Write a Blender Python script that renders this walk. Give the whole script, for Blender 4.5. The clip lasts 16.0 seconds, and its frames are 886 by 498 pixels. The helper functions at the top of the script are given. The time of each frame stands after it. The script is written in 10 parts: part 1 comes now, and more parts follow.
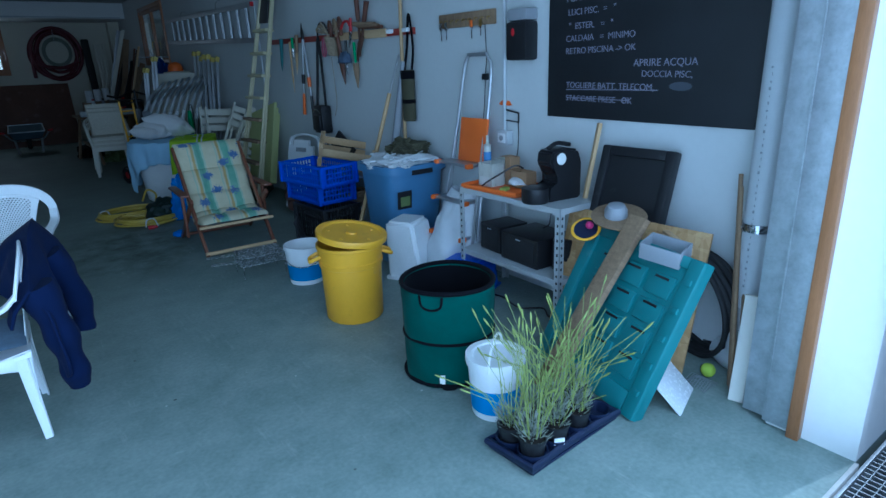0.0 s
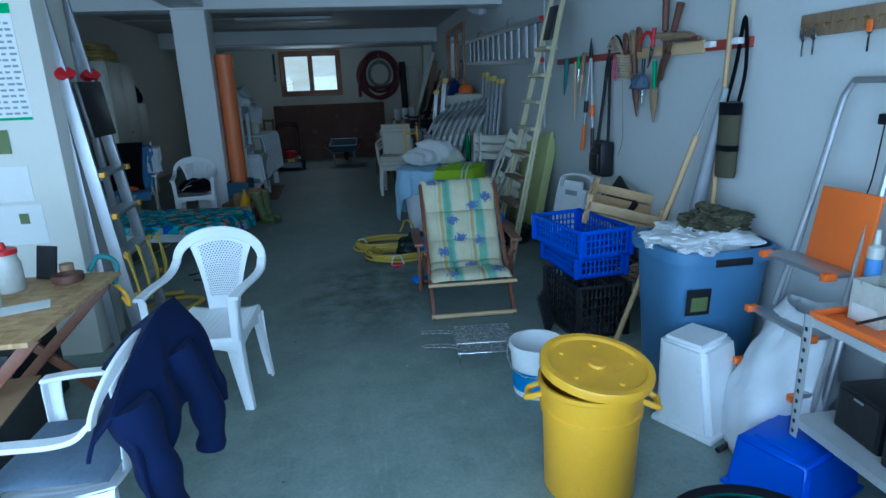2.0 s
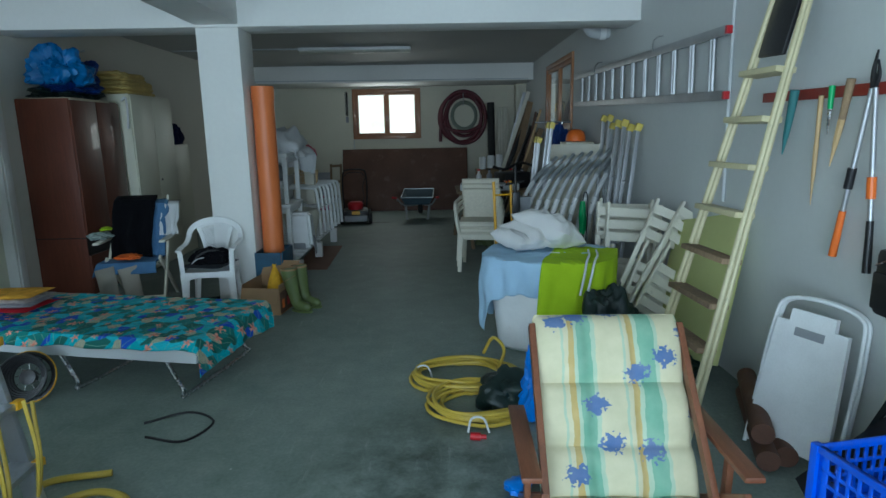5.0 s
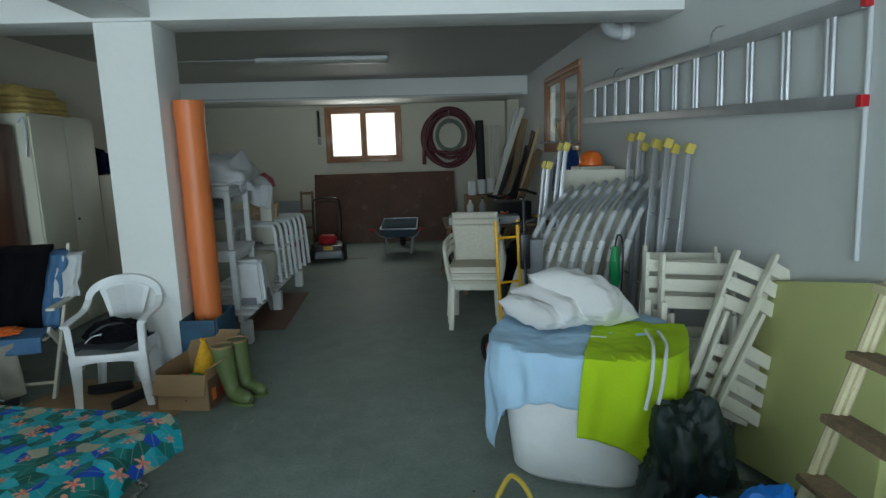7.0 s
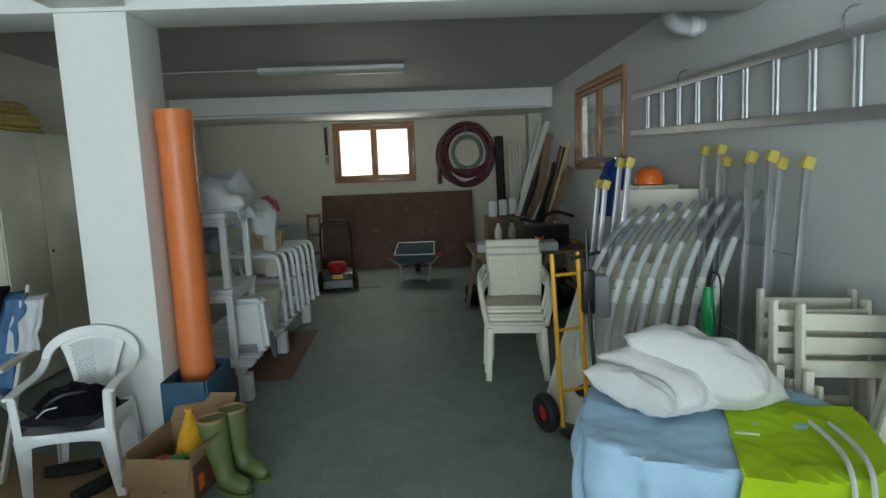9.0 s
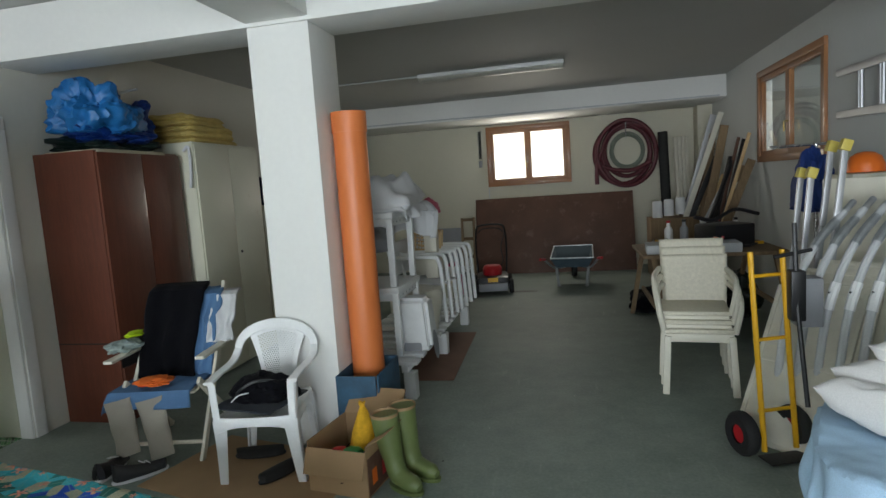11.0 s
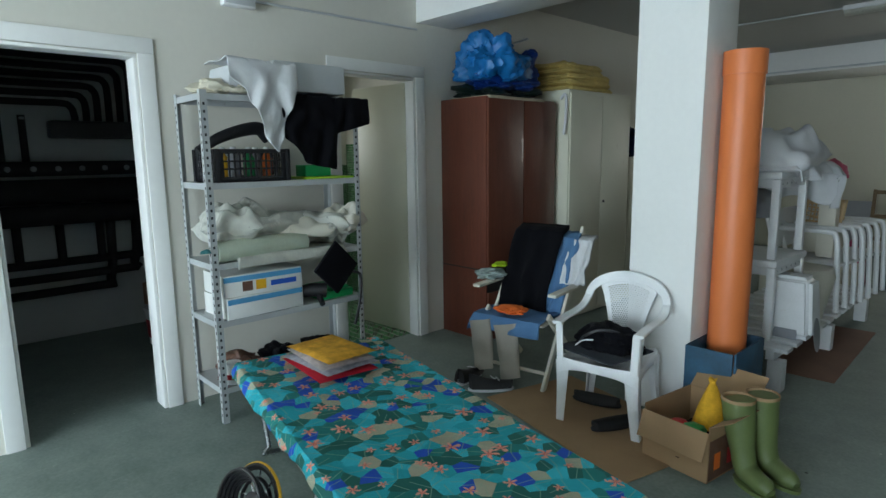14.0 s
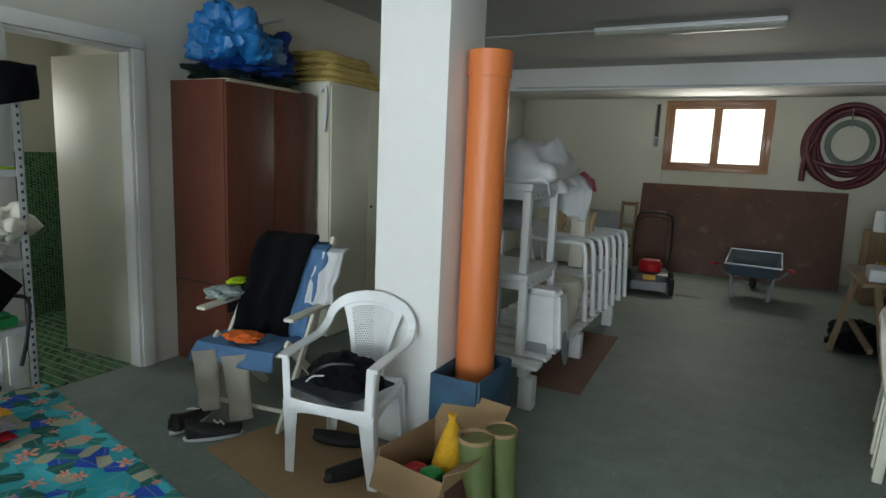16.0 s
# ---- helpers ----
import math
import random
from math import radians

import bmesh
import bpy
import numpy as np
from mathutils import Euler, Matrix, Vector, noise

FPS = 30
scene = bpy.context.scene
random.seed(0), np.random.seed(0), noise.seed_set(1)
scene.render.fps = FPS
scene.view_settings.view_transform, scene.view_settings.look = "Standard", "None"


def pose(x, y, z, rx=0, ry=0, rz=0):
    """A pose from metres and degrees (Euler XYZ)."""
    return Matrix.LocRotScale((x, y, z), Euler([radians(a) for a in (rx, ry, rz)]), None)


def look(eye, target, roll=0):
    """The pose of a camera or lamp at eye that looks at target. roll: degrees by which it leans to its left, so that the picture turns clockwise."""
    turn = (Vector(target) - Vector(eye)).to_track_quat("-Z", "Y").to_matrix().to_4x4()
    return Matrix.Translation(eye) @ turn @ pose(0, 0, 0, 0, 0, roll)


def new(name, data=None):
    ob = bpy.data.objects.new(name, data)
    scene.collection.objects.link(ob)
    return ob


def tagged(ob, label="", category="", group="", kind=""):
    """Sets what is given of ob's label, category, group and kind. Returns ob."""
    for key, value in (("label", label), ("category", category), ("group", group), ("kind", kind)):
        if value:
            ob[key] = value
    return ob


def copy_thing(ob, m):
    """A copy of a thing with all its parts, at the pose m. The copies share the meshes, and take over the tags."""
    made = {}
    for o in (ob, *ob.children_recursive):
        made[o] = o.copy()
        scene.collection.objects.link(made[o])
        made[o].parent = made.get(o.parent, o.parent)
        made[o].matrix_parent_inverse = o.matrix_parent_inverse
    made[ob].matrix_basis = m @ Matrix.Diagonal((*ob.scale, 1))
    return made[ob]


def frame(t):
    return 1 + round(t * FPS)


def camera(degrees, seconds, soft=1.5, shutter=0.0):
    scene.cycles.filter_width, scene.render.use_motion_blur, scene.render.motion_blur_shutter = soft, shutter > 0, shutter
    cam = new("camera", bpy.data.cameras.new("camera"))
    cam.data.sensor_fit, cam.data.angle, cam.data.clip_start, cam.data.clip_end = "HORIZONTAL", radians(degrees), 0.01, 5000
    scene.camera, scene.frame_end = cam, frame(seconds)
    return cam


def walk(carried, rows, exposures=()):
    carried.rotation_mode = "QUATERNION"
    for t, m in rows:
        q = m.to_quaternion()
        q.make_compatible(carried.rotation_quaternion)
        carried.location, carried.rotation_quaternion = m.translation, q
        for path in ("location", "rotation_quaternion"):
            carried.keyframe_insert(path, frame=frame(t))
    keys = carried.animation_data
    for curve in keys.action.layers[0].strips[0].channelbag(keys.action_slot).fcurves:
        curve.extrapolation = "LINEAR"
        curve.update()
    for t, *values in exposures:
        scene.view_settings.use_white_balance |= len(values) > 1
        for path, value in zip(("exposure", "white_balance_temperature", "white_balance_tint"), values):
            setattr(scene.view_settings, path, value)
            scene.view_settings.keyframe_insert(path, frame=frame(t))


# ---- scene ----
cam = camera(74.6, 16.0)
PATH = [
    (0, (0.033, 0.262, 1.449), (1.165, 1.791, 0.831), -2.1),
    (0.5, (0.216, 0.503, 1.453), (1.101, 2.194, 0.853), -2.3),
    (1, (0.41, 0.752, 1.474), (1.097, 2.538, 0.892), -2.0),
    (1.5, (0.639, 1.049, 1.51), (1.101, 2.915, 0.959), -2.3),
    (2, (0.738, 1.36, 1.501), (1.006, 3.269, 0.97), -2.2),
    (2.5, (0.771, 1.748, 1.535), (0.946, 3.673, 1.022), -1.0),
    (3, (0.819, 2.093, 1.516), (0.934, 4.028, 1.026), -1.0),
    (3.5, (0.848, 2.477, 1.525), (0.879, 4.422, 1.063), -1.2),
    (4, (0.8, 2.884, 1.545), (0.804, 4.835, 1.103), -0.9),
    (6.5, (0.898, 4.495, 1.518), (0.954, 6.467, 1.191), -1.5),
    (7, (0.836, 4.89, 1.582), (0.905, 6.862, 1.256), -1.7),
    (7.5, (0.761, 5.161, 1.605), (0.84, 7.135, 1.292), -1.8),
    (8, (0.711, 5.394, 1.604), (0.803, 7.37, 1.311), -1.8),
    (10.5, (0.524, 5.873, 1.541), (0.28, 7.844, 1.312), -3.6),
    (11, (0.484, 5.855, 1.523), (0.048, 7.795, 1.309), -3.9),
    (11.5, (0.439, 5.835, 1.517), (-0.202, 7.718, 1.309), -3.7),
    (12, (0.395, 5.808, 1.502), (-0.496, 7.586, 1.291), -3.5),
    (12.5, (0.386, 5.784, 1.484), (-0.722, 7.433, 1.257), -2.6),
    (13, (0.367, 5.741, 1.488), (-0.895, 7.271, 1.229), -1.5),
    (13.5, (0.396, 5.786, 1.484), (-1.002, 7.189, 1.201), -0.9),
    (14, (0.409, 5.917, 1.483), (-1.033, 7.267, 1.167), -0.7),
    (14.5, (0.395, 6.135, 1.501), (-1.035, 7.493, 1.166), -0.5),
    (15, (0.329, 6.322, 1.504), (-0.956, 7.816, 1.165), 1.0),
    (15.5, (0.358, 6.469, 1.492), (-0.732, 8.115, 1.17), 1.7),
    (16, (0.384, 6.57, 1.491), (-0.538, 8.317, 1.182), 2.4),
]
EXPOSURES = [(0.0, -1.08, 4300, 2), (0.5, -0.74, 4380, 3), (1.0, -0.54, 4400, 2), (2.0, -0.4, 4480, 0), (3.5, 0.08, 4900, 0), (4.2, 0.33, 5150, 0), (6.5, 0.80, 5900, 2), (8.0, 0.90, 6050, 2), (10.5, 1.32, 6550, 10), (12.0, 1.32, 6550, 11), (13.5, 1.29, 6050, 7), (15.0, 1.24, 6000, 4), (16.0, 1.32, 6450, 8)]
walk(cam, [(t, look(eye, target, roll)) for t, eye, target, roll in PATH], EXPOSURES)

# ---- world, sun and daylight ----
SUN_DIR = Vector((0.72, -0.16, 0.68)).normalized()
world = bpy.data.worlds.new("sky")
scene.world = world
world.use_nodes = True
wn = world.node_tree
sky = wn.nodes.new("ShaderNodeTexSky")
sky.sky_type, sky.sun_disc = "NISHITA", False
sky.sun_elevation = math.asin(SUN_DIR.z)
sky.sun_rotation = math.atan2(SUN_DIR.x, SUN_DIR.y)
wn.links.new(sky.outputs[0], wn.nodes["Background"].inputs[0])
wn.nodes["Background"].inputs[1].default_value = 0.12

sun = new("sun", bpy.data.lights.new("sun", "SUN"))
sun.data.energy, sun.data.angle, sun.data.color = 3.5, radians(0.6), (1.0, 0.95, 0.87)
sun.matrix_basis = look(SUN_DIR * 20, (0, 0, 0))


def daylight(name, place, target, sx, sy, watts, colour):
    """The sky's light as it comes in through one opening."""
    ob = new(name, bpy.data.lights.new(name, "AREA"))
    ob.data.shape, ob.data.size, ob.data.size_y = "RECTANGLE", sx, sy
    ob.data.energy, ob.data.color = watts, colour
    ob.matrix_basis = look(place, target)
    return ob


daylight("daylight_garage_door", (-0.24, 0.74, 1.19), (-0.35, 6.0, 0.9), 4.9, 2.2, 190, (0.84, 0.93, 1.0))
daylight("daylight_back_window", (-0.2, 15.93, 1.96), (-0.2, 10.0, 1.0), 1.1, 0.75, 6, (1.0, 0.96, 0.86))
daylight("daylight_bathroom_window", (-4.9, 8.6, 1.75), (-3.2, 8.8, 1.2), 0.7, 0.5, 2.6, (1.0, 0.97, 0.88))

# ---- materials ----
def start_material(name):
    m = bpy.data.materials.new(name)
    m.use_nodes = True
    nt = m.node_tree
    return m, nt, nt.nodes["Principled BSDF"], nt.nodes.new("ShaderNodeTexCoord").outputs["Object"]


def tex_noise(nt, vec, scale, detail=4.0, rough=0.55):
    n = nt.nodes.new("ShaderNodeTexNoise")
    n.inputs["Scale"].default_value, n.inputs["Detail"].default_value = scale, detail
    n.inputs["Roughness"].default_value = rough
    nt.links.new(vec, n.inputs["Vector"])
    return n.outputs["Fac"]


def tex_ramp(nt, fac, stops, mode="LINEAR"):
    n = nt.nodes.new("ShaderNodeValToRGB")
    n.color_ramp.interpolation = mode
    while len(n.color_ramp.elements) < len(stops):
        n.color_ramp.elements.new(0.5)
    for e, (p, c) in zip(n.color_ramp.elements, stops):
        e.position = p
        e.color = (*c, 1) if len(c) == 3 else c
    nt.links.new(fac, n.inputs[0])
    return n.outputs[0]


def tex_mix(nt, fac, a, b, blend="MIX"):
    n = nt.nodes.new("ShaderNodeMixRGB")
    n.blend_type = blend
    for i, v in enumerate((fac, a, b)):
        if isinstance(v, (int, float)):
            n.inputs[i].default_value = v
        elif isinstance(v, tuple):
            n.inputs[i].default_value = (*v, 1)
        else:
            nt.links.new(v, n.inputs[i])
    return n.outputs[0]


def tex_math(nt, op, a, b=0.0):
    n = nt.nodes.new("ShaderNodeMath")
    n.operation = op
    for i, v in enumerate((a, b)):
        if isinstance(v, (int, float)):
            n.inputs[i].default_value = v
        else:
            nt.links.new(v, n.inputs[i])
    return n.outputs[0]


def tex_map(nt, vec, scale=(1, 1, 1), rot=(0, 0, 0), loc=(0, 0, 0)):
    n = nt.nodes.new("ShaderNodeMapping")
    n.inputs["Scale"].default_value, n.inputs["Rotation"].default_value = scale, rot
    n.inputs["Location"].default_value = loc
    nt.links.new(vec, n.inputs["Vector"])
    return n.outputs[0]


def tex_voronoi(nt, vec, scale, feature="F1", out="Distance"):
    n = nt.nodes.new("ShaderNodeTexVoronoi")
    n.feature = feature
    n.inputs["Scale"].default_value = scale
    nt.links.new(vec, n.inputs["Vector"])
    return n.outputs[out]


def add_bump(nt, b, height, strength=0.2, dist=0.01):
    n = nt.nodes.new("ShaderNodeBump")
    n.inputs["Strength"].default_value, n.inputs["Distance"].default_value = strength, dist
    nt.links.new(height, n.inputs["Height"])
    nt.links.new(n.outputs[0], b.inputs["Normal"])


def shade(c, k):
    return tuple(min(1.0, v * k) for v in c)


def mat(name, col, rough=0.55, metal=0.0, var=0.16, scale=4.0, grain=70.0, bump=0.15, dirt=None, dirt_at=0.62, trans=0.0, coat=0.0, stretch=(1, 1, 1)):
    """Colour with variation at two scales, fine relief, and patches of dirt with a shape of their own."""
    m, nt, b, vec = start_material(name)
    if stretch != (1, 1, 1):
        vec = tex_map(nt, vec, stretch)
    big, fine = tex_noise(nt, vec, scale, 5), tex_noise(nt, vec, grain, 3)
    c = tex_ramp(nt, big, [(0.3, shade(col, 1 - var)), (0.7, shade(col, 1 + var * 0.6))])
    c = tex_mix(nt, 0.35, c, tex_ramp(nt, fine, [(0.3, shade(col, 1 - var)), (0.7, shade(col, 1 + var * 0.5))]))
    if dirt:
        d = tex_ramp(nt, tex_noise(nt, vec, scale * 2.3, 8, 0.7), [(dirt_at, (0, 0, 0)), (dirt_at + 0.14, (1, 1, 1))])
        c = tex_mix(nt, d, c, dirt)
    nt.links.new(c, b.inputs["Base Color"])
    b.inputs["Metallic"].default_value = metal
    nt.links.new(tex_ramp(nt, fine, [(0.2, (max(0, rough - 0.1),) * 3), (0.8, (min(1, rough + 0.1),) * 3)]), b.inputs["Roughness"])
    b.inputs["Transmission Weight"].default_value, b.inputs["Coat Weight"].default_value = trans, coat
    if bump:
        add_bump(nt, b, fine, bump, 0.004)
    return m


def fabric(name, col, var=0.2, folds=5.0, weave=260.0):
    m, nt, b, vec = start_material(name)
    big, w = tex_noise(nt, vec, folds, 4), tex_noise(nt, vec, weave, 2)
    c = tex_mix(nt, 0.4, tex_ramp(nt, big, [(0.3, shade(col, 1 - var)), (0.7, shade(col, 1 + var))]), tex_ramp(nt, w, [(0.3, shade(col, 0.8)), (0.7, shade(col, 1.15))]))
    nt.links.new(c, b.inputs["Base Color"])
    b.inputs["Roughness"].default_value = 0.9
    b.inputs["Sheen Weight"].default_value, b.inputs["Specular IOR Level"].default_value = 0.02, 0.12
    add_bump(nt, b, tex_mix(nt, 0.3, big, w), 0.35, 0.01)
    return m


def wood(name, dark, light, axis=2, scale=9.0, rough=0.5, coat=0.0):
    m, nt, b, vec = start_material(name)
    st = [6.0, 6.0, 6.0]
    st[axis] = 0.45
    g = tex_noise(nt, tex_map(nt, vec, tuple(st)), scale, 6, 0.65)
    f = tex_noise(nt, tex_map(nt, vec, tuple(4 * s for s in st)), scale * 2, 3)
    c = tex_ramp(nt, g, [(0.3, dark), (0.72, light)])
    c = tex_mix(nt, 0.3, c, tex_ramp(nt, f, [(0.35, shade(dark, 0.85)), (0.65, light)]))
    c = tex_mix(nt, 0.35, c, tex_ramp(nt, tex_noise(nt, vec, 1.7, 3), [(0.3, shade(dark, 0.8)), (0.7, shade(light, 1.05))]))
    nt.links.new(c, b.inputs["Base Color"])
    b.inputs["Roughness"].default_value, b.inputs["Coat Weight"].default_value = rough, coat
    add_bump(nt, b, f, 0.2, 0.003)
    return m


def floor_material():
    m, nt, b, vec = start_material("sealed_concrete")
    big, mid, fine = tex_noise(nt, vec, 0.7, 5), tex_noise(nt, vec, 4.5, 8, 0.7), tex_noise(nt, vec, 55, 4)
    c = tex_ramp(nt, big, [(0.3, (0.150, 0.196, 0.168)), (0.7, (0.312, 0.365, 0.325))])
    c = tex_mix(nt, 0.45, c, tex_ramp(nt, mid, [(0.30, (0.095, 0.132, 0.112)), (0.5, (0.250, 0.300, 0.265)), (0.72, (0.43, 0.47, 0.43))]))
    c = tex_mix(nt, 0.3, c, tex_ramp(nt, fine, [(0.3, (0.115, 0.142, 0.128)), (0.7, (0.290, 0.332, 0.305))]))
    # old damp stain in the middle of the bay, with a shape of its own
    sep = nt.nodes.new("ShaderNodeVectorMath")
    sep.operation = "DISTANCE"
    nt.links.new(tex_map(nt, vec, (1.0, 0.62, 1.0)), sep.inputs[0])
    sep.inputs[1].default_value = (0.74, 3.54, 0.0)
    near = tex_ramp(nt, sep.outputs["Value"], [(0.30, (1, 1, 1)), (0.72, (0, 0, 0))])
    blot = tex_ramp(nt, tex_noise(nt, vec, 3.0, 7, 0.7), [(0.40, (0, 0, 0)), (0.62, (1, 1, 1))])
    c = tex_mix(nt, tex_math(nt, "MULTIPLY", near, blot), c, (0.080, 0.098, 0.082))
    # pale scuffs and drops
    scuff = tex_ramp(nt, tex_noise(nt, tex_map(nt, vec, (1, 1.7, 1)), 7.5, 9, 0.75), [(0.62, (0, 0, 0)), (0.76, (0.6, 0.6, 0.6))])
    c = tex_mix(nt, scuff, c, (0.50, 0.51, 0.47))
    spots = tex_ramp(nt, tex_voronoi(nt, vec, 3.2), [(0.018, (1, 1, 1)), (0.03, (0, 0, 0))])
    c = tex_mix(nt, spots, c, (0.07, 0.08, 0.07))
    flecks = tex_ramp(nt, tex_voronoi(nt, tex_map(nt, vec, (1, 1, 1), (0, 0, 0.4), (2.3, 1.1, 0)), 4.3), [(0.016, (0.8, 0.8, 0.8)), (0.030, (0, 0, 0))])
    c = tex_mix(nt, flecks, c, (0.58, 0.59, 0.55))
    streak = tex_ramp(nt, tex_noise(nt, tex_map(nt, vec, (5.0, 0.7, 1), (0, 0, 0.5)), 3.2, 8, 0.7), [(0.60, (0, 0, 0)), (0.74, (0.5, 0.5, 0.5))])
    c = tex_mix(nt, streak, c, (0.42, 0.44, 0.41))
    nt.links.new(c, b.inputs["Base Color"])
    nt.links.new(tex_ramp(nt, mid, [(0.3, (0.50,) * 3), (0.7, (0.72,) * 3)]), b.inputs["Roughness"])
    b.inputs["Specular IOR Level"].default_value = 0.3
    add_bump(nt, b, fine, 0.06, 0.003)
    return m


def plaster(name, col, grime=(0.45, 0.43, 0.38)):
    m, nt, b, vec = start_material(name)
    big, roll, fine = tex_noise(nt, vec, 0.9, 5), tex_noise(nt, vec, 26, 4), tex_noise(nt, vec, 150, 3)
    c = tex_ramp(nt, big, [(0.25, shade(col, 0.93)), (0.75, shade(col, 1.03))])
    c = tex_mix(nt, 0.3, c, tex_ramp(nt, roll, [(0.3, shade(col, 0.94)), (0.7, shade(col, 1.03))]))
    scuff = tex_ramp(nt, tex_noise(nt, vec, 3.4, 9, 0.75), [(0.70, (0, 0, 0)), (0.82, (0.35, 0.35, 0.35))])
    c = tex_mix(nt, scuff, c, grime)
    nt.links.new(c, b.inputs["Base Color"])
    b.inputs["Roughness"].default_value = 0.75
    add_bump(nt, b, tex_mix(nt, 0.5, roll, fine), 0.28, 0.004)
    return m


def tropical_material():
    """Printed cotton: veined leaves in greens, teals and sand and coral flowers on deep blue."""
    m, nt, b, vec = start_material("tropical_print")
    sep = nt.nodes.new("ShaderNodeSeparateXYZ")
    nt.links.new(vec, sep.inputs[0])
    low = tex_math(nt, "MULTIPLY", sep.outputs[2], 0.7)
    cmb = nt.nodes.new("ShaderNodeCombineXYZ")
    nt.links.new(tex_math(nt, "SUBTRACT", sep.outputs[0], low), cmb.inputs[0])
    nt.links.new(tex_math(nt, "ADD", sep.outputs[1], low), cmb.inputs[1])
    flat = tex_map(nt, cmb.outputs[0], (1.45, 1.45, 1.0))

    def motif(scale, shift):
        """Scattered motifs: position in a frame turned at random, and two random numbers."""
        v = nt.nodes.new("ShaderNodeTexVoronoi")
        v.voronoi_dimensions = "2D"
        v.inputs["Scale"].default_value = scale
        at = tex_map(nt, flat, (1, 1, 1), (0, 0, 0), shift)
        nt.links.new(at, v.inputs["Vector"])
        d = nt.nodes.new("ShaderNodeVectorMath")
        d.operation = "SUBTRACT"
        nt.links.new(at, d.inputs[0])
        nt.links.new(v.outputs["Position"], d.inputs[1])
        rnd = nt.nodes.new("ShaderNodeSeparateColor")
        nt.links.new(v.outputs["Color"], rnd.inputs[0])
        r = nt.nodes.new("ShaderNodeVectorRotate")
        r.rotation_type = "Z_AXIS"
        nt.links.new(d.outputs[0], r.inputs["Vector"])
        nt.links.new(tex_math(nt, "MULTIPLY", rnd.outputs[0], 6.28), r.inputs["Angle"])
        q = nt.nodes.new("ShaderNodeSeparateXYZ")
        nt.links.new(r.outputs[0], q.inputs[0])
        return q.outputs[0], q.outputs[1], rnd.outputs[1], rnd.outputs[2]

    c = tex_ramp(nt, tex_noise(nt, flat, 5.0, 3), [(0.38, (0.012, 0.06, 0.52)), (0.50, (0.03, 0.42, 0.58)), (0.62, (0.016, 0.08, 0.50))])
    pal = [(0.0, (0.02, 0.22, 0.19)), (0.18, (0.03, 0.42, 0.50)), (0.42, (0.50, 0.46, 0.31)), (0.53, (0.015, 0.13, 0.10)), (0.70, (0.06, 0.54, 0.64)), (0.86, (0.014, 0.08, 0.58))]
    for scale, shift, ln, wd in ((8.0, (0, 0, 0), 0.105, 0.040), (9.5, (3.1, 1.7, 0), 0.090, 0.030), (8.5, (7.3, 4.9, 0), 0.095, 0.026), (11.0, (1.9, 8.3, 0), 0.075, 0.022)):
        x, y, ra, rb = motif(scale, shift)
        ay = tex_math(nt, "ABSOLUTE", y)
        ell = tex_math(nt, "ADD", tex_math(nt, "POWER", tex_math(nt, "ABSOLUTE", tex_math(nt, "DIVIDE", x, ln)), 2.0), tex_math(nt, "POWER", tex_math(nt, "DIVIDE", ay, wd), 2.0))
        vein = tex_math(nt, "FRACT", tex_math(nt, "MULTIPLY", tex_math(nt, "ADD", tex_math(nt, "ADD", x, 5.0), ay), 75.0))
        edge = tex_math(nt, "ADD", ell, tex_math(nt, "MULTIPLY", vein, 0.5))
        leaf = tex_ramp(nt, ra, pal, "CONSTANT")
        leaf = tex_mix(nt, tex_ramp(nt, vein, [(0.62, (0, 0, 0)), (0.80, (0.6, 0.6, 0.6))]), leaf, (0.012, 0.10, 0.12))
        leaf = tex_mix(nt, tex_ramp(nt, ay, [(0.0012, (0.8, 0.8, 0.8)), (0.0022, (0, 0, 0))]), leaf, (0.25, 0.42, 0.30))
        c = tex_mix(nt, tex_ramp(nt, edge, [(1.0, (1, 1, 1)), (1.04, (0, 0, 0))]), c, leaf)
    x, y, ra, rb = motif(5.2, (5.5, 2.2, 0))
    ang = tex_math(nt, "ARCTAN2", y, x)
    rad = tex_math(nt, "SQRT", tex_math(nt, "ADD", tex_math(nt, "MULTIPLY", x, x), tex_math(nt, "MULTIPLY", y, y)))
    petal = tex_math(nt, "ADD", 0.60, tex_math(nt, "MULTIPLY", 0.40, tex_math(nt, "COSINE", tex_math(nt, "MULTIPLY", tex_math(nt, "ADD", ang, tex_math(nt, "MULTIPLY", tex_noise(nt, flat, 22, 2), 1.6)), 5.0))))
    rim = tex_math(nt, "SUBTRACT", rad, tex_math(nt, "MULTIPLY", petal, tex_math(nt, "ADD", 0.024, tex_math(nt, "MULTIPLY", rb, 0.036))))
    bloom = tex_ramp(nt, petal, [(0.3, (0.62, 0.10, 0.07)), (0.9, (0.78, 0.36, 0.26))])
    c = tex_mix(nt, tex_ramp(nt, rim, [(0.0, (1, 1, 1)), (0.002, (0, 0, 0))]), c, bloom)
    nt.links.new(c, b.inputs["Base Color"])
    b.inputs["Roughness"].default_value = 0.85
    add_bump(nt, b, tex_noise(nt, vec, 9, 4), 0.3, 0.015)
    return m


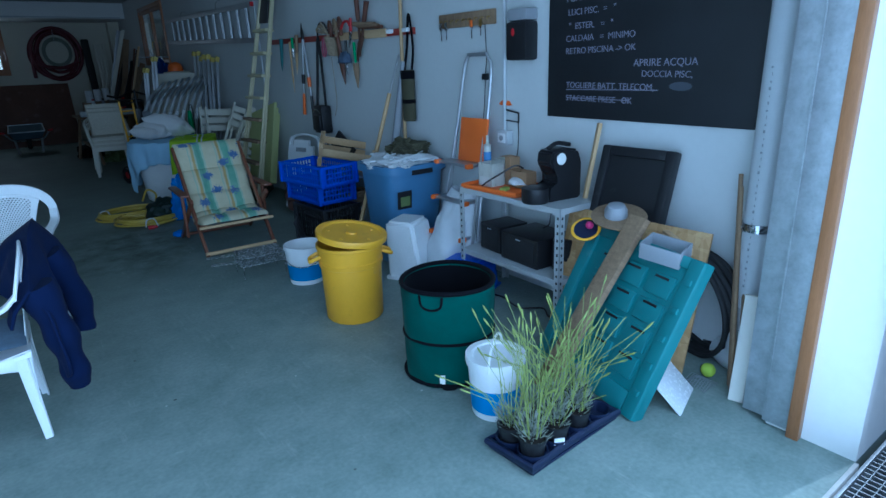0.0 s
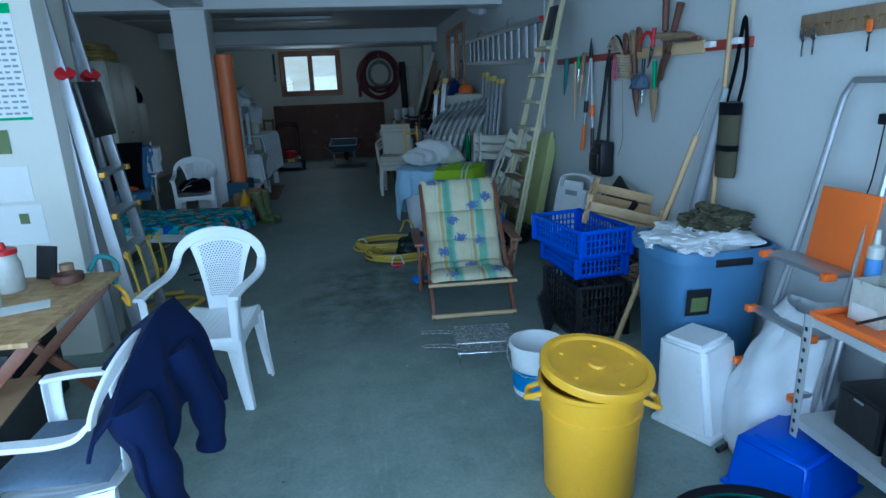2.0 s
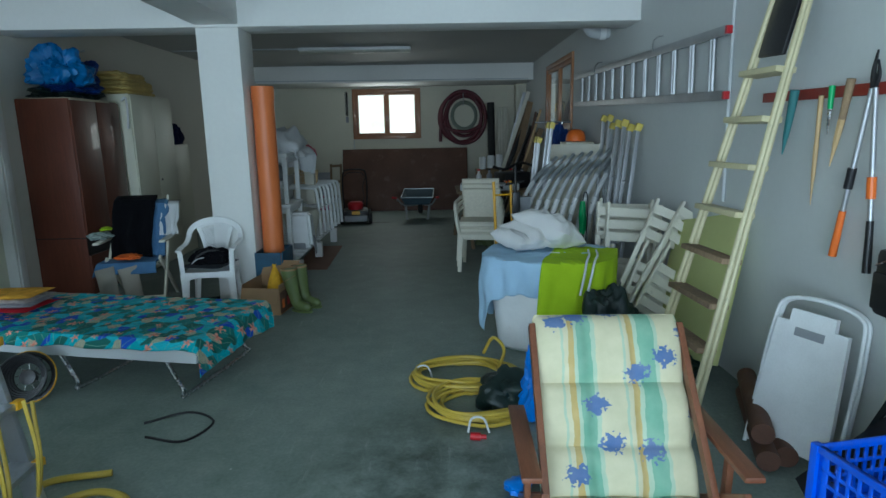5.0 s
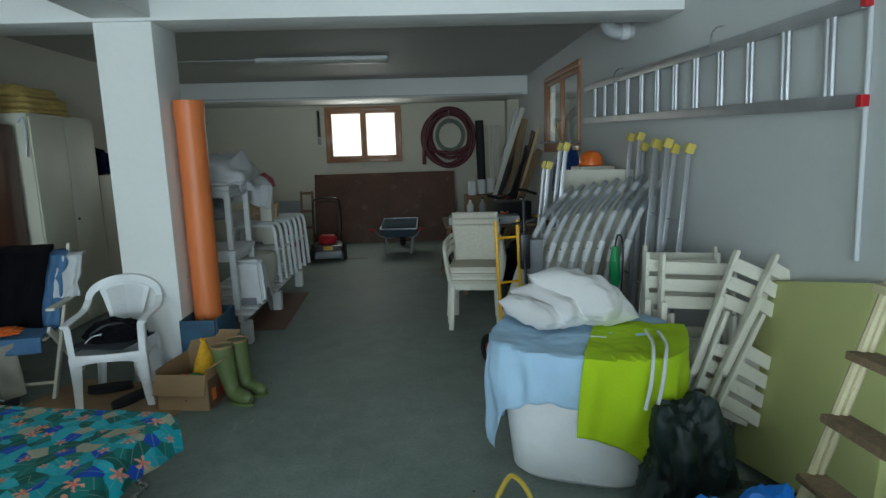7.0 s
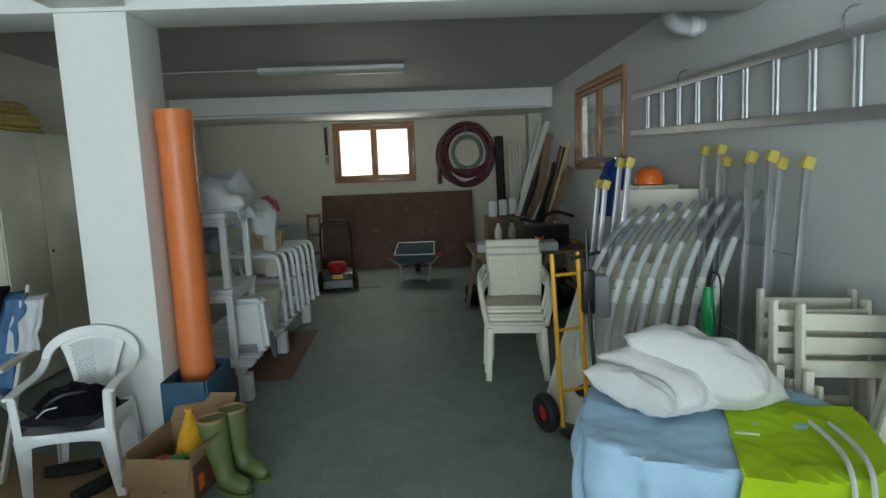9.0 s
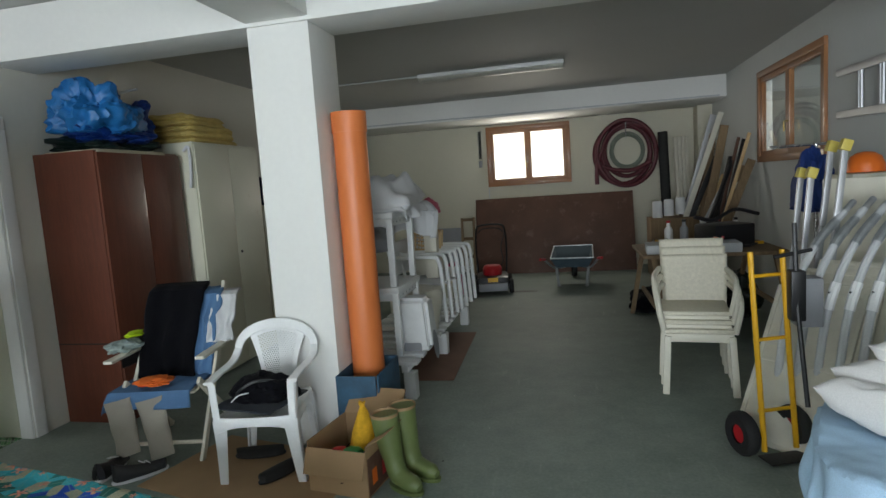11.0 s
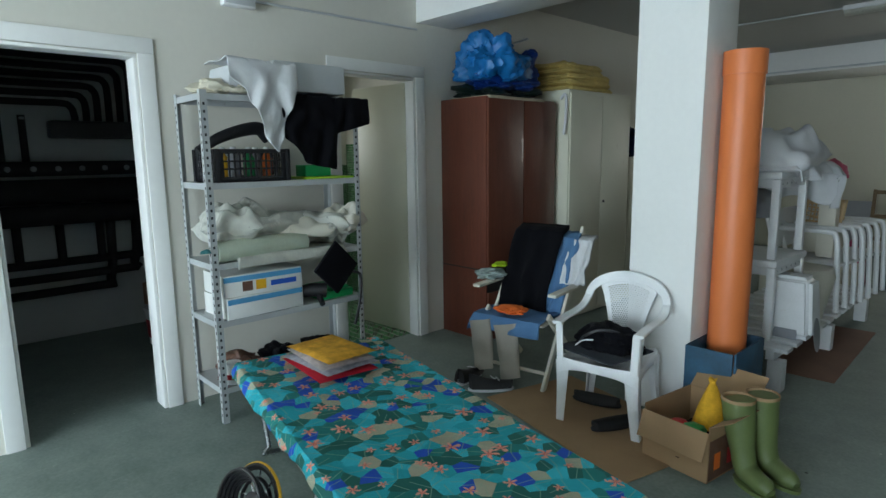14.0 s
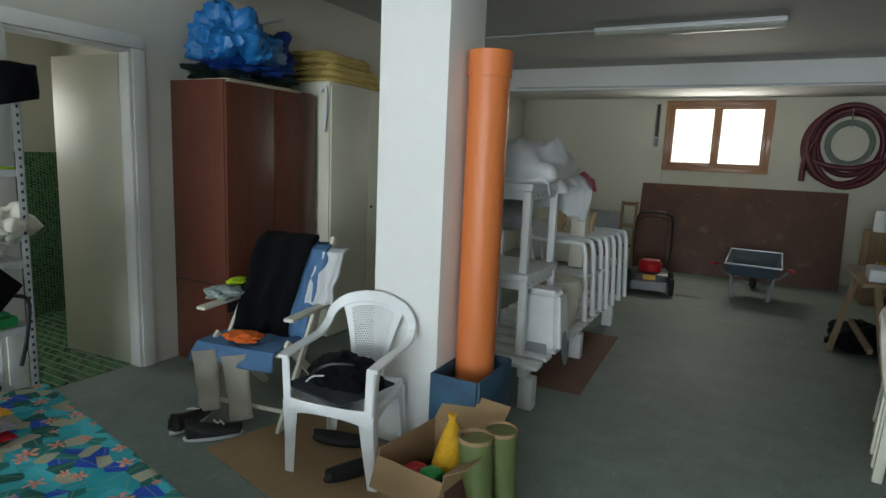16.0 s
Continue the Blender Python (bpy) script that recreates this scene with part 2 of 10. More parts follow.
def cushion_material():
    """Striped cotton in cream, sea green and ochre, with blue daisies."""
    m, nt, b, vec = start_material("striped_cushion_cotton")
    sep = nt.nodes.new("ShaderNodeSeparateXYZ")
    nt.links.new(vec, sep.inputs[0])
    wob = tex_math(nt, "MULTIPLY", tex_noise(nt, vec, 9, 3), 0.03)
    u = tex_math(nt, "FRACT", tex_math(nt, "MULTIPLY", tex_math(nt, "ADD", tex_math(nt, "ADD", sep.outputs[0], wob), 5.02), 4.4))
    cream, green, ochre, pale = (0.62, 0.56, 0.36), (0.13, 0.36, 0.25), (0.50, 0.33, 0.08), (0.40, 0.52, 0.38)
    c = tex_ramp(nt, u, [(0.0, cream), (0.34, pale), (0.38, cream), (0.46, ochre), (0.56, pale), (0.62, green), (0.86, pale), (0.92, cream)], "CONSTANT")
    cmb = nt.nodes.new("ShaderNodeCombineXYZ")
    nt.links.new(sep.outputs[0], cmb.inputs[0])
    nt.links.new(tex_math(nt, "ADD", tex_math(nt, "MULTIPLY", sep.outputs[1], 0.75), sep.outputs[2]), cmb.inputs[1])
    fv = cmb.outputs[0]
    d = tex_voronoi(nt, fv, 4.6)
    d.node.voronoi_dimensions = "2D"
    ray = tex_noise(nt, fv, 55, 1)
    edge = tex_math(nt, "ADD", d, tex_math(nt, "MULTIPLY", tex_math(nt, "SUBTRACT", ray, 0.5), 0.45))
    c = tex_mix(nt, tex_ramp(nt, edge, [(0.17, (1, 1, 1)), (0.19, (0, 0, 0))]), c, (0.015, 0.09, 0.34))
    c = tex_mix(nt, 0.25, c, tex_ramp(nt, tex_noise(nt, vec, 14, 4), [(0.3, (0.3, 0.32, 0.2)), (0.7, (0.6, 0.58, 0.42))]))
    nt.links.new(c, b.inputs["Base Color"])
    b.inputs["Roughness"].default_value = 0.88
    add_bump(nt, b, tex_noise(nt, vec, 300, 2), 0.2, 0.002)
    return m


def osb_material():
    m, nt, b, vec = start_material("strand_board")
    cols = []
    for rot, s in ((0.4, (3.0, 1.0, 1.0)), (-0.7, (1.0, 3.2, 1.0))):
        v = tex_voronoi(nt, tex_map(nt, vec, s, (0.3, rot, rot)), 14, "F1", "Color")
        sp = nt.nodes.new("ShaderNodeSeparateColor")
        nt.links.new(v, sp.inputs[0])
        cols.append(tex_ramp(nt, sp.outputs[0], [(0.0, (0.30, 0.17, 0.06)), (0.35, (0.46, 0.29, 0.12)), (0.7, (0.56, 0.39, 0.18)), (1.0, (0.38, 0.22, 0.09))]))
    c = tex_mix(nt, tex_noise(nt, vec, 11, 3), cols[0], cols[1])
    nt.links.new(c, b.inputs["Base Color"])
    b.inputs["Roughness"].default_value = 0.65
    add_bump(nt, b, tex_noise(nt, vec, 60, 4), 0.3, 0.004)
    return m


def mosaic_material():
    m, nt, b, vec = start_material("green_mosaic")
    br = nt.nodes.new("ShaderNodeTexBrick")
    br.offset = 0.0
    br.inputs["Scale"].default_value = 1.0
    br.inputs["Brick Width"].default_value, br.inputs["Row Height"].default_value = 0.026, 0.026
    br.inputs["Mortar Size"].default_value = 0.0018
    br.inputs["Color1"].default_value, br.inputs["Color2"].default_value = (0.02, 0.09, 0.03, 1), (0.10, 0.26, 0.11, 1)
    br.inputs["Mortar"].default_value = (0.35, 0.38, 0.33, 1)
    n = nt.nodes.new("ShaderNodeSeparateXYZ")
    nt.links.new(vec, n.inputs[0])
    cmb = nt.nodes.new("ShaderNodeCombineXYZ")
    nt.links.new(tex_math(nt, "ADD", n.outputs[0], n.outputs[1]), cmb.inputs[0])
    nt.links.new(tex_math(nt, "ADD", n.outputs[2], tex_math(nt, "MULTIPLY", n.outputs[1], 0.37)), cmb.inputs[1])
    nt.links.new(cmb.outputs[0], br.inputs["Vector"])
    nt.links.new(br.outputs["Color"], b.inputs["Base Color"])
    b.inputs["Roughness"].default_value = 0.2
    return m


def glass_material(name, tint=(0.95, 1.0, 0.97), rough=0.02):
    m, nt, b, vec = start_material(name)
    b.inputs["Base Color"].default_value = (*tint, 1)
    b.inputs["Transmission Weight"].default_value, b.inputs["Roughness"].default_value = 1.0, rough
    return m


def plastic(name, col, rough=0.4, dirt=None, var=0.1):
    return mat(name, col, rough, 0.0, var, 5.0, 120, 0.05, dirt)


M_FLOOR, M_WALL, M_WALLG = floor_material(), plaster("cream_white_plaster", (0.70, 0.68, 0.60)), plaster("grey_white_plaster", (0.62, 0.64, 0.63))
M_POST, M_BACKW = plaster("white_pillar_paint", (0.84, 0.84, 0.81)), plaster("cream_back_plaster", (0.66, 0.63, 0.51))
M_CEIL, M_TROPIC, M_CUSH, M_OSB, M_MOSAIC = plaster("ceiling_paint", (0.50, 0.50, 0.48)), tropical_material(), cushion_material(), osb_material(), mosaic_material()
M_PAVE = mat("outdoor_concrete", (0.50, 0.49, 0.46), 0.85, var=0.2, scale=2, grain=90, bump=0.3, dirt=(0.3, 0.29, 0.26))
M_WHITE = plastic("white_plastic", (0.84, 0.85, 0.85), 0.35, (0.66, 0.65, 0.61))
M_CREAM = plastic("cream_plastic", (0.72, 0.69, 0.58), 0.45, (0.5, 0.46, 0.36))
M_BLUEP, M_YELP = plastic("blue_crate_plastic", (0.012, 0.085, 0.62), 0.38), plastic("yellow_plastic", (0.78, 0.42, 0.012), 0.42, (0.55, 0.30, 0.02))
M_BINBLUE, M_BLACK = plastic("blue_grey_plastic", (0.10, 0.20, 0.36), 0.5, (0.16, 0.22, 0.30)), plastic("black_plastic", (0.012, 0.012, 0.014), 0.4, (0.05, 0.05, 0.05))
M_TEAL, M_GREY, M_NAVYT = plastic("teal_plastic", (0.050, 0.185, 0.190), 0.6, (0.10, 0.21, 0.20)), plastic("grey_plastic", (0.30, 0.31, 0.33), 0.5), plastic("dark_blue_plastic", (0.010, 0.015, 0.045), 0.45)
M_ALU, M_STEEL = mat("aluminium", (0.50, 0.51, 0.53), 0.46, 0.85, 0.15, 6, 140, 0.08, (0.35, 0.35, 0.34)), mat("chromed_wire", (0.60, 0.61, 0.63), 0.25, 1.0, 0.1)
M_GALV = mat("galvanised_steel", (0.48, 0.51, 0.53), 0.42, 0.7, 0.25, 18, 90, 0.1, (0.32, 0.33, 0.33))
M_SHELF = mat("grey_painted_steel", (0.50, 0.52, 0.52), 0.5, 0.15, 0.12, 8, 120, 0.08, (0.33, 0.31, 0.28))
M_WARD, M_WINW = wood("mahogany_veneer", (0.085, 0.022, 0.012), (0.17, 0.048, 0.024), 2, 5, 0.38, 0.2), wood("varnished_window_wood", (0.26, 0.10, 0.035), (0.42, 0.19, 0.07), 2, 8, 0.4, 0.25)
M_PLY, M_DKWOOD = mat("brown_shuttering_board", (0.125, 0.058, 0.036), 0.6, 0, 0.35, 2.2, 60, 0.15, (0.19, 0.11, 0.08), 0.56), wood("dark_deckchair_wood", (0.13, 0.045, 0.02), (0.25, 0.095, 0.045), 1, 9, 0.42, 0.2)
M_PINE, M_OLDW = wood("pale_pine", (0.50, 0.33, 0.15), (0.70, 0.52, 0.29), 1, 7, 0.6), wood("weathered_plank", (0.13, 0.085, 0.05), (0.36, 0.25, 0.14), 2, 6, 0.8)
M_POLE, M_FRAME = wood("broom_handle_wood", (0.42, 0.27, 0.11), (0.60, 0.43, 0.22), 2, 9, 0.5), wood("brown_door_frame", (0.22, 0.10, 0.035), (0.34, 0.16, 0.06), 2, 7, 0.4, 0.2)
M_CABC, M_CREAML = mat("cream_steel", (0.66, 0.65, 0.52), 0.42, 0, 0.08, 2, 90, 0.05, (0.45, 0.40, 0.28), 0.68), mat("cream_painted_ladder", (0.52, 0.47, 0.28), 0.5, 0, 0.15, 6, 90, 0.1, (0.25, 0.22, 0.16))
M_ORANGEP, M_CARD = mat("orange_drain_pipe", (0.72, 0.20, 0.055), 0.42, 0, 0.08, 2, 120, 0.04), mat("cardboard", (0.36, 0.23, 0.12), 0.85, 0, 0.12, 5, 90, 0.1)
M_BLACKB, M_CHALK = mat("blackboard", (0.012, 0.013, 0.016), 0.55, 0, 0.5, 3, 60, 0.05), mat("chalk", (0.22, 0.21, 0.27), 0.95, 0, 0.3, 60, 200, 0.2)
M_PVC, M_RUBBER = mat("grey_white_pvc", (0.56, 0.58, 0.59), 0.45, 0, 0.08, 3, 120, 0.05, (0.4, 0.38, 0.34), 0.68), mat("black_rubber", (0.015, 0.015, 0.016), 0.75, 0, 0.3, 12, 120, 0.2)
M_HOSEY, M_HOSER = plastic("yellow_hose", (0.58, 0.42, 0.055), 0.45, (0.35, 0.27, 0.08)), mat("dark_red_hose", (0.10, 0.012, 0.02), 0.45, 0, 0.2, 8, 120, 0.1)
M_BOOT, M_SOIL = mat("green_rubber", (0.13, 0.17, 0.055), 0.5, 0, 0.15, 8, 90, 0.08, (0.2, 0.19, 0.11)), mat("potting_soil", (0.02, 0.014, 0.01), 0.95, 0, 0.5, 40, 160, 0.8)
M_STEM, M_LEAF = mat("lavender_stem", (0.27, 0.32, 0.075), 0.6, 0, 0.3, 20, 100, 0.1), mat("lavender_leaf", (0.24, 0.26, 0.21), 0.7, 0, 0.3, 30, 120, 0.1)
M_NAVY, M_BLACKF, M_DENIM = fabric("navy_fleece", (0.006, 0.011, 0.045)), fabric("black_cloth", (0.004, 0.004, 0.006)), fabric("washed_denim", (0.10, 0.20, 0.36))
M_SHEET, M_PILLOW, M_LIGHTBLUE = fabric("white_sheet", (0.70, 0.71, 0.72), 0.08), fabric("pillow_cotton", (0.72, 0.71, 0.70), 0.06), fabric("pale_blue_sheet", (0.42, 0.60, 0.78), 0.1)
M_LIME, M_KHAKI, M_TROUSER = fabric("lime_bag_cloth", (0.42, 0.60, 0.015), 0.1), fabric("khaki_cloth", (0.08, 0.075, 0.045)), fabric("beige_trouser", (0.36, 0.33, 0.28), 0.1)
M_ORANGEC, M_BAGGREEN = fabric("orange_cloth", (0.75, 0.16, 0.03), 0.1), fabric("green_bag_cloth", (0.016, 0.072, 0.056), 0.3, 7)
M_TARPB, M_TARPY, M_DKGREEN = mat("blue_tarpaulin", (0.016, 0.17, 0.46), 0.45, 0, 0.35, 5, 60, 0.2), mat("yellow_cloth_stack", (0.62, 0.48, 0.16), 0.7, 0, 0.3, 9, 90, 0.3), mat("dark_green_tarpaulin", (0.008, 0.022, 0.018), 0.5, 0, 0.35, 5, 60, 0.2)
M_BLUEBAG = mat("bright_blue_bag", (0.02, 0.20, 0.72), 0.4, 0, 0.2, 6, 80, 0.1)
M_SACK = mat("woven_white_sack", (0.68, 0.70, 0.72), 0.5, 0, 0.12, 7, 200, 0.25)
M_RED, M_GREEN, M_ORANGE = plastic("red_plastic", (0.50, 0.012, 0.02), 0.4), plastic("green_plastic", (0.02, 0.36, 0.10), 0.4), plastic("orange_plastic", (0.80, 0.17, 0.02), 0.4)
M_YCAP, M_PANELY = plastic("pale_yellow_cap", (0.62, 0.50, 0.10), 0.5), mat("pale_yellow_foam_board", (0.56, 0.58, 0.24), 0.8, 0, 0.08, 3, 120, 0.15, (0.46, 0.46, 0.2))
M_CLEAR, M_PANE = mat("clear_wrap", (0.70, 0.70, 0.62), 0.34, 0, 0.25, 9, 30, 0.5, None, 0.6, 0.25), glass_material("window_glass")
M_PAPER, M_INK = mat("printed_paper", (0.78, 0.78, 0.74), 0.8, 0, 0.05), mat("grey_print", (0.30, 0.32, 0.33), 0.8)
M_BRASS, M_REDP = mat("brass", (0.55, 0.38, 0.12), 0.35, 0.9), mat("red_painted_wood", (0.28, 0.035, 0.022), 0.5, 0, 0.2)
M_BLUEBOX, M_PINK = mat("mottled_blue_crate", (0.035, 0.10, 0.17), 0.7, 0, 0.45, 6, 40, 0.3, (0.10, 0.17, 0.21)), plastic("magenta_plastic", (0.50, 0.03, 0.16), 0.45)
M_ROPE = fabric("tan_rope", (0.36, 0.29, 0.19), 0.25, 40)
M_MESHY = fabric("yellow_net", (0.72, 0.40, 0.03), 0.25, 30)

# ---- building helpers ----
def thing(name, label, category, m=None, group=""):
    """A top-level thing: an Empty at its base."""
    ob = new(name)
    ob.empty_display_size = 0.05
    if m is not None:
        ob.matrix_basis = m
    return tagged(ob, label, category, group)


def part(name, bm, material, parent=None, label="", angle=38, solid=0.0):
    me = bpy.data.meshes.new(name)
    bmesh.ops.recalc_face_normals(bm, faces=bm.faces[:])
    for f in bm.faces:
        f.smooth = True
    bm.to_mesh(me)
    bm.free()
    me.set_sharp_from_angle(angle=radians(angle))
    me.materials.append(material)
    ob = new(name, me)
    ob.parent = parent
    if solid:
        mod = ob.modifiers.new("thickness", "SOLIDIFY")
        mod.thickness = solid
    return tagged(ob, label) if label else ob


def single(name, bm, material, label, category, group="", kind="", m=None, angle=38, solid=0.0):
    """A thing, or a piece of the setting, that is one mesh."""
    ob = part(name, bm, material, None, "", angle, solid)
    if m is not None:
        ob.matrix_basis = m
    return tagged(ob, label, category, group, kind)


def add_box(bm, lo, hi, bevel=0.0, m=None):
    c, s = [(a + b) / 2 for a, b in zip(lo, hi)], [abs(b - a) for a, b in zip(lo, hi)]
    t = Matrix.Translation(c) @ Matrix.Diagonal((*s, 1))
    r = bmesh.ops.create_cube(bm, size=1, matrix=(m @ t) if m else t)
    if bevel:
        es = list({e for v in r["verts"] for e in v.link_edges})
        bmesh.ops.bevel(bm, geom=es, offset=bevel, segments=2, profile=0.6, affect="EDGES", clamp_overlap=True)
    return bm


def box(lo, hi, bevel=0.0, m=None):
    return add_box(bmesh.new(), lo, hi, bevel, m)


def add_rod(bm, a, b, r0, r1=None, seg=12):
    a, b = Vector(a), Vector(b)
    d = b - a
    t = Matrix.Translation((a + b) / 2) @ d.to_track_quat("Z", "Y").to_matrix().to_4x4()
    bmesh.ops.create_cone(bm, cap_ends=True, segments=seg, radius1=r0, radius2=r0 if r1 is None else r1, depth=d.length, matrix=t)
    return bm


def rod(a, b, r0, r1=None, seg=12):
    return add_rod(bmesh.new(), a, b, r0, r1, seg)


def add_beam(bm, a, b, w, h, bevel=0.0, side=(0, 0, 1)):
    """A bar of w x h from a to b; h lies along side."""
    a, b = Vector(a), Vector(b)
    d = (b - a).normalized()
    s = Vector(side)
    x = d.cross(s).normalized()
    y = x.cross(d)
    m = Matrix((x, y, d)).transposed().to_4x4()
    m.translation = (a + b) / 2
    ln = (b - a).length
    return add_box(bm, (-w / 2, -h / 2, -ln / 2), (w / 2, h / 2, ln / 2), bevel, m)


def beam(a, b, w, h, bevel=0.0, side=(0, 0, 1)):
    return add_beam(bmesh.new(), a, b, w, h, bevel, side)


def add_tube(bm, pts, r, seg=8, closed=False):
    pts = [Vector(p) for p in pts]
    n = len(pts)
    rings, up = [], None
    for i, p in enumerate(pts):
        d = (pts[(i + 1) % n] - pts[i - 1]) if closed else (pts[min(i + 1, n - 1)] - pts[max(i - 1, 0)])
        d.normalize()
        if up is None:
            up = d.orthogonal().normalized()
        up = (up - d * up.dot(d)).normalized()
        side = d.cross(up)
        rr = r(i / max(1, n - 1)) if callable(r) else r
        rings.append([bm.verts.new(p + (up * math.cos(k * math.tau / seg) + side * math.sin(k * math.tau / seg)) * rr) for k in range(seg)])
    for i in range(n if closed else n - 1):
        a, b = rings[i], rings[(i + 1) % n]
        for k in range(seg):
            bm.faces.new((a[k], a[(k + 1) % seg], b[(k + 1) % seg], b[k]))
    if not closed:
        bm.faces.new(rings[0][::-1])
        bm.faces.new(rings[-1])
    return bm


def tube(pts, r, seg=8, closed=False):
    return add_tube(bmesh.new(), pts, r, seg, closed)


def smooth_path(pts, n=8):
    """A Catmull-Rom line through pts."""
    p = [Vector(q) for q in pts]
    p = [2 * p[0] - p[1], *p, 2 * p[-1] - p[-2]]
    out = []
    for i in range(1, len(p) - 2):
        for k in range(n):
            t = k / n
            out.append(0.5 * (2 * p[i] + (p[i + 1] - p[i - 1]) * t + (2 * p[i - 1] - 5 * p[i] + 4 * p[i + 1] - p[i + 2]) * t * t + (3 * p[i] - p[i - 1] - 3 * p[i + 1] + p[i + 2]) * t ** 3))
    return out + [p[-2]]


def lathe(profile, seg=32, wob=0.0, sx=1.0, sy=1.0):
    """Turns (radius, height) pairs round the z axis."""
    bm = bmesh.new()
    rings = []
    for r, z in profile:
        if r <= 1e-6:
            rings.append([bm.verts.new((0, 0, z))])
        else:
            rings.append([bm.verts.new((r * sx * math.cos(a), r * sy * math.sin(a), z + wob * math.sin(3 * a + r * 9))) for a in (k * math.tau / seg for k in range(seg))])
    for a, b in zip(rings, rings[1:]):
        for k in range(seg):
            q = [a[k % len(a)], a[(k + 1) % len(a)], b[(k + 1) % len(b)], b[k % len(b)]]
            q = list(dict.fromkeys(q))
            if len(q) > 2:
                bm.faces.new(q)
    return bm


def sheet(nu, nv, f):
    bm = bmesh.new()
    g = [[bm.verts.new(f(i / (nu - 1), j / (nv - 1))) for j in range(nv)] for i in range(nu)]
    for i in range(nu - 1):
        for j in range(nv - 1):
            bm.faces.new((g[i][j], g[i + 1][j], g[i + 1][j + 1], g[i][j + 1]))
    return bm


def wob(x, y, z=0.0, s=1.0):
    return noise.noise((x * s + 3.1, y * s - 1.7, z * s + 0.4))


def pillow_mesh(sx, sy, sz, n=18, seed=0.0, crease=0.25, pinch=0.12):
    """A stuffed cushion with drawn-in edges and creases."""
    bm = bmesh.new()
    vs = {}
    for s in (1, -1):
        for i in range(n + 1):
            for j in range(n + 1):
                u, v = 2 * i / n - 1, 2 * j / n - 1
                e = (1 - abs(u) ** 2.6) * (1 - abs(v) ** 2.6)
                if s < 0 and (i in (0, n) or j in (0, n)):
                    vs[s, i, j] = vs[1, i, j]
                    continue
                k = 1 - pinch * (1 - abs(u * v)) * max(abs(u), abs(v)) ** 3
                h = sz * max(e, 0) ** 0.55 * (1 + crease * wob(u * 1.3 + seed, v * 1.3, seed, 1.6)) * s
                h += sz * 0.12 * wob(u * 3, v * 3, seed + s, 1.4) * max(e, 0) ** 0.3
                vs[s, i, j] = bm.verts.new((u * sx * k, v * sy * k, h))
    for s in (1, -1):
        for i in range(n):
            for j in range(n):
                q = [vs[s, i, j], vs[s, i + 1, j], vs[s, i + 1, j + 1], vs[s, i, j + 1]]
                bm.faces.new(q if s > 0 else q[::-1])
    return bm


def lump(sx, sy, sz, seed=0.0, sub=4, amp=0.3, freq=1.6, fine=0.1, flat=0.0):
    """A bundle of crumpled cloth or film, flat below."""
    bm = bmesh.new()
    bmesh.ops.create_icosphere(bm, subdivisions=sub, radius=1)
    for v in bm.verts:
        p = v.co.normalized()
        k = 1 + amp * wob(p.x + seed, p.y, p.z, freq) + fine * (1 - abs(wob(p.x, p.y + seed, p.z, freq * 3.2)) * 3)
        q = p * k
        z = q.z
        if z < -flat:
            z = -flat + (z + flat) * 0.12
        v.co = (q.x * sx, q.y * sy, z * sz)
    return bm


def drape(x0, x1, y0, y1, z, drop, nu=40, nv=30, seed=0.0, fold=0.02, sides="xXyY", r=0.04, ragged=0.0):
    """A cloth that lies on a rectangle and hangs over its sides by drop (a number, or one for each side)."""
    d = drop if isinstance(drop, dict) else {k: drop for k in "xXyY"}
    ex0, ex1 = (d["x"] if "x" in sides else 0), (d["X"] if "X" in sides else 0)
    ey0, ey1 = (d["y"] if "y" in sides else 0), (d["Y"] if "Y" in sides else 0)
    def bend(s, a, b):
        if s < a:
            return a - min(r, a - s) * 0.6, max(0.0, a - s - 0.0)
        if s > b:
            return b + min(r, s - b) * 0.6, max(0.0, s - b)
        return s, 0.0
    def f(u, v):
        su, sv = x0 - ex0 + u * (x1 - x0 + ex0 + ex1), y0 - ey0 + v * (y1 - y0 + ey0 + ey1)
        x, dx = bend(su, x0, x1)
        y, dy = bend(sv, y0, y1)
        h = (max(dx, dy) + 0.25 * min(dx, dy)) * (1 + ragged * wob(su, sv, seed, 3.2))
        w = fold * (wob(su, sv, seed, 7) + 0.6 * wob(su, sv, seed + 5, 15))
        if h > 0:
            k = min(1.0, h / 0.12)
            s = (sv if dx > dy else su)
            out = k * fold * (0.5 * math.sin(s * 27 + seed + 2 * wob(s, seed, 0, 3)) + 2.2 * wob(s, h * 0.6, seed, 6)) + 0.006
            if dx > 0:
                x += math.copysign(out, su - (x0 + x1) / 2)
            if dy > 0:
                y += math.copysign(out, sv - (y0 + y1) / 2)
        return x, y, z - max(0, h - r * 0.4) + w * (0.6 if h == 0 else 0.2)
    return sheet(nu, nv, f)


def text_part(body, size, m, material, parent, name="writing", weight=0.002):
    cu = bpy.data.curves.new(name, "FONT")
    cu.body, cu.size, cu.extrude, cu.offset = body, size, 0.0008, weight
    tmp = bpy.data.objects.new(name, cu)
    me = bpy.data.meshes.new_from_object(tmp)
    bpy.data.objects.remove(tmp)
    me.materials.append(material)
    ob = new(name, me)
    ob.parent = parent
    ob.matrix_basis = m
    return ob


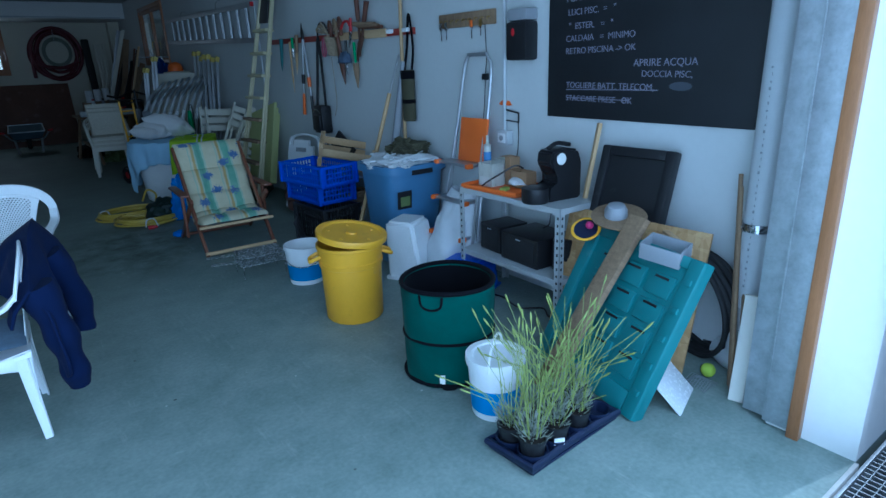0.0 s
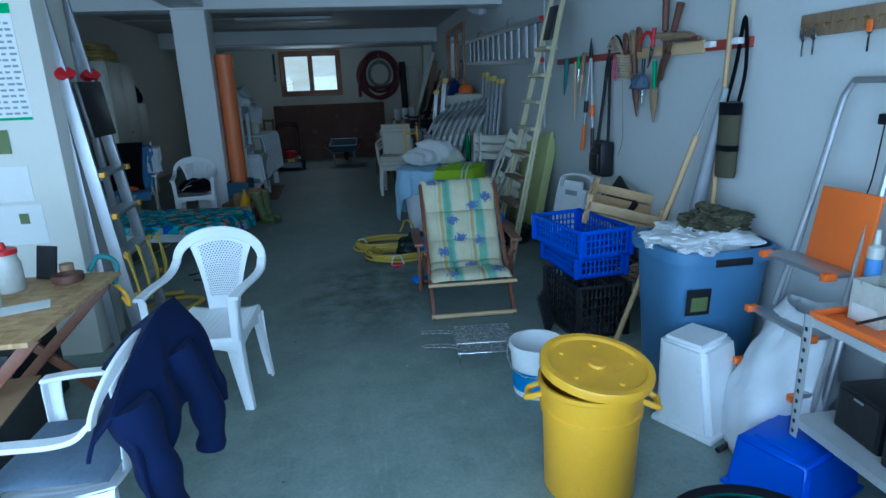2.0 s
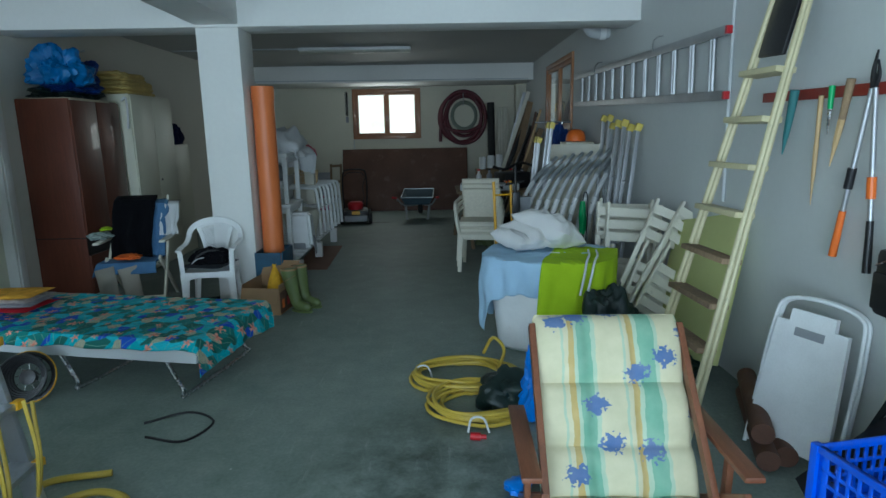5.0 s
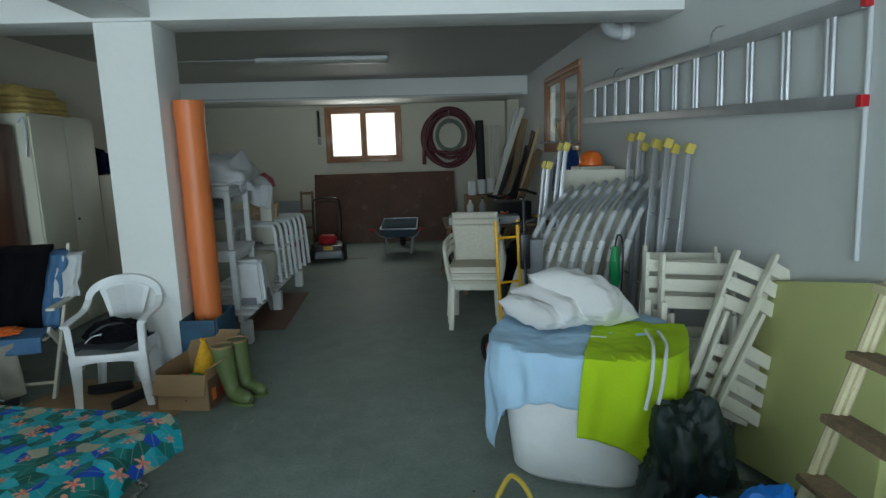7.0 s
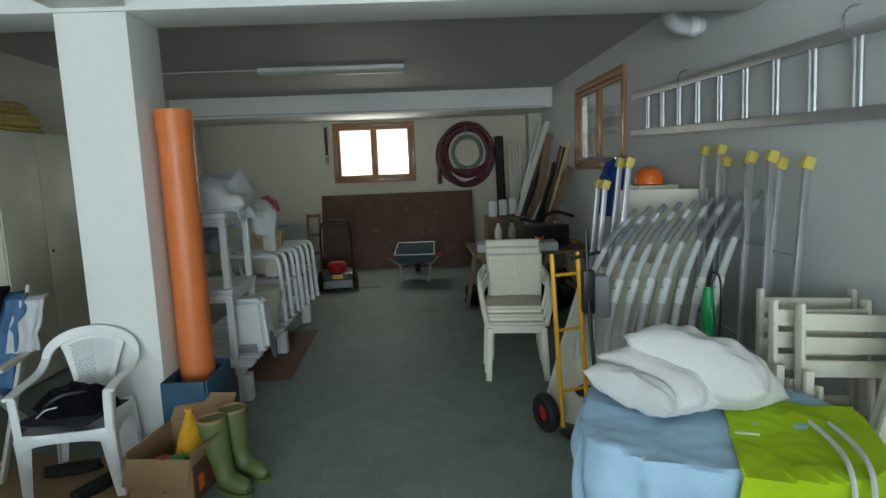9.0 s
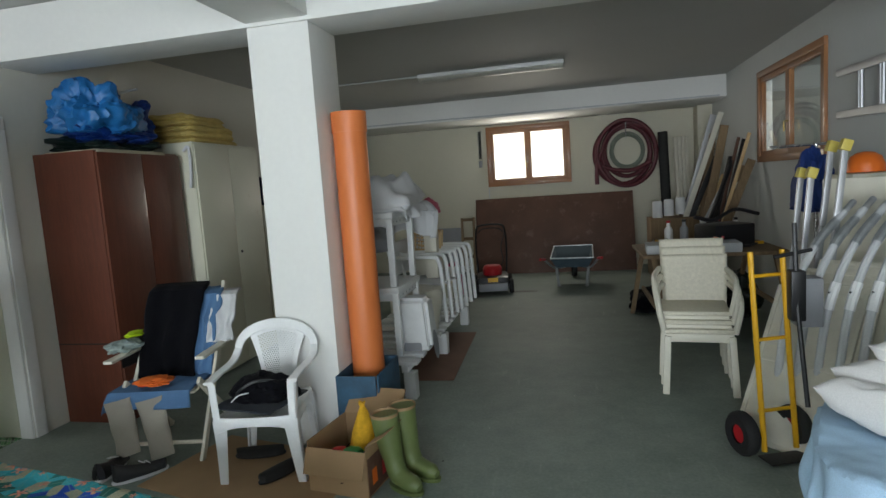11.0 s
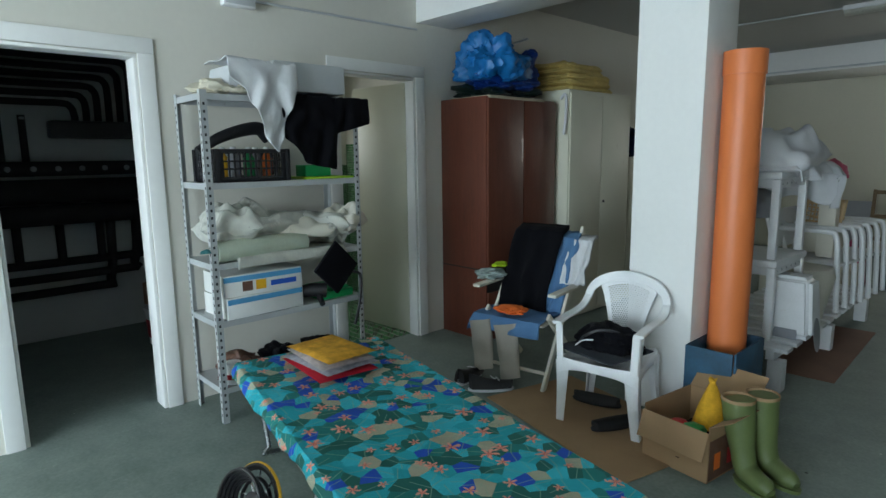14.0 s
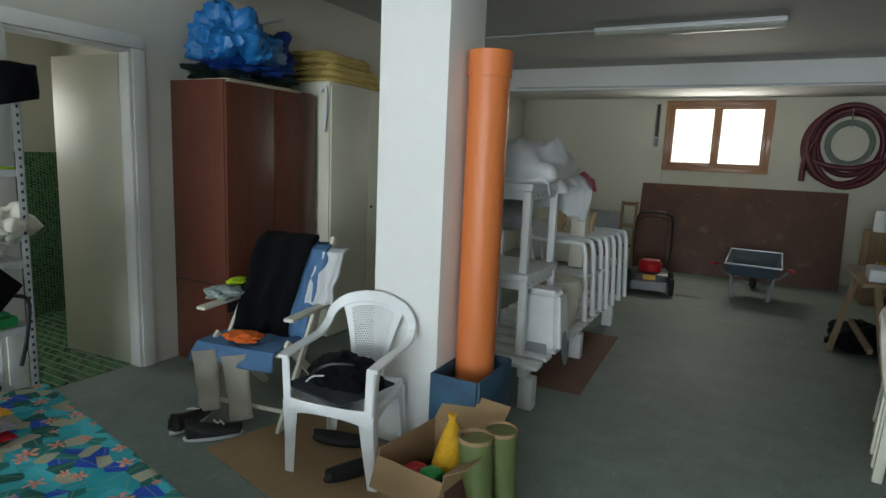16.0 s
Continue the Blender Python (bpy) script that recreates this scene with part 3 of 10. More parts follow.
def ribbon(pts, sides, w, th):
    """A flat band with thickness th along pts; sides are its width directions, w its width."""
    pts, n = [Vector(p) for p in pts], len(pts)
    bm, rings = bmesh.new(), []
    for i, p in enumerate(pts):
        d = (pts[min(i + 1, n - 1)] - pts[max(i - 1, 0)]).normalized()
        s = Vector(sides[i] if isinstance(sides, list) else sides)
        s = (s - d * s.dot(d)).normalized()
        k = d.cross(s) * th / 2
        h = s * (w(i / (n - 1)) if callable(w) else w) / 2
        e = k * 0.35
        rings.append([bm.verts.new(p + q) for q in (h + e, h * 0.82 + k, h * -0.82 + k, e - h, -h - e, h * -0.82 - k, h * 0.82 - k, h - e)])
    for a, b in zip(rings, rings[1:]):
        for k in range(8):
            bm.faces.new((a[k], a[(k + 1) % 8], b[(k + 1) % 8], b[k]))
    bm.faces.new(rings[0][::-1])
    bm.faces.new(rings[-1])
    return bm


def joined(*makers):
    """One mesh out of several bmeshes."""
    out = bmesh.new()
    for b in makers:
        me = bpy.data.meshes.new("tmp")
        b.to_mesh(me)
        b.free()
        out.from_mesh(me)
        bpy.data.meshes.remove(me)
    return out


def moved(bm, m):
    bm.transform(m)
    return bm

# ---- the garage itself ----
RW, LW, BACK, FRONT, CEIL = 2.68, -3.16, 16.03, 1.12, 2.82


def wall(name, axis, lo, hi, z0, z1, face, thick, holes, material, label):
    """A wall along x or y from lo to hi with rectangular holes (a, b, za, zb)."""
    bm = bmesh.new()
    cuts = sorted({lo, hi, *[h for q in holes for h in q[:2]]})
    def slab(a, b, za, zb):
        if zb - za < 1e-4 or b - a < 1e-4:
            return
        if axis == "y":
            add_box(bm, (min(face, face + thick), a, za), (max(face, face + thick), b, zb))
        else:
            add_box(bm, (a, min(face, face + thick), za), (b, max(face, face + thick), zb))
    for a, b in zip(cuts, cuts[1:]):
        mid = (a + b) / 2
        spans = sorted((q[2], q[3]) for q in holes if q[0] < mid < q[1])
        z = z0
        for za, zb in spans:
            slab(a, b, z, za)
            z = zb
        slab(a, b, z, z1)
    bmesh.ops.remove_doubles(bm, verts=bm.verts[:], dist=1e-4)
    return single(name, bm, material, label, "wall", kind="structure")


single("floor", box((-5.6, 0.80, -0.2), (2.95, 16.3, 0.0)), M_FLOOR, "worn grey-green sealed concrete floor with damp stains", "floor", kind="structure")
bm = bmesh.new()
for a, b, y0, y1 in ((-60, 60, -80, 0.52), (-60, -3.4, 0.52, 0.80), (2.95, 60, 0.52, 80), (-60, -5.6, 0.80, 80), (-5.6, 2.95, 16.3, 80)):
    add_box(bm, (a, y0, -0.25), (b, y1, -0.006))
single("ground", bm, M_PAVE, "pale concrete paving outside the garage door", "ground", kind="structure")

wall("wall_right", "y", FRONT, BACK, 0, CEIL, RW, 0.26, [(11.62, 13.38, 1.60, 2.54)], M_WALLG, "painted plaster wall hung with tools and a ladder")
wall("wall_left", "y", FRONT, BACK, 0, CEIL, LW, -0.14, [(6.26, 6.97, 0, 2.06), (8.26, 8.98, 0, 2.09)], M_WALL, "white plaster wall with two doorways")
wall("wall_back", "x", LW - 0.14, RW + 0.26, 0, CEIL, BACK, 0.28, [(-0.86, 0.47, 1.50, 2.43)], M_BACKW, "white plaster wall with a small window")
wall("wall_front", "x", LW - 0.14, RW + 0.26, 0, CEIL, 0.80, 0.32, [(-2.75, 2.27, 0, 2.35)], M_POST, "white front wall with a wide garage opening")
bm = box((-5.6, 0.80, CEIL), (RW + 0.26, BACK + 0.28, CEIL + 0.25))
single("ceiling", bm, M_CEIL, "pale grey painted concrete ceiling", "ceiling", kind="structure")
single("beam_cross", box((LW + 0.002, 9.0, 2.50), (RW - 0.002, 9.385, CEIL - 0.002), 0.006), M_POST, "white plastered concrete beam across the garage", "beam", kind="structure")
single("beam_long", box((-1.293, FRONT + 0.002, 2.52), (-0.905, 8.998, CEIL - 0.003), 0.006), M_POST, "white plastered concrete beam along the garage", "beam", kind="structure")
single("beam_back", box((LW + 0.003, 14.86, 2.51), (RW - 0.003, BACK - 0.003, CEIL - 0.003), 0.006), M_POST, "white downstand beam above the back window", "beam", kind="structure")
# pillar_1's dimmer light is put into its colour: M_WALL, darker than pillar_2's paint
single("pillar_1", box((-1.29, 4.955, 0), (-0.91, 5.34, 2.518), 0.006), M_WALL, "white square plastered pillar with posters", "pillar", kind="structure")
single("pillar_2", box((-1.29, 9.003, 0), (-0.91, 9.39, 2.498), 0.006), M_POST, "white square plastered pillar beside the orange pipe", "pillar", kind="structure")
single("pilaster_back", box((2.46, 15.72, 0), (RW - 0.002, BACK - 0.002, 2.508), 0.005), M_BACKW, "white corner pilaster", "pillar", kind="structure")

# side rooms: plant room and bathroom
wall("wall_plant_room_far", "y", 4.9, 7.86, 0, CEIL, -5.3, -0.15, [], M_WALLG, "grey wall of the dark plant room")
wall("wall_plant_room_end", "x", -5.3, LW - 0.141, 0, CEIL, 4.9, -0.15, [], M_WALLG, "grey end wall of the dark plant room")
wall("wall_between_rooms", "x", -5.3, LW - 0.141, 0, CEIL, 7.86, 0.12, [], M_WALLG, "wall between plant room and bathroom")
wall("wall_bathroom_far", "y", 7.98, 9.9, 0, CEIL, -4.98, -0.15, [(8.2, 9.0, 1.45, 2.05)], M_WALL, "cream bathroom wall")
wall("wall_bathroom_end", "x", -4.98, LW - 0.141, 0, CEIL, 9.55, 0.12, [], M_WALL, "cream bathroom end wall")
single("bathroom_tiles", joined(box((-4.976, 9.536, 0.004), (LW - 0.145, 9.548, 1.62)), box((-4.976, 7.984, 0.004), (-4.964, 9.534, 1.40))), M_MOSAIC, "green glass mosaic wall tiles in the bathroom", "tiles", kind="structure")
single("bathroom_floor", box((-4.96, 7.985, 0.001), (LW - 0.10, 9.53, 0.006)), M_MOSAIC, "green mosaic bathroom floor", "floor", kind="structure")


def casing(name, y0, y1, top, label):
    w, p = 0.085, 0.014
    root = tagged(new(name), label, "door frame", kind="structure")
    root.location = (LW, (y0 + y1) / 2, 0)
    h = (y1 - y0) / 2
    part("jamb", box((0.0, -h - w, 0.0), (p, -h, top), 0.003), M_POST, root)
    part("jamb", box((0.0, h, 0.0), (p, h + w, top), 0.003), M_POST, root)
    part("head", box((0.0, -h - w, top + 0.001), (p, h + w, top + w), 0.003), M_POST, root)
    part("lining", box((-0.14, -h + 0.002, 0.0), (-0.002, -h + 0.02, top - 0.022), 0.003), M_POST, root)
    part("lining", box((-0.14, h - 0.02, 0.0), (-0.002, h - 0.002, top - 0.022), 0.003), M_POST, root)
    part("lining", box((-0.14, -h + 0.002, top - 0.02), (-0.002, h - 0.002, top - 0.002), 0.003), M_POST, root)


casing("door_frame_1", 6.26, 6.97, 2.06, "white wooden frame of the plant room doorway")
casing("door_frame_2", 8.26, 8.98, 2.09, "white wooden frame of the bathroom doorway")
leaf = tagged(new("door_1"), "white flush bathroom door standing open", "door", kind="structure")
leaf.matrix_basis = pose(LW - 0.10, 8.955, 0, 0, 0, 94)
part("leaf", box((0.0, 0.0, 0.01), (0.04, 0.66, 2.06), 0.004), M_CABC, leaf)
h = tube([(0.04, 0.60, 1.0), (0.085, 0.60, 1.0), (0.09, 0.59, 1.0), (0.09, 0.49, 1.0)], 0.009)
part("door_handle", h, M_STEEL, leaf, "steel lever handle")


def window(name, axis, a, b, za, zb, face, out, label, backing=None):
    """Wooden window with two sashes; face is the inner wall plane, out the way outside."""
    root = tagged(new(name), label, "window", kind="structure")
    def bx(u0, u1, z0, z1, d0, d1, bev=0.004):
        d0, d1 = face + out * d0, face + out * d1
        if axis == "x":
            return box((u0, min(d0, d1), z0), (u1, max(d0, d1), z1), bev)
        return box((min(d0, d1), u0, z0), (max(d0, d1), u1, z1), bev)
    f = 0.07
    for n, q in (("frame_rail", (a, b, zb - f, zb)), ("frame_rail", (a, b, za, za + f)), ("frame_post", (a, a + f, za + f, zb - f)), ("frame_post", (b - f, b, za + f, zb - f))):
        part(n, bx(*q, -0.03, 0.05), M_WINW, root)
    mid, s = (a + b) / 2, 0.055
    for u0, u1 in ((a + f, mid), (mid, b - f)):
        sash = part("sash", joined(bx(u0, u1, zb - f - s, zb - f, -0.012, 0.04), bx(u0, u1, za + f, za + f + s, -0.012, 0.04), bx(u0, u0 + s, za + f + s, zb - f - s, -0.012, 0.04), bx(u1 - s, u1, za + f + s, zb - f - s, -0.012, 0.04)), M_WINW, root)
        pane = part("pane", bx(u0 + s, u1 - s, za + f + s, zb - f - s, 0.012, 0.018, 0), M_PANE, sash, "clear glass")
        pane.visible_shadow = False
    hx = mid - 0.03
    hp = (lambda u, d, z: (u, face + out * d, z) if axis == "x" else (face + out * d, u, z))
    zc = (za + zb) / 2 - 0.12
    part("window_handle", tube([hp(hx, -0.012, zc), hp(hx, -0.05, zc), hp(hx, -0.055, zc - 0.01), hp(hx, -0.055, zc - 0.10)], 0.008), M_BRASS, root, "brass handle")
    return root


window("window_1", "x", -0.905, 0.515, 1.453, 2.474, BACK, 1, "small brown wooden two-sash window with bright panes")
window("window_2", "y", 11.57, 13.43, 1.55, 2.58, RW, 1, "brown wooden window with a closed grey shutter behind")
single("shutter", box((RW + 0.12, 11.64, 1.61), (RW + 0.15, 13.36, 2.53), 0.002), M_WALLG, "closed pale grey shutter outside the window", "shutter", kind="structure")
# the outside wall's sunlight is put into its colour as emission
em = bpy.data.materials.new("glowing_wall_outside")
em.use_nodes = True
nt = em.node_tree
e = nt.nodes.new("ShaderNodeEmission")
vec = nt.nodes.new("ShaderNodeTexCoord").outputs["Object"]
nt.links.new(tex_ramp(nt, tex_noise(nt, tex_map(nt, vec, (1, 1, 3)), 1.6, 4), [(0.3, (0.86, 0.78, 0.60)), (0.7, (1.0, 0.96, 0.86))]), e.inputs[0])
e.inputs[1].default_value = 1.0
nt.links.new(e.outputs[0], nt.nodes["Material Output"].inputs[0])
single("backdrop", box((-3.0, 17.6, 0.0), (2.6, 17.62, 3.4)), em, "glowing backdrop for the sunlit cream wall outside the back window", "backdrop", kind="structure")

# garage doorway: timber frame, steel door track, threshold and drain
single("door_post", box((2.232, 0.985, 0.0), (2.268, 1.030, 2.35), 0.004), M_FRAME, "brown timber post of the garage doorway", "door frame", kind="structure")
track = thing("door_track", "galvanised steel track of the sectional garage door", "door track", pose(2.335, 1.19, 0))
for k, (x0, x1, y0, y1) in enumerate(((-0.085, 0.05, -0.066, -0.060), (0.044, 0.05, -0.06, 0.06), (-0.085, -0.079, -0.155, -0.067), (-0.06, -0.054, -0.06, 0.03), (0.0, 0.006, -0.06, 0.05), (-0.054, -0.03, 0.024, 0.03), (-0.079, -0.05, -0.155, -0.150))):
    part("flange", box((x0, y0, 0.02), (x1, y1, 2.42), 0.001), M_GALV, track)
single("trim_strip", box((2.40, 1.16, 0.0), (2.435, 1.20, 1.9), 0.004), M_PVC, "long pale strip standing in the corner", "strip")
single("trim_strip", beam((2.33, 1.275, 0.0), (2.42, 1.30, 0.46), 0.06, 0.025, 0.004), M_WALL, "short chipped white board end in the corner", "board")
single("threshold", box((-2.74, 0.785, -0.1), (2.26, 0.80, 0.004), 0.002), M_PAVE, "concrete threshold edge at the drain", "threshold", kind="structure")
drain = thing("drain_grate", "galvanised steel drain grate outside the doorway", "grate", pose(0, 0.66, -0.012))
part("tray", box((-3.38, -0.135, -0.12), (2.93, 0.12, -0.10)), M_BLACK, drain)
for y in (-0.13, 0.115):
    part("rim", box((-3.38, y - 0.006, -0.1), (2.93, y + 0.006, 0.004), 0.001), M_GALV, drain)
bm = bmesh.new()
for i in range(58):
    add_box(bm, (1.2 + i * 0.03, -0.12, -0.03), (1.205 + i * 0.03, 0.105, 0.0))
for y in (-0.08, -0.04, 0.0, 0.04, 0.08):
    add_box(bm, (1.2, y - 0.0015, -0.015), (2.92, y + 0.0015, -0.001))
tagged(part("bars", bm, M_GALV, drain), kind="stuff")

# services on walls and ceiling
def pipe_run(name, pts, r, material, label, category="pipe"):
    return single(name, tube(pts, r, 10), material, label, category)


drainpipe = thing("drain_pipe", "grey-white plastic rainwater pipe with steel clamp", "pipe", pose(2.565, 1.385, 0))
part("pipe", rod((0, 0, 0.16), (0.02, 0, CEIL - 0.01), 0.062, 0.062, 24), M_PVC, drainpipe)
part("elbow", tube(smooth_path([(0, 0, 0.24), (0, 0.0, 0.10), (0.03, 0.05, 0.062), (0.08, 0.12, 0.06)], 5), 0.07, 18), M_PVC, drainpipe)
part("clamp", lathe([(0.062, 0.70), (0.068, 0.70), (0.068, 0.735), (0.062, 0.735)], 24), M_STEEL, drainpipe, "steel clamp")
part("clamp_lug", box((-0.085, -0.02, 0.705), (-0.066, 0.0, 0.73), 0.002), M_STEEL, drainpipe)
bm = bmesh.new()
for i in range(34):
    add_box(bm, (-0.0632, -0.004, 0.45 + i * 0.028), (-0.0615, 0.004 - 0.003 * (i % 3), 0.462 + i * 0.028 - 0.004 * (i % 2)))
tagged(part("print", bm, M_INK, drainpipe, "line of small grey print"), kind="stuff")

pipe_run("conduit", [(RW - 0.016, 3.09, 0.99), (RW - 0.016, 3.10, CEIL - 0.01)], 0.013, M_PVC, "white plastic conduit running down to a socket", "conduit")
pipe_run("conduit", [(RW - 0.014, 7.24, 1.08), (RW - 0.014, 7.30, CEIL - 0.01)], 0.012, M_PVC, "white plastic conduit on the wall above the ladder", "conduit")
sock = thing("wall_socket", "grey surface-mounted socket box under a conduit", "socket", pose(RW - 0.028, 3.08, 0.955))
part("case", box((-0.025, -0.05, -0.045), (0.027, 0.05, 0.045), 0.006), M_PVC, sock)
part("cover", box((-0.031, -0.035, -0.03), (-0.026, 0.035, 0.03), 0.003), M_WHITE, sock)
part("outlet", rod((-0.034, 0, 0), (-0.0305, 0, 0), 0.017, None, 18), M_GREY, sock)
vent = thing("vent_pipe", "short white plastic elbow pipe under the ceiling", "pipe", pose(RW - 0.13, 10.0, 2.62))
part("elbow", tube(smooth_path([(0.13, 0, -0.06), (0.04, 0, -0.07), (-0.06, 0, -0.04), (-0.1, 0, 0.05), (-0.1, 0, 0.2)], 6), 0.062, 18), M_PVC, vent)
part("collar", moved(lathe([(0.06, -0.03), (0.07, -0.03), (0.07, 0.03), (0.06, 0.03)], 20), pose(0.06, 0, -0.067, 0, 90, 0)), M_WHITE, vent)
pipe_run("conduit", [(LW + 0.01, 1.4, 2.40), (LW + 0.01, 9.0, 2.45)], 0.008, M_PVC, "thin white cable conduit along the wall", "conduit")
pipe_run("conduit", smooth_path([(LW + 0.02, 9.9, 1.5), (LW + 0.02, 9.95, 2.3), (LW + 0.06, 9.98, 2.42), (LW + 0.3, 10.0, 2.46)], 6), 0.010, M_PVC, "white conduit bending beside the cabinet", "conduit")
pipe_run("conduit", [(LW + 0.1, 12.62, CEIL - 0.012), (-1.2, 12.62, CEIL - 0.012)], 0.010, M_PVC, "white conduit along the ceiling to the tube lamp", "conduit")
pipe_run("conduit", [(-0.90, BACK - 0.012, 1.0), (-0.90, BACK - 0.012, 1.44)], 0.009, M_PVC, "white conduit below the back window", "conduit")
pipe_run("conduit", [(LW + 0.3, 14.85, 2.55), (RW - 0.1, 14.848, 2.53)], 0.011, M_PVC, "pale conduit along the back beam", "conduit")
jb = thing("junction_box", "white junction box with conduit on the wall", "junction box", pose(LW, 7.56, 2.46))
part("case", box((0.001, -0.10, -0.075), (0.06, 0.10, 0.075), 0.006), M_WHITE, jb)
part("lid", box((0.061, -0.09, -0.065), (0.066, 0.09, 0.065), 0.003), M_PVC, jb)

lamp = thing("tube_lamp", "double fluorescent tube lamp on the ceiling, switched off", "ceiling lamp", pose(-0.355, 12.62, CEIL))
part("housing", box((-0.83, -0.085, -0.045), (0.83, 0.085, -0.001), 0.012), M_WHITE, lamp)
part("diffuser", sheet(30, 12, lambda u, v: (-0.82 + 1.64 * u, 0.08 * math.cos(math.pi * v), -0.046 - 0.04 * math.sin(math.pi * v))), M_CLEAR, lamp, "ribbed clear cover")
for y in (-0.03, 0.03):
    part("tube", rod((-0.76, y, -0.06), (0.76, y, -0.06), 0.013), M_PILLOW, lamp)

# ---- things along the right wall, from the doorway inwards ----
rng = random.Random(4)

# blackboard with chalk notes
board = thing("blackboard", "black chalkboard with handwritten white notes on the wall", "blackboard", pose(RW, 2.09, 1.11, 0, 0, -90) @ pose(0, 0, 0, 0, 0, 0))
part("panel", box((-0.63, -0.016, 0.0), (0.60, -0.001, 0.95), 0.002), M_BLACKB, board)
def chalk(txt, x, z, size, tilt=0.0):
    text_part(txt, size, pose(x, -0.0175, z, 90, tilt, 0), M_CHALK, board, "chalk_writing", 0.0)
for txt, x, z, s in (("POMPA AUTOC.  =  \"", -0.50, 0.615, 0.046), ("LUCI PISC.  =   \"", -0.49, 0.545, 0.046), ("\"  ESTER.   =   \"", -0.48, 0.475, 0.046), ("CALDAIA   =  MINIMO", -0.50, 0.41, 0.046), ("RETRO PISCINA -> OK", -0.50, 0.345, 0.046), ("APRIRE ACQUA", -0.05, 0.275, 0.050), ("DOCCIA PISC,", 0.00, 0.225, 0.044), ("TOGLIERE BATT. TELECOM,", -0.49, 0.165, 0.046), ("STACCARE PRESE   OK", -0.49, 0.095, 0.044)):
    chalk(txt, x, z, s, rng.uniform(-1.2, 1.2))
part("underline", beam((-0.49, -0.0175, 0.155), (0.10, -0.0175, 0.160), 0.004, 0.001, 0, (0, 1, 0)), M_CHALK, board)
part("strike_line", beam((-0.49, -0.0175, 0.112), (-0.08, -0.0175, 0.106), 0.004, 0.001, 0, (0, 1, 0)), M_CHALK, board)
part("smudge", moved(lathe([(0, 0), (0.055, 0.0004), (0.06, 0)], 20, 0, 1, 0.35), pose(0.22, -0.0165, 0.18, 90, 0, 0)), mat("smudged_chalk", (0.06, 0.065, 0.08), 0.9), board)

disp = thing("soap_dispenser", "black and grey wall-mounted soap dispenser", "dispenser", pose(RW, 2.90, 1.43))
part("body", box((-0.11, -0.085, 0.0), (-0.001, 0.085, 0.22), 0.022), M_BLACK, disp)
part("cover", box((-0.105, -0.083, 0.222), (-0.001, 0.083, 0.29), 0.02), M_GREY, disp, "pale grey top cover")
part("badge", moved(lathe([(0, 0.004), (0.02, 0.003), (0.022, 0)], 16, 0, 1, 0.6), pose(-0.111, 0.02, 0.16, 0, -90, 0)), M_RED, disp, "red oval badge")

rack = thing("key_rack", "carved wooden key rack with hanging keys", "key rack", pose(RW, 3.47, 1.70))
part("board", box((-0.022, -0.29, -0.045), (-0.001, 0.29, 0.045), 0.005), M_OLDW, rack)
for i in range(9):
    y = -0.25 + i * 0.0625
    part("hook", tube([(-0.022, y, 0.0), (-0.045, y, 0.0), (-0.05, y, -0.008), (-0.045, y, -0.015)], 0.0028, 6), M_BRASS, rack)
for y, l, m in ((-0.10, 0.05, M_ORANGE), (0.23, 0.05, M_STEEL), (-0.19, 0.035, M_BRASS), (0.17, 0.045, M_STEEL)):
    part("key", joined(box((-0.05, y - 0.004, -0.075 - l), (-0.046, y + 0.004, -0.06)), moved(lathe([(0.006, -0.002), (0.014, -0.002), (0.014, 0.002), (0.006, 0.002)], 12), pose(-0.048, y, -0.05, 0, 90, 0))), M_STEEL, rack)
    part("key_tag", box((-0.056, y - 0.012, -0.055), (-0.05, y + 0.012, -0.012), 0.002), m, rack)
lead = thing("charger_cable", "black plug hanging on a thin cable from the key rack", "cable", pose(RW, 3.26, 1.66))
part("cable", tube(smooth_path([(-0.03, 0, 0), (-0.02, 0.0, -0.2), (-0.02, 0.01, -0.30), (-0.02, 0.03, -0.55), (-0.02, 0.07, -0.72), (-0.03, 0.05, -0.85)], 6), 0.003, 6), M_BLACK, lead)
part("plug", box((-0.045, -0.02, -0.345), (-0.005, 0.022, -0.305), 0.006, pose(0, 0, 0)), M_BLACK, lead)
brk = thing("wire_bracket", "black wire bracket by the conduit", "bracket", pose(RW, 3.02, 1.08))
part("loop", tube([(-0.005, 0.06, 0.05), (-0.02, 0.05, 0.05), (-0.02, -0.06, 0.035), (-0.02, -0.06, -0.02), (-0.02, 0.05, -0.015)], 0.005, 6), M_BLACK, brk)
part("cable", tube(smooth_path([(-0.02, -0.055, -0.02), (-0.02, -0.06, -0.12), (-0.02, -0.05, -0.22), (-0.03, -0.02, -0.32)], 6), 0.003, 6), M_BLACK, brk)

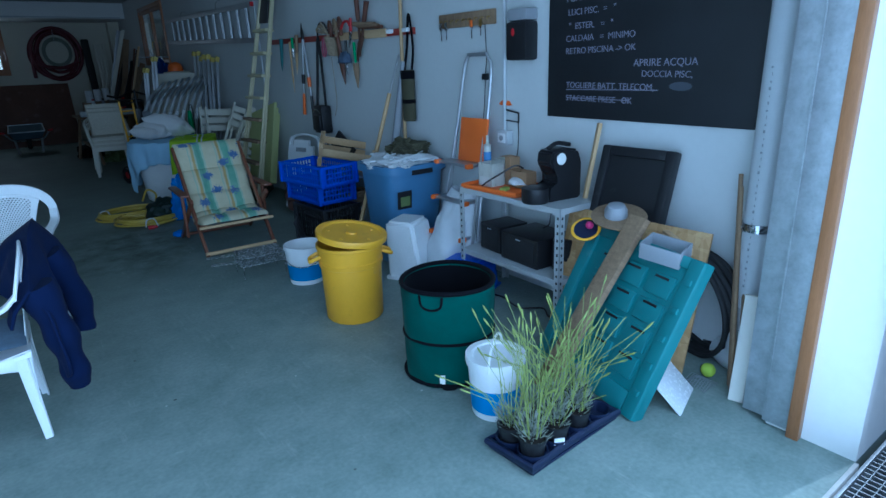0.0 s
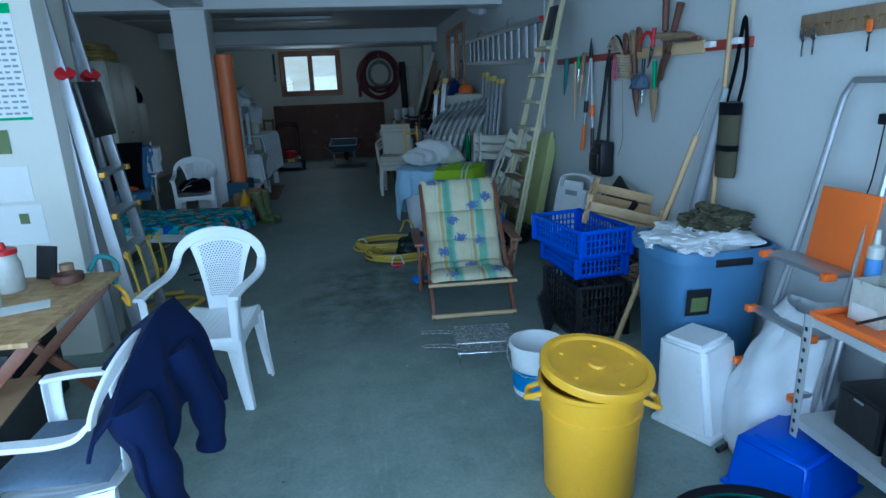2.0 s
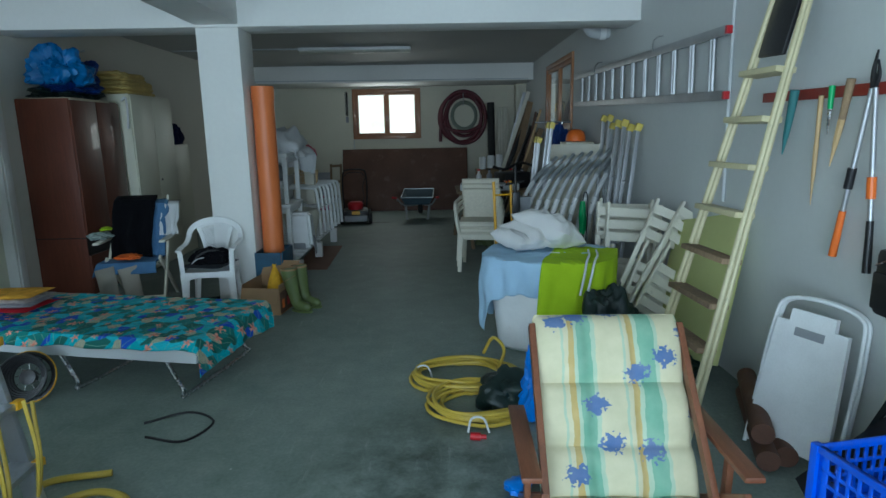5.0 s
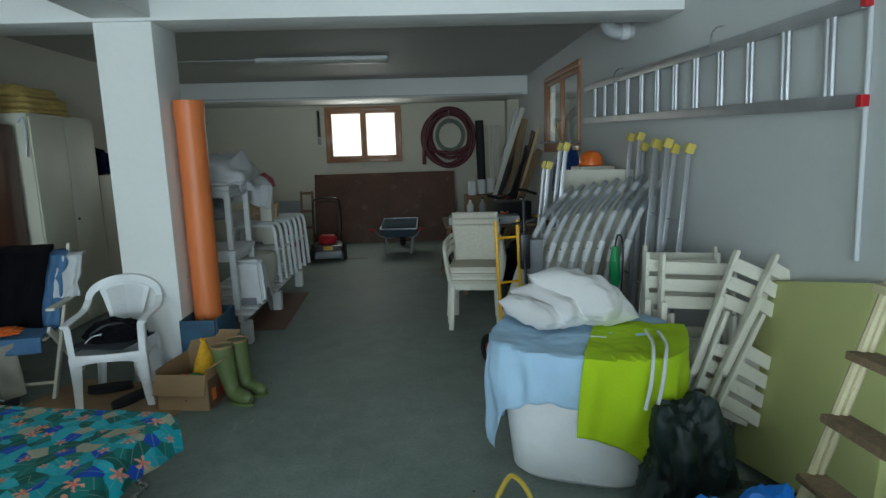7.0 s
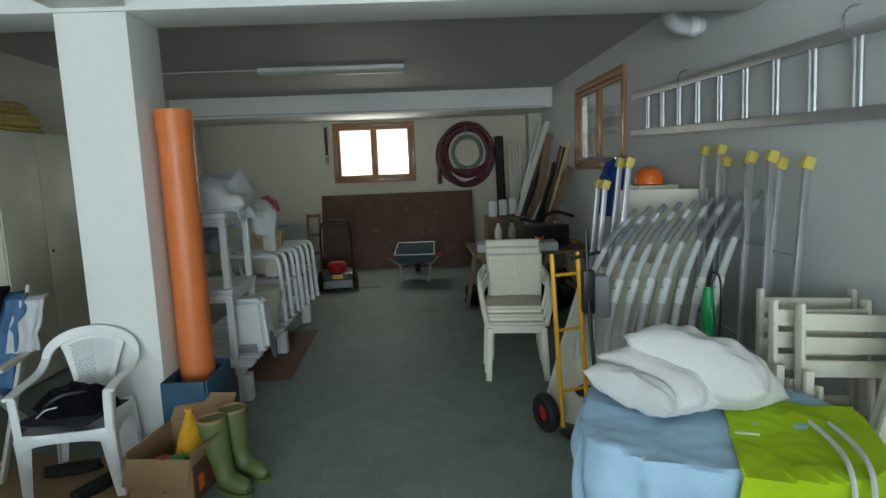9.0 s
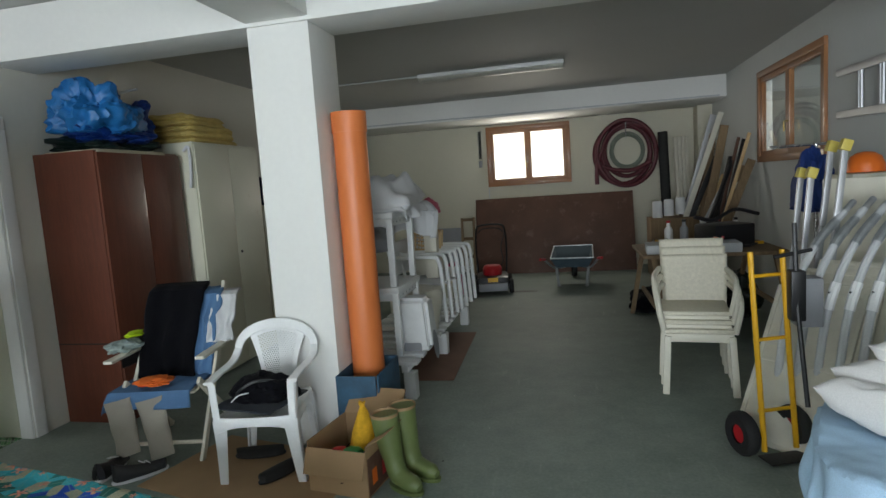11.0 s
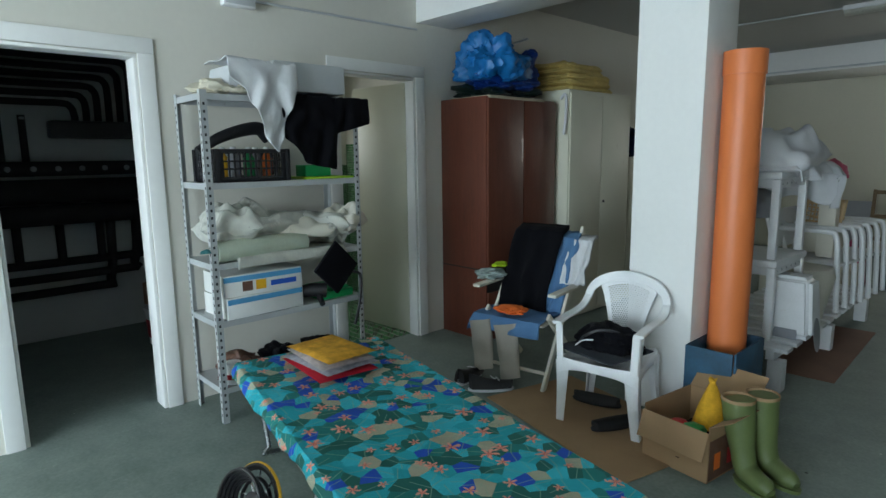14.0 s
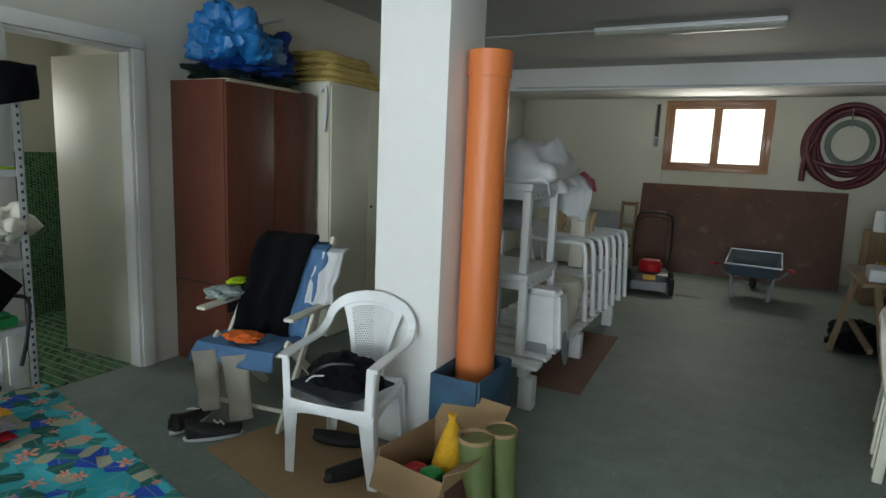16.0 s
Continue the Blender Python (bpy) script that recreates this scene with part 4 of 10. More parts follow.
# slotted steel table with shelf
TX0, TX1, TY0, TY1, TZ = 2.24, 2.63, 2.22, 3.05, 0.70
tab = thing("metal_shelf_table", "low grey slotted-steel shelf table against the wall", "shelf table", pose(0, 0, 0))
for x, sx in ((TX0, 1), (TX1, -1)):
    for y, sy in ((TY0, 1), (TY1, -1)):
        bm = joined(box((min(x, x + sx * 0.035), min(y, y + sy * 0.003), 0), (max(x, x + sx * 0.035), max(y, y + sy * 0.003), TZ)), box((min(x, x + sx * 0.003), min(y, y + sy * 0.035), 0), (max(x, x + sx * 0.003), max(y, y + sy * 0.035), TZ)))
        leg = part("leg", bm, M_SHELF, tab)
        holes = bmesh.new()
        for i in range(16):
            add_box(holes, (x + sx * 0.011, y - sy * 0.001, 0.04 + i * 0.04), (x + sx * 0.022, y + sy * 0.0005, 0.055 + i * 0.04))
            add_box(holes, (x - sx * 0.001, y + sy * 0.011, 0.04 + i * 0.04), (x + sx * 0.0005, y + sy * 0.022, 0.055 + i * 0.04))
        tagged(part("slots", holes, M_BLACK, leg), kind="stuff")
for z in (TZ - 0.035, 0.27):
    part("shelf", joined(box((TX0 + 0.004, TY0 + 0.004, z + 0.028), (TX1 - 0.004, TY1 - 0.004, z + 0.031)), box((TX0 + 0.004, TY0 + 0.004, z), (TX0 + 0.007, TY1 - 0.004, z + 0.028)), box((TX1 - 0.007, TY0 + 0.004, z), (TX1 - 0.004, TY1 - 0.004, z + 0.028)), box((TX0 + 0.007, TY0 + 0.004, z), (TX1 - 0.007, TY0 + 0.007, z + 0.028))), M_SHELF, tab)
TT = TZ - 0.004

tray = thing("serving_tray", "orange plastic tray on the metal table", "tray", pose(2.40, 2.80, TT + 0.001, 0, 0, 3))
part("base", box((-0.15, -0.22, 0.0), (0.15, 0.22, 0.006), 0.002), M_ORANGE, tray)
part("rim", tube([(-0.15, -0.22, 0.018), (0.15, -0.22, 0.018), (0.15, 0.22, 0.018), (-0.15, 0.22, 0.018)], 0.012, 8, True), M_ORANGE, tray)
for n, lo, hi, mm, lab in (("cardboard_box", (2.44, 2.66, 0), (2.52, 2.80, 0.10), M_CARD, "small open cardboard box on the orange tray"), ("clear_box", (2.34, 2.86, 0), (2.44, 2.98, 0.14), M_CLEAR, "clear plastic box of capsules on the tray"), ("clear_box", (2.45, 2.88, 0), (2.53, 2.98, 0.15), M_CLEAR, "clear plastic box of capsules on the tray"), ("cardboard_box", (2.46, 2.82, 0.0), (2.535, 2.87, 0.17), M_CARD, "tall brown cardboard carton on the tray")):
    t = thing(n, lab, "box", pose((lo[0] + hi[0]) / 2, (lo[1] + hi[1]) / 2, TT + 0.008, 0, 0, rng.uniform(-8, 8)))
    a, b, hgt = (hi[0] - lo[0]) / 2, (hi[1] - lo[1]) / 2, hi[2]
    part("body", joined(box((-a, -b, 0), (a, -b + 0.003, hgt)), box((-a, b - 0.003, 0), (a, b, hgt)), box((-a, -b + 0.003, 0), (-a + 0.003, b - 0.003, hgt)), box((a - 0.003, -b + 0.003, 0), (a, b - 0.003, hgt)), box((-a + 0.003, -b + 0.003, 0), (a - 0.003, b - 0.003, 0.003))), mm, t)
    if mm is M_CLEAR:
        part("card_label", box((-a - 0.0015, -b * 0.8, 0.01), (-a - 0.0005, b * 0.8, 0.06)), M_PAPER, t, "white paper label")
        part("contents", moved(lump(a * 0.8, b * 0.8, 0.05, 2.0, 3, 0.3), pose(0, 0, 0.05)), M_CARD, t)
    else:
        part("flap", box((-a, b, hgt - 0.002), (a, b + 0.05, hgt), 0, pose(0, 0, 0)), M_CARD, t)
single("paper_tissue", moved(lump(0.05, 0.06, 0.03, 7.0, 3, 0.4), pose(0, 0, 0.03)), M_SHEET, "crumpled white tissue on the tray", "tissue", m=pose(2.43, 2.735, TT + 0.008))
single("sponge", box((-0.03, -0.02, 0), (0.03, 0.02, 0.02), 0.006), plastic("green_sponge", (0.35, 0.45, 0.08), 0.9), "small green sponge on the tray", "sponge", m=pose(2.335, 2.74, TT + 0.008, 0, 0, 20))
single("cable", tube(smooth_path([(2.30, 2.90, TT + 0.02), (2.29, 2.85, TT + 0.05), (2.33, 2.78, TT + 0.10), (2.40, 2.72, TT + 0.15), (2.45, 2.70, TT + 0.13)], 6), 0.005, 6), M_BLACK, "black power cable lying over the tray", "cable")

cof = thing("coffee_machine", "black capsule coffee machine on the metal table", "coffee machine", pose(2.42, 2.42, TT, 0, 0, -8))
prof = [(-0.10, 0.0), (0.13, 0.0), (0.13, 0.20), (0.10, 0.27), (0.02, 0.285), (-0.08, 0.27), (-0.09, 0.20), (-0.03, 0.14), (-0.03, 0.09), (-0.10, 0.085)]
bm = bmesh.new()
lo = [bm.verts.new((x, -0.065, z)) for x, z in prof]
hi = [bm.verts.new((x, 0.065, z)) for x, z in prof]
bm.faces.new(lo[::-1]), bm.faces.new(hi)
for i in range(len(prof)):
    bm.faces.new((lo[i], lo[(i + 1) % len(prof)], hi[(i + 1) % len(prof)], hi[i]))
bmesh.ops.bevel(bm, geom=bm.edges[:], offset=0.012, segments=2, affect="EDGES", clamp_overlap=True)
part("body", bm, M_BLACK, cof)
part("drip_tray", lathe([(0, 0.0), (0.07, 0.0), (0.075, 0.01), (0.075, 0.08), (0.06, 0.085), (0, 0.085)], 24), M_BLACK, cof).location = (-0.14, 0, 0)
part("dial", moved(lathe([(0, 0.004), (0.028, 0.004), (0.032, 0)], 20), pose(-0.02, -0.068, 0.23, 90, 0, 0)), M_PAPER, cof, "round white badge")
part("lever", tube(smooth_path([(-0.06, 0, 0.28), (0.0, 0, 0.305), (0.09, 0, 0.29)], 5), 0.012, 8), M_BLACK, cof)

for x, y, sx, sy, sz, nm, lab in ((2.44, 2.86, 0.11, 0.10, 0.17, "loudspeaker", "small black loudspeaker on the lower shelf"), (2.43, 2.57, 0.14, 0.16, 0.17, "stereo_unit", "dusty black compact stereo on the lower shelf"), (2.47, 2.33, 0.11, 0.06, 0.19, "loudspeaker", "small black loudspeaker on the lower shelf")):
    s = thing(nm, lab, "stereo", pose(x, y, 0.302, 0, 0, rng.uniform(-6, 6)))
    part("case", box((-sx, -sy, 0), (sx, sy, sz), 0.01), M_BLACK, s)
    part("front", box((-sx - 0.004, -sy * 0.85, 0.015), (-sx - 0.0005, sy * 0.85, sz - 0.015), 0.002), M_RUBBER, s)
    part("badge", box((-sx - 0.006, -0.02, sz - 0.03), (-sx - 0.0042, 0.02, sz - 0.022)), M_INK, s)
single("cable", tube(smooth_path([(2.62, 2.62, 0.60), (2.60, 2.62, 0.50), (2.57, 2.6, 0.48), (2.5, 2.58, 0.475)], 6), 0.004, 6), M_BLACK, "black cable above the stereo", "cable")
single("cable", tube(smooth_path([(2.3, 2.95, 0.006), (2.36, 2.8, 0.006), (2.32, 2.6, 0.006), (2.42, 2.5, 0.006), (2.36, 2.38, 0.006), (2.5, 2.3, 0.006)], 6), 0.006, 6), M_BLACK, "black cables on the floor below the shelf table", "cable")

# leaning boards by the doorway
def lean_frame(a, u_end, top):
    """Pose whose x runs from a to u_end and whose y climbs from a to top."""
    a, x, y = Vector(a), Vector(u_end) - Vector(a), Vector(top) - Vector(a)
    lx, ly = x.length, y.length
    x.normalize()
    y = (y - x * y.dot(x)).normalized()
    m = Matrix((x, y, x.cross(y))).transposed().to_4x4()
    m.translation = a
    return m, lx, ly


m, lx, ly = lean_frame((1.86, 1.46, 0.004), (2.02, 2.15, 0.004), (2.20, 1.467, 0.632))
teal = thing("teal_box", "teal plastic garden box panel with moulded squares, leaning", "box panel", m)
part("panel", box((0.0, 0.0, 0.0), (lx, ly, 0.012), 0.004), M_TEAL, teal)
for x0, x1, y0, y1 in ((0, 0.07, 0, ly), (lx - 0.07, lx, 0, ly), (0.07, lx - 0.07, ly - 0.05, ly), (0.07, lx - 0.07, 0.0, 0.10)):
    part("rim", box((x0, y0, -0.018), (x1, y1, 0.05), 0.010), M_TEAL, teal)
for i in range(3):
    for j in range(4):
        x0, y0 = 0.10 + i * (lx - 0.20) / 3, 0.14 + j * (ly - 0.22) / 4
        w, h = (lx - 0.20) / 3 - 0.03, (ly - 0.22) / 4 - 0.025
        part("raised_square", box((x0, y0, -0.013), (x0 + w, y0 + h, 0.002), 0.006), M_TEAL, teal)
        part("slot", box((x0 + 0.03, y0 + h - 0.022, -0.0145), (x0 + w - 0.03, y0 + h - 0.011, -0.0132)), M_BLACK, teal)
for j in range(5):
    part("clip", box((0.015, 0.10 + j * 0.125, -0.030), (0.045, 0.125 + j * 0.125, -0.0185), 0.003), M_TEAL, teal)
m, lx, ly = lean_frame((2.33, 1.53, 0.004), (2.28, 2.31, 0.004), (2.50, 1.50, 0.66))
single("strand_board", box((0, 0, -0.016), (lx, ly, 0.0), 0.002), M_OSB, "golden strand board sheet leaning on the wall", "board", m=m)
m, lx, ly = lean_frame((2.46, 1.80, 0.50), (2.45, 2.22, 0.50), (2.60, 1.82, 0.99))
wb = thing("mortar_tray", "black plastic mortar tray leaning on the wall", "tray", m)
part("base", box((0.0, 0.0, -0.012), (lx, ly, 0.0), 0.01), M_BLACK, wb)
for x0, x1, y0, y1 in ((0, 0.05, 0, ly), (lx - 0.05, lx, 0, ly), (0.05, lx - 0.05, ly - 0.05, ly), (0.05, lx - 0.05, 0, 0.05)):
    part("rim", box((x0, y0, -0.03), (x1, y1, 0.03), 0.012), M_BLACK, wb)
part("raised_arch", moved(lathe([(0, 0.03), (0.10, 0.028), (0.13, 0.0)], 24, 0, 1, 1.4), pose(lx / 2, ly * 0.45, 0)), M_BLACK, wb)
single("rough_board", box((-0.02, -0.17, 0.0), (0.10, 0.17, 0.497), 0.004), M_OLDW, "rough board behind the leaning sheets", "board", m=pose(2.52, 2.0, 0))
m, lx, ly = lean_frame((1.74, 1.85, 0.0), (1.76, 1.94, 0.0), (2.27, 1.82, 0.745))
single("plank", box((0.0, 0, 0.012), (0.105, ly, 0.045), 0.004), M_OLDW, "weathered wooden plank leaning on the teal lid", "plank", m=m)
single("stick", beam((2.44, 2.37, 0.0), (2.60, 2.28, 1.10), 0.03, 0.02, 0.003), M_POLE, "square wooden stick leaning on the wall", "stick")
straw = thing("straw_hat", "flat straw disc with a pale dome on the leaning boards", "hat", pose(2.33, 1.93, 0.70, 8, -12, 0))
part("brim", lathe([(0, 0.0), (0.13, 0.0), (0.132, 0.006), (0.0, 0.008)], 30), M_OLDW, straw)
part("dome", moved(lathe([(0.055, 0.0), (0.054, 0.03), (0.04, 0.055), (0.0, 0.066)], 24), pose(-0.01, 0.01, 0.008)), M_GREY, straw)
targ = thing("toy_target", "blue and yellow round toy target with a pink ball on it", "toy", pose(2.25, 2.06, 0.625, 14, -34, 0) @ Matrix.Scale(0.76, 4))
part("disc", lathe([(0, 0.0), (0.095, 0.0), (0.095, 0.008), (0.0, 0.010)], 28), M_NAVYT, targ)
part("ring", lathe([(0.078, 0.0085), (0.09, 0.0105), (0.097, 0.007)], 28), M_YELP, targ)
part("ball", moved(lathe([(0, 0.0)] + [(0.026 * math.sin(a), 0.026 - 0.026 * math.cos(a)) for a in (0.5, 1.0, 1.5, 2.1, 2.7)] + [(0, 0.052)], 18), pose(0.02, -0.02, 0.01)), M_PINK, targ)
pot = thing("plant_pot", "small empty grey rectangular plant pot on the teal lid", "pot", pose(2.215, 1.60, 0.60, 6, -10, 8))
part("wall", joined(box((-0.06, -0.09, 0.0), (-0.054, 0.09, 0.075), 0.002), box((0.054, -0.09, 0.0), (0.06, 0.09, 0.075), 0.002), box((-0.054, -0.09, 0), (0.054, -0.084, 0.075), 0.002), box((-0.054, 0.084, 0), (0.054, 0.09, 0.075), 0.002), box((-0.054, -0.084, 0), (0.054, 0.084, 0.006))), M_GREY, pot)
single("batten", beam((2.29, 1.53, 0.625), (2.40, 1.72, 0.65), 0.03, 0.03, 0.003), M_PINE, "short pine batten across the boards", "batten")
m, lx, ly = lean_frame((2.05, 1.36, 0.003), (2.28, 1.44, 0.003), (2.06, 1.53, 0.16))
single("tile", box((0, 0, -0.009), (lx, 0.235, 0.0), 0.001), mat("white_glazed_tile", (0.74, 0.75, 0.76), 0.25, 0, 0.05, 3, 60, 0.03), "loose white ceramic wall tile leaning on the boards", "tile", m=m)
coil = thing("pipe_coil", "coil of ribbed black plastic pipe against the wall", "pipe coil", pose(2.58, 1.62, 0.28, 78, 0, 78))
for i in range(6):
    part("loop", tube([((0.20 + 0.012 * (i % 3)) * math.cos(a), (0.27 - 0.010 * (i % 2)) * math.sin(a), -0.055 + 0.022 * i) for a in (k * math.tau / 40 for k in range(40))], 0.0125, 8, True), M_RUBBER, coil)
for k, (dx, dy, t) in enumerate(((0, 0, 0.88), (0.025, 0.02, 0.93), (0.035, -0.02, 0.86))):
    single("stick", rod((2.405 + dx, 1.335 + dy, 0.0), (2.56 + dx, 1.475 + dy, t), 0.011, 0.010, 8), M_OLDW, "brown bamboo cane leaning in the corner", "cane", "canes in the corner")
ball = single("tennis_ball", lathe([(0, 0.0)] + [(0.033 * math.sin(a), 0.033 - 0.033 * math.cos(a)) for a in [k * math.pi / 10 for k in range(1, 10)]] + [(0, 0.066)], 20), fabric("tennis_felt", (0.42, 0.55, 0.06), 0.15), "yellow-green tennis ball on the floor", "ball", m=pose(2.43, 1.46, 0.0))
bm = bmesh.new()
for i in range(9):
    add_tube(bm, smooth_path([(-0.06 + 0.014 * i, -0.05, 0.004), (-0.06 + 0.014 * i, 0.0, 0.03 + 0.02 * math.sin(i * 0.6)), (-0.055 + 0.014 * i, 0.06, 0.006)], 4), 0.0012, 4)
    add_tube(bm, smooth_path([(-0.06, -0.05 + 0.013 * i, 0.008), (0.0, -0.05 + 0.013 * i, 0.035), (0.055, -0.05 + 0.013 * i, 0.008)], 4), 0.0012, 4)
single("wire_mesh", bm, M_GALV, "scrap of crumpled wire netting on the floor", "wire mesh", kind="stuff", m=pose(2.34, 1.44, 0.0))

# pop-up garden bag
bag = thing("garden_bag", "green pop-up garden bag with black rim, standing open and empty", "garden bag", pose(1.575, 2.32, 0.0))
R, H = 0.215, 0.47
def bag_r(z):
    return R * (1 - 0.02 * math.sin(z / H * math.pi * 2))
bm = bmesh.new()
rings = []
for k in range(17):
    z = 0.004 + (H - 0.004) * k / 16
    rings.append([bm.verts.new(((bag_r(z) + 0.006 * wob(math.cos(a) * 2, math.sin(a) * 2, z * 8) + 0.004 * math.sin(9 * a + z * 20)) * math.cos(a), (bag_r(z) + 0.006 * wob(math.cos(a) * 2, math.sin(a) * 2, z * 8)) * math.sin(a), z + 0.004 * math.sin(2 * a))) for a in (q * math.tau / 48 for q in range(48))])
for a, b in zip(rings, rings[1:]):
    for q in range(48):
        bm.faces.new((a[q], a[(q + 1) % 48], b[(q + 1) % 48], b[q]))
bm.faces.new(rings[0][::-1])
part("side", bm, M_BAGGREEN, bag, solid=-0.003)
part("lining", lathe([(R - 0.012, H - 0.01), (R - 0.014, 0.25), (R - 0.02, 0.02), (0, 0.018)], 40), M_BLACKF, bag, "black inner lining")
for z, r in ((H, 0.011), (H * 0.47, 0.007), (0.014, 0.010)):
    part("hoop", tube([((bag_r(z) + 0.004) * math.cos(a), (bag_r(z) + 0.004) * math.sin(a), z + 0.004 * math.sin(2 * a)) for a in (q * math.tau / 48 for q in range(48))], r, 8, True), M_BLACKF, bag, "black webbing hoop")
for a in (3.7, 0.6):
    part("grip", tube(smooth_path([((R + 0.006) * math.cos(a + d), (R + 0.006) * math.sin(a + d), z) for d, z in ((-0.25, H - 0.01), (-0.2, H - 0.06), (0, H - 0.075), (0.2, H - 0.06), (0.25, H - 0.01))], 5), 0.006, 6), M_BLACKF, bag)
part("foot_strap", tube(smooth_path([((R + 0.006) * math.cos(4.05 + d), (R + 0.006) * math.sin(4.05 + d), z) for d, z in ((-0.2, 0.03), (-0.1, 0.008), (0.1, 0.008), (0.2, 0.03))], 5), 0.008, 6), M_BLACKF, bag)
part("cloth_tag", box((-0.012, -0.001, 0.0), (0.012, 0.001, 0.045), 0, pose((R + 0.006) * math.cos(3.9), (R + 0.006) * math.sin(3.9), 0.03, 0, 0, 143)), M_PAPER, bag, "small white tag")


def bucket(name, label, x, y, r0, r1, h, mat_side, band=None, lid=None, handle=True, rz=0.0, up=True, inner=None):
    t = thing(name, label, "bucket", pose(x, y, 0, 0, 0, rz))
    side = part("side", lathe([(0, 0.0), (r0, 0.0), (r0 + 0.003, 0.008), (r1, h - 0.03), (r1 + 0.007, h - 0.028), (r1 + 0.007, h), (r1 - 0.004, h), (r0 - 0.003, 0.01), (0, 0.008)], 36), mat_side, t)
    if band:
        part("print_band", lathe([(r0 + (r1 - r0) * 0.12 + 0.0035, h * 0.12), (r0 + (r1 - r0) * 0.62 + 0.002, h * 0.62), (r0 + (r1 - r0) * 0.62, h * 0.62)], 36), band, side, "printed blue band")
    if lid:
        part("lid", lathe([(0, h + 0.004), (r1 * 0.8, h + 0.004), (r1 * 0.86, h + 0.011), (r1 + 0.009, h + 0.011), (r1 + 0.010, h - 0.012), (r1 + 0.0075, h - 0.012)], 36), lid, t)
    if inner:
        part("dried_paint", lathe([(r0, 0.02), (r1 - 0.006, h - 0.05), (r1 - 0.0045, h - 0.05)], 36), inner, t)
    if handle:
        n = 16
        z = 1.0 if up else 0.35
        part("handle", tube([((r1 + 0.008) * math.cos(math.pi * k / n), -0.03 * (0 if up else 1) - (0 if up else (r1 + 0.012) * math.sin(math.pi * k / n)), h - 0.02 + (r1 * 0.9 * math.sin(math.pi * k / n) if up else -0.10 * math.sin(math.pi * k / n))) for k in range(n + 1)], 0.004 if not up else 0.006, 6), M_STEEL if not up else mat_side, t)
    return t


bucket("paint_bucket", "white plastic bucket with lid, raised handle and blue label", 1.50, 1.90, 0.10, 0.118, 0.26, M_WHITE, plastic("blue_label", (0.03, 0.22, 0.55), 0.5), M_WHITE, True, 35)
bucket("paint_bucket", "used white and blue paint bucket streaked with dried filler", 1.56, 3.95, 0.115, 0.135, 0.27, M_WHITE, plastic("blue_label_band", (0.02, 0.20, 0.50), 0.5), None, True, -30, False, mat("dried_filler", (0.42, 0.39, 0.36), 0.9, 0, 0.3, 14, 70, 0.5))

# tray of lavender pots
lav = thing("pot_tray", "dark blue plastic carrying tray for six plant pots", "plant tray", pose(1.565, 1.62, 0.0, 0, 0, 3))
part("base", box((-0.26, -0.115, 0.0), (0.26, 0.115, 0.012), 0.005), M_NAVYT, lav)
part("rim", tube([(-0.26, -0.115, 0.03), (-0.09, -0.10, 0.03), (0.09, -0.10, 0.03), (0.26, -0.115, 0.03), (0.26, 0.115, 0.03), (0.09, 0.10, 0.03), (-0.09, 0.10, 0.03), (-0.26, 0.115, 0.03)], 0.018, 8, True), M_NAVYT, lav)
for i in range(4):
    for j in range(2):
        part("cup", moved(lathe([(0.046, 0.0), (0.054, 0.05), (0.060, 0.052), (0.060, 0.046), (0.05, 0.0)], 20), pose(-0.195 + 0.13 * i, -0.055 + 0.11 * j, 0.006)), M_NAVYT, lav)


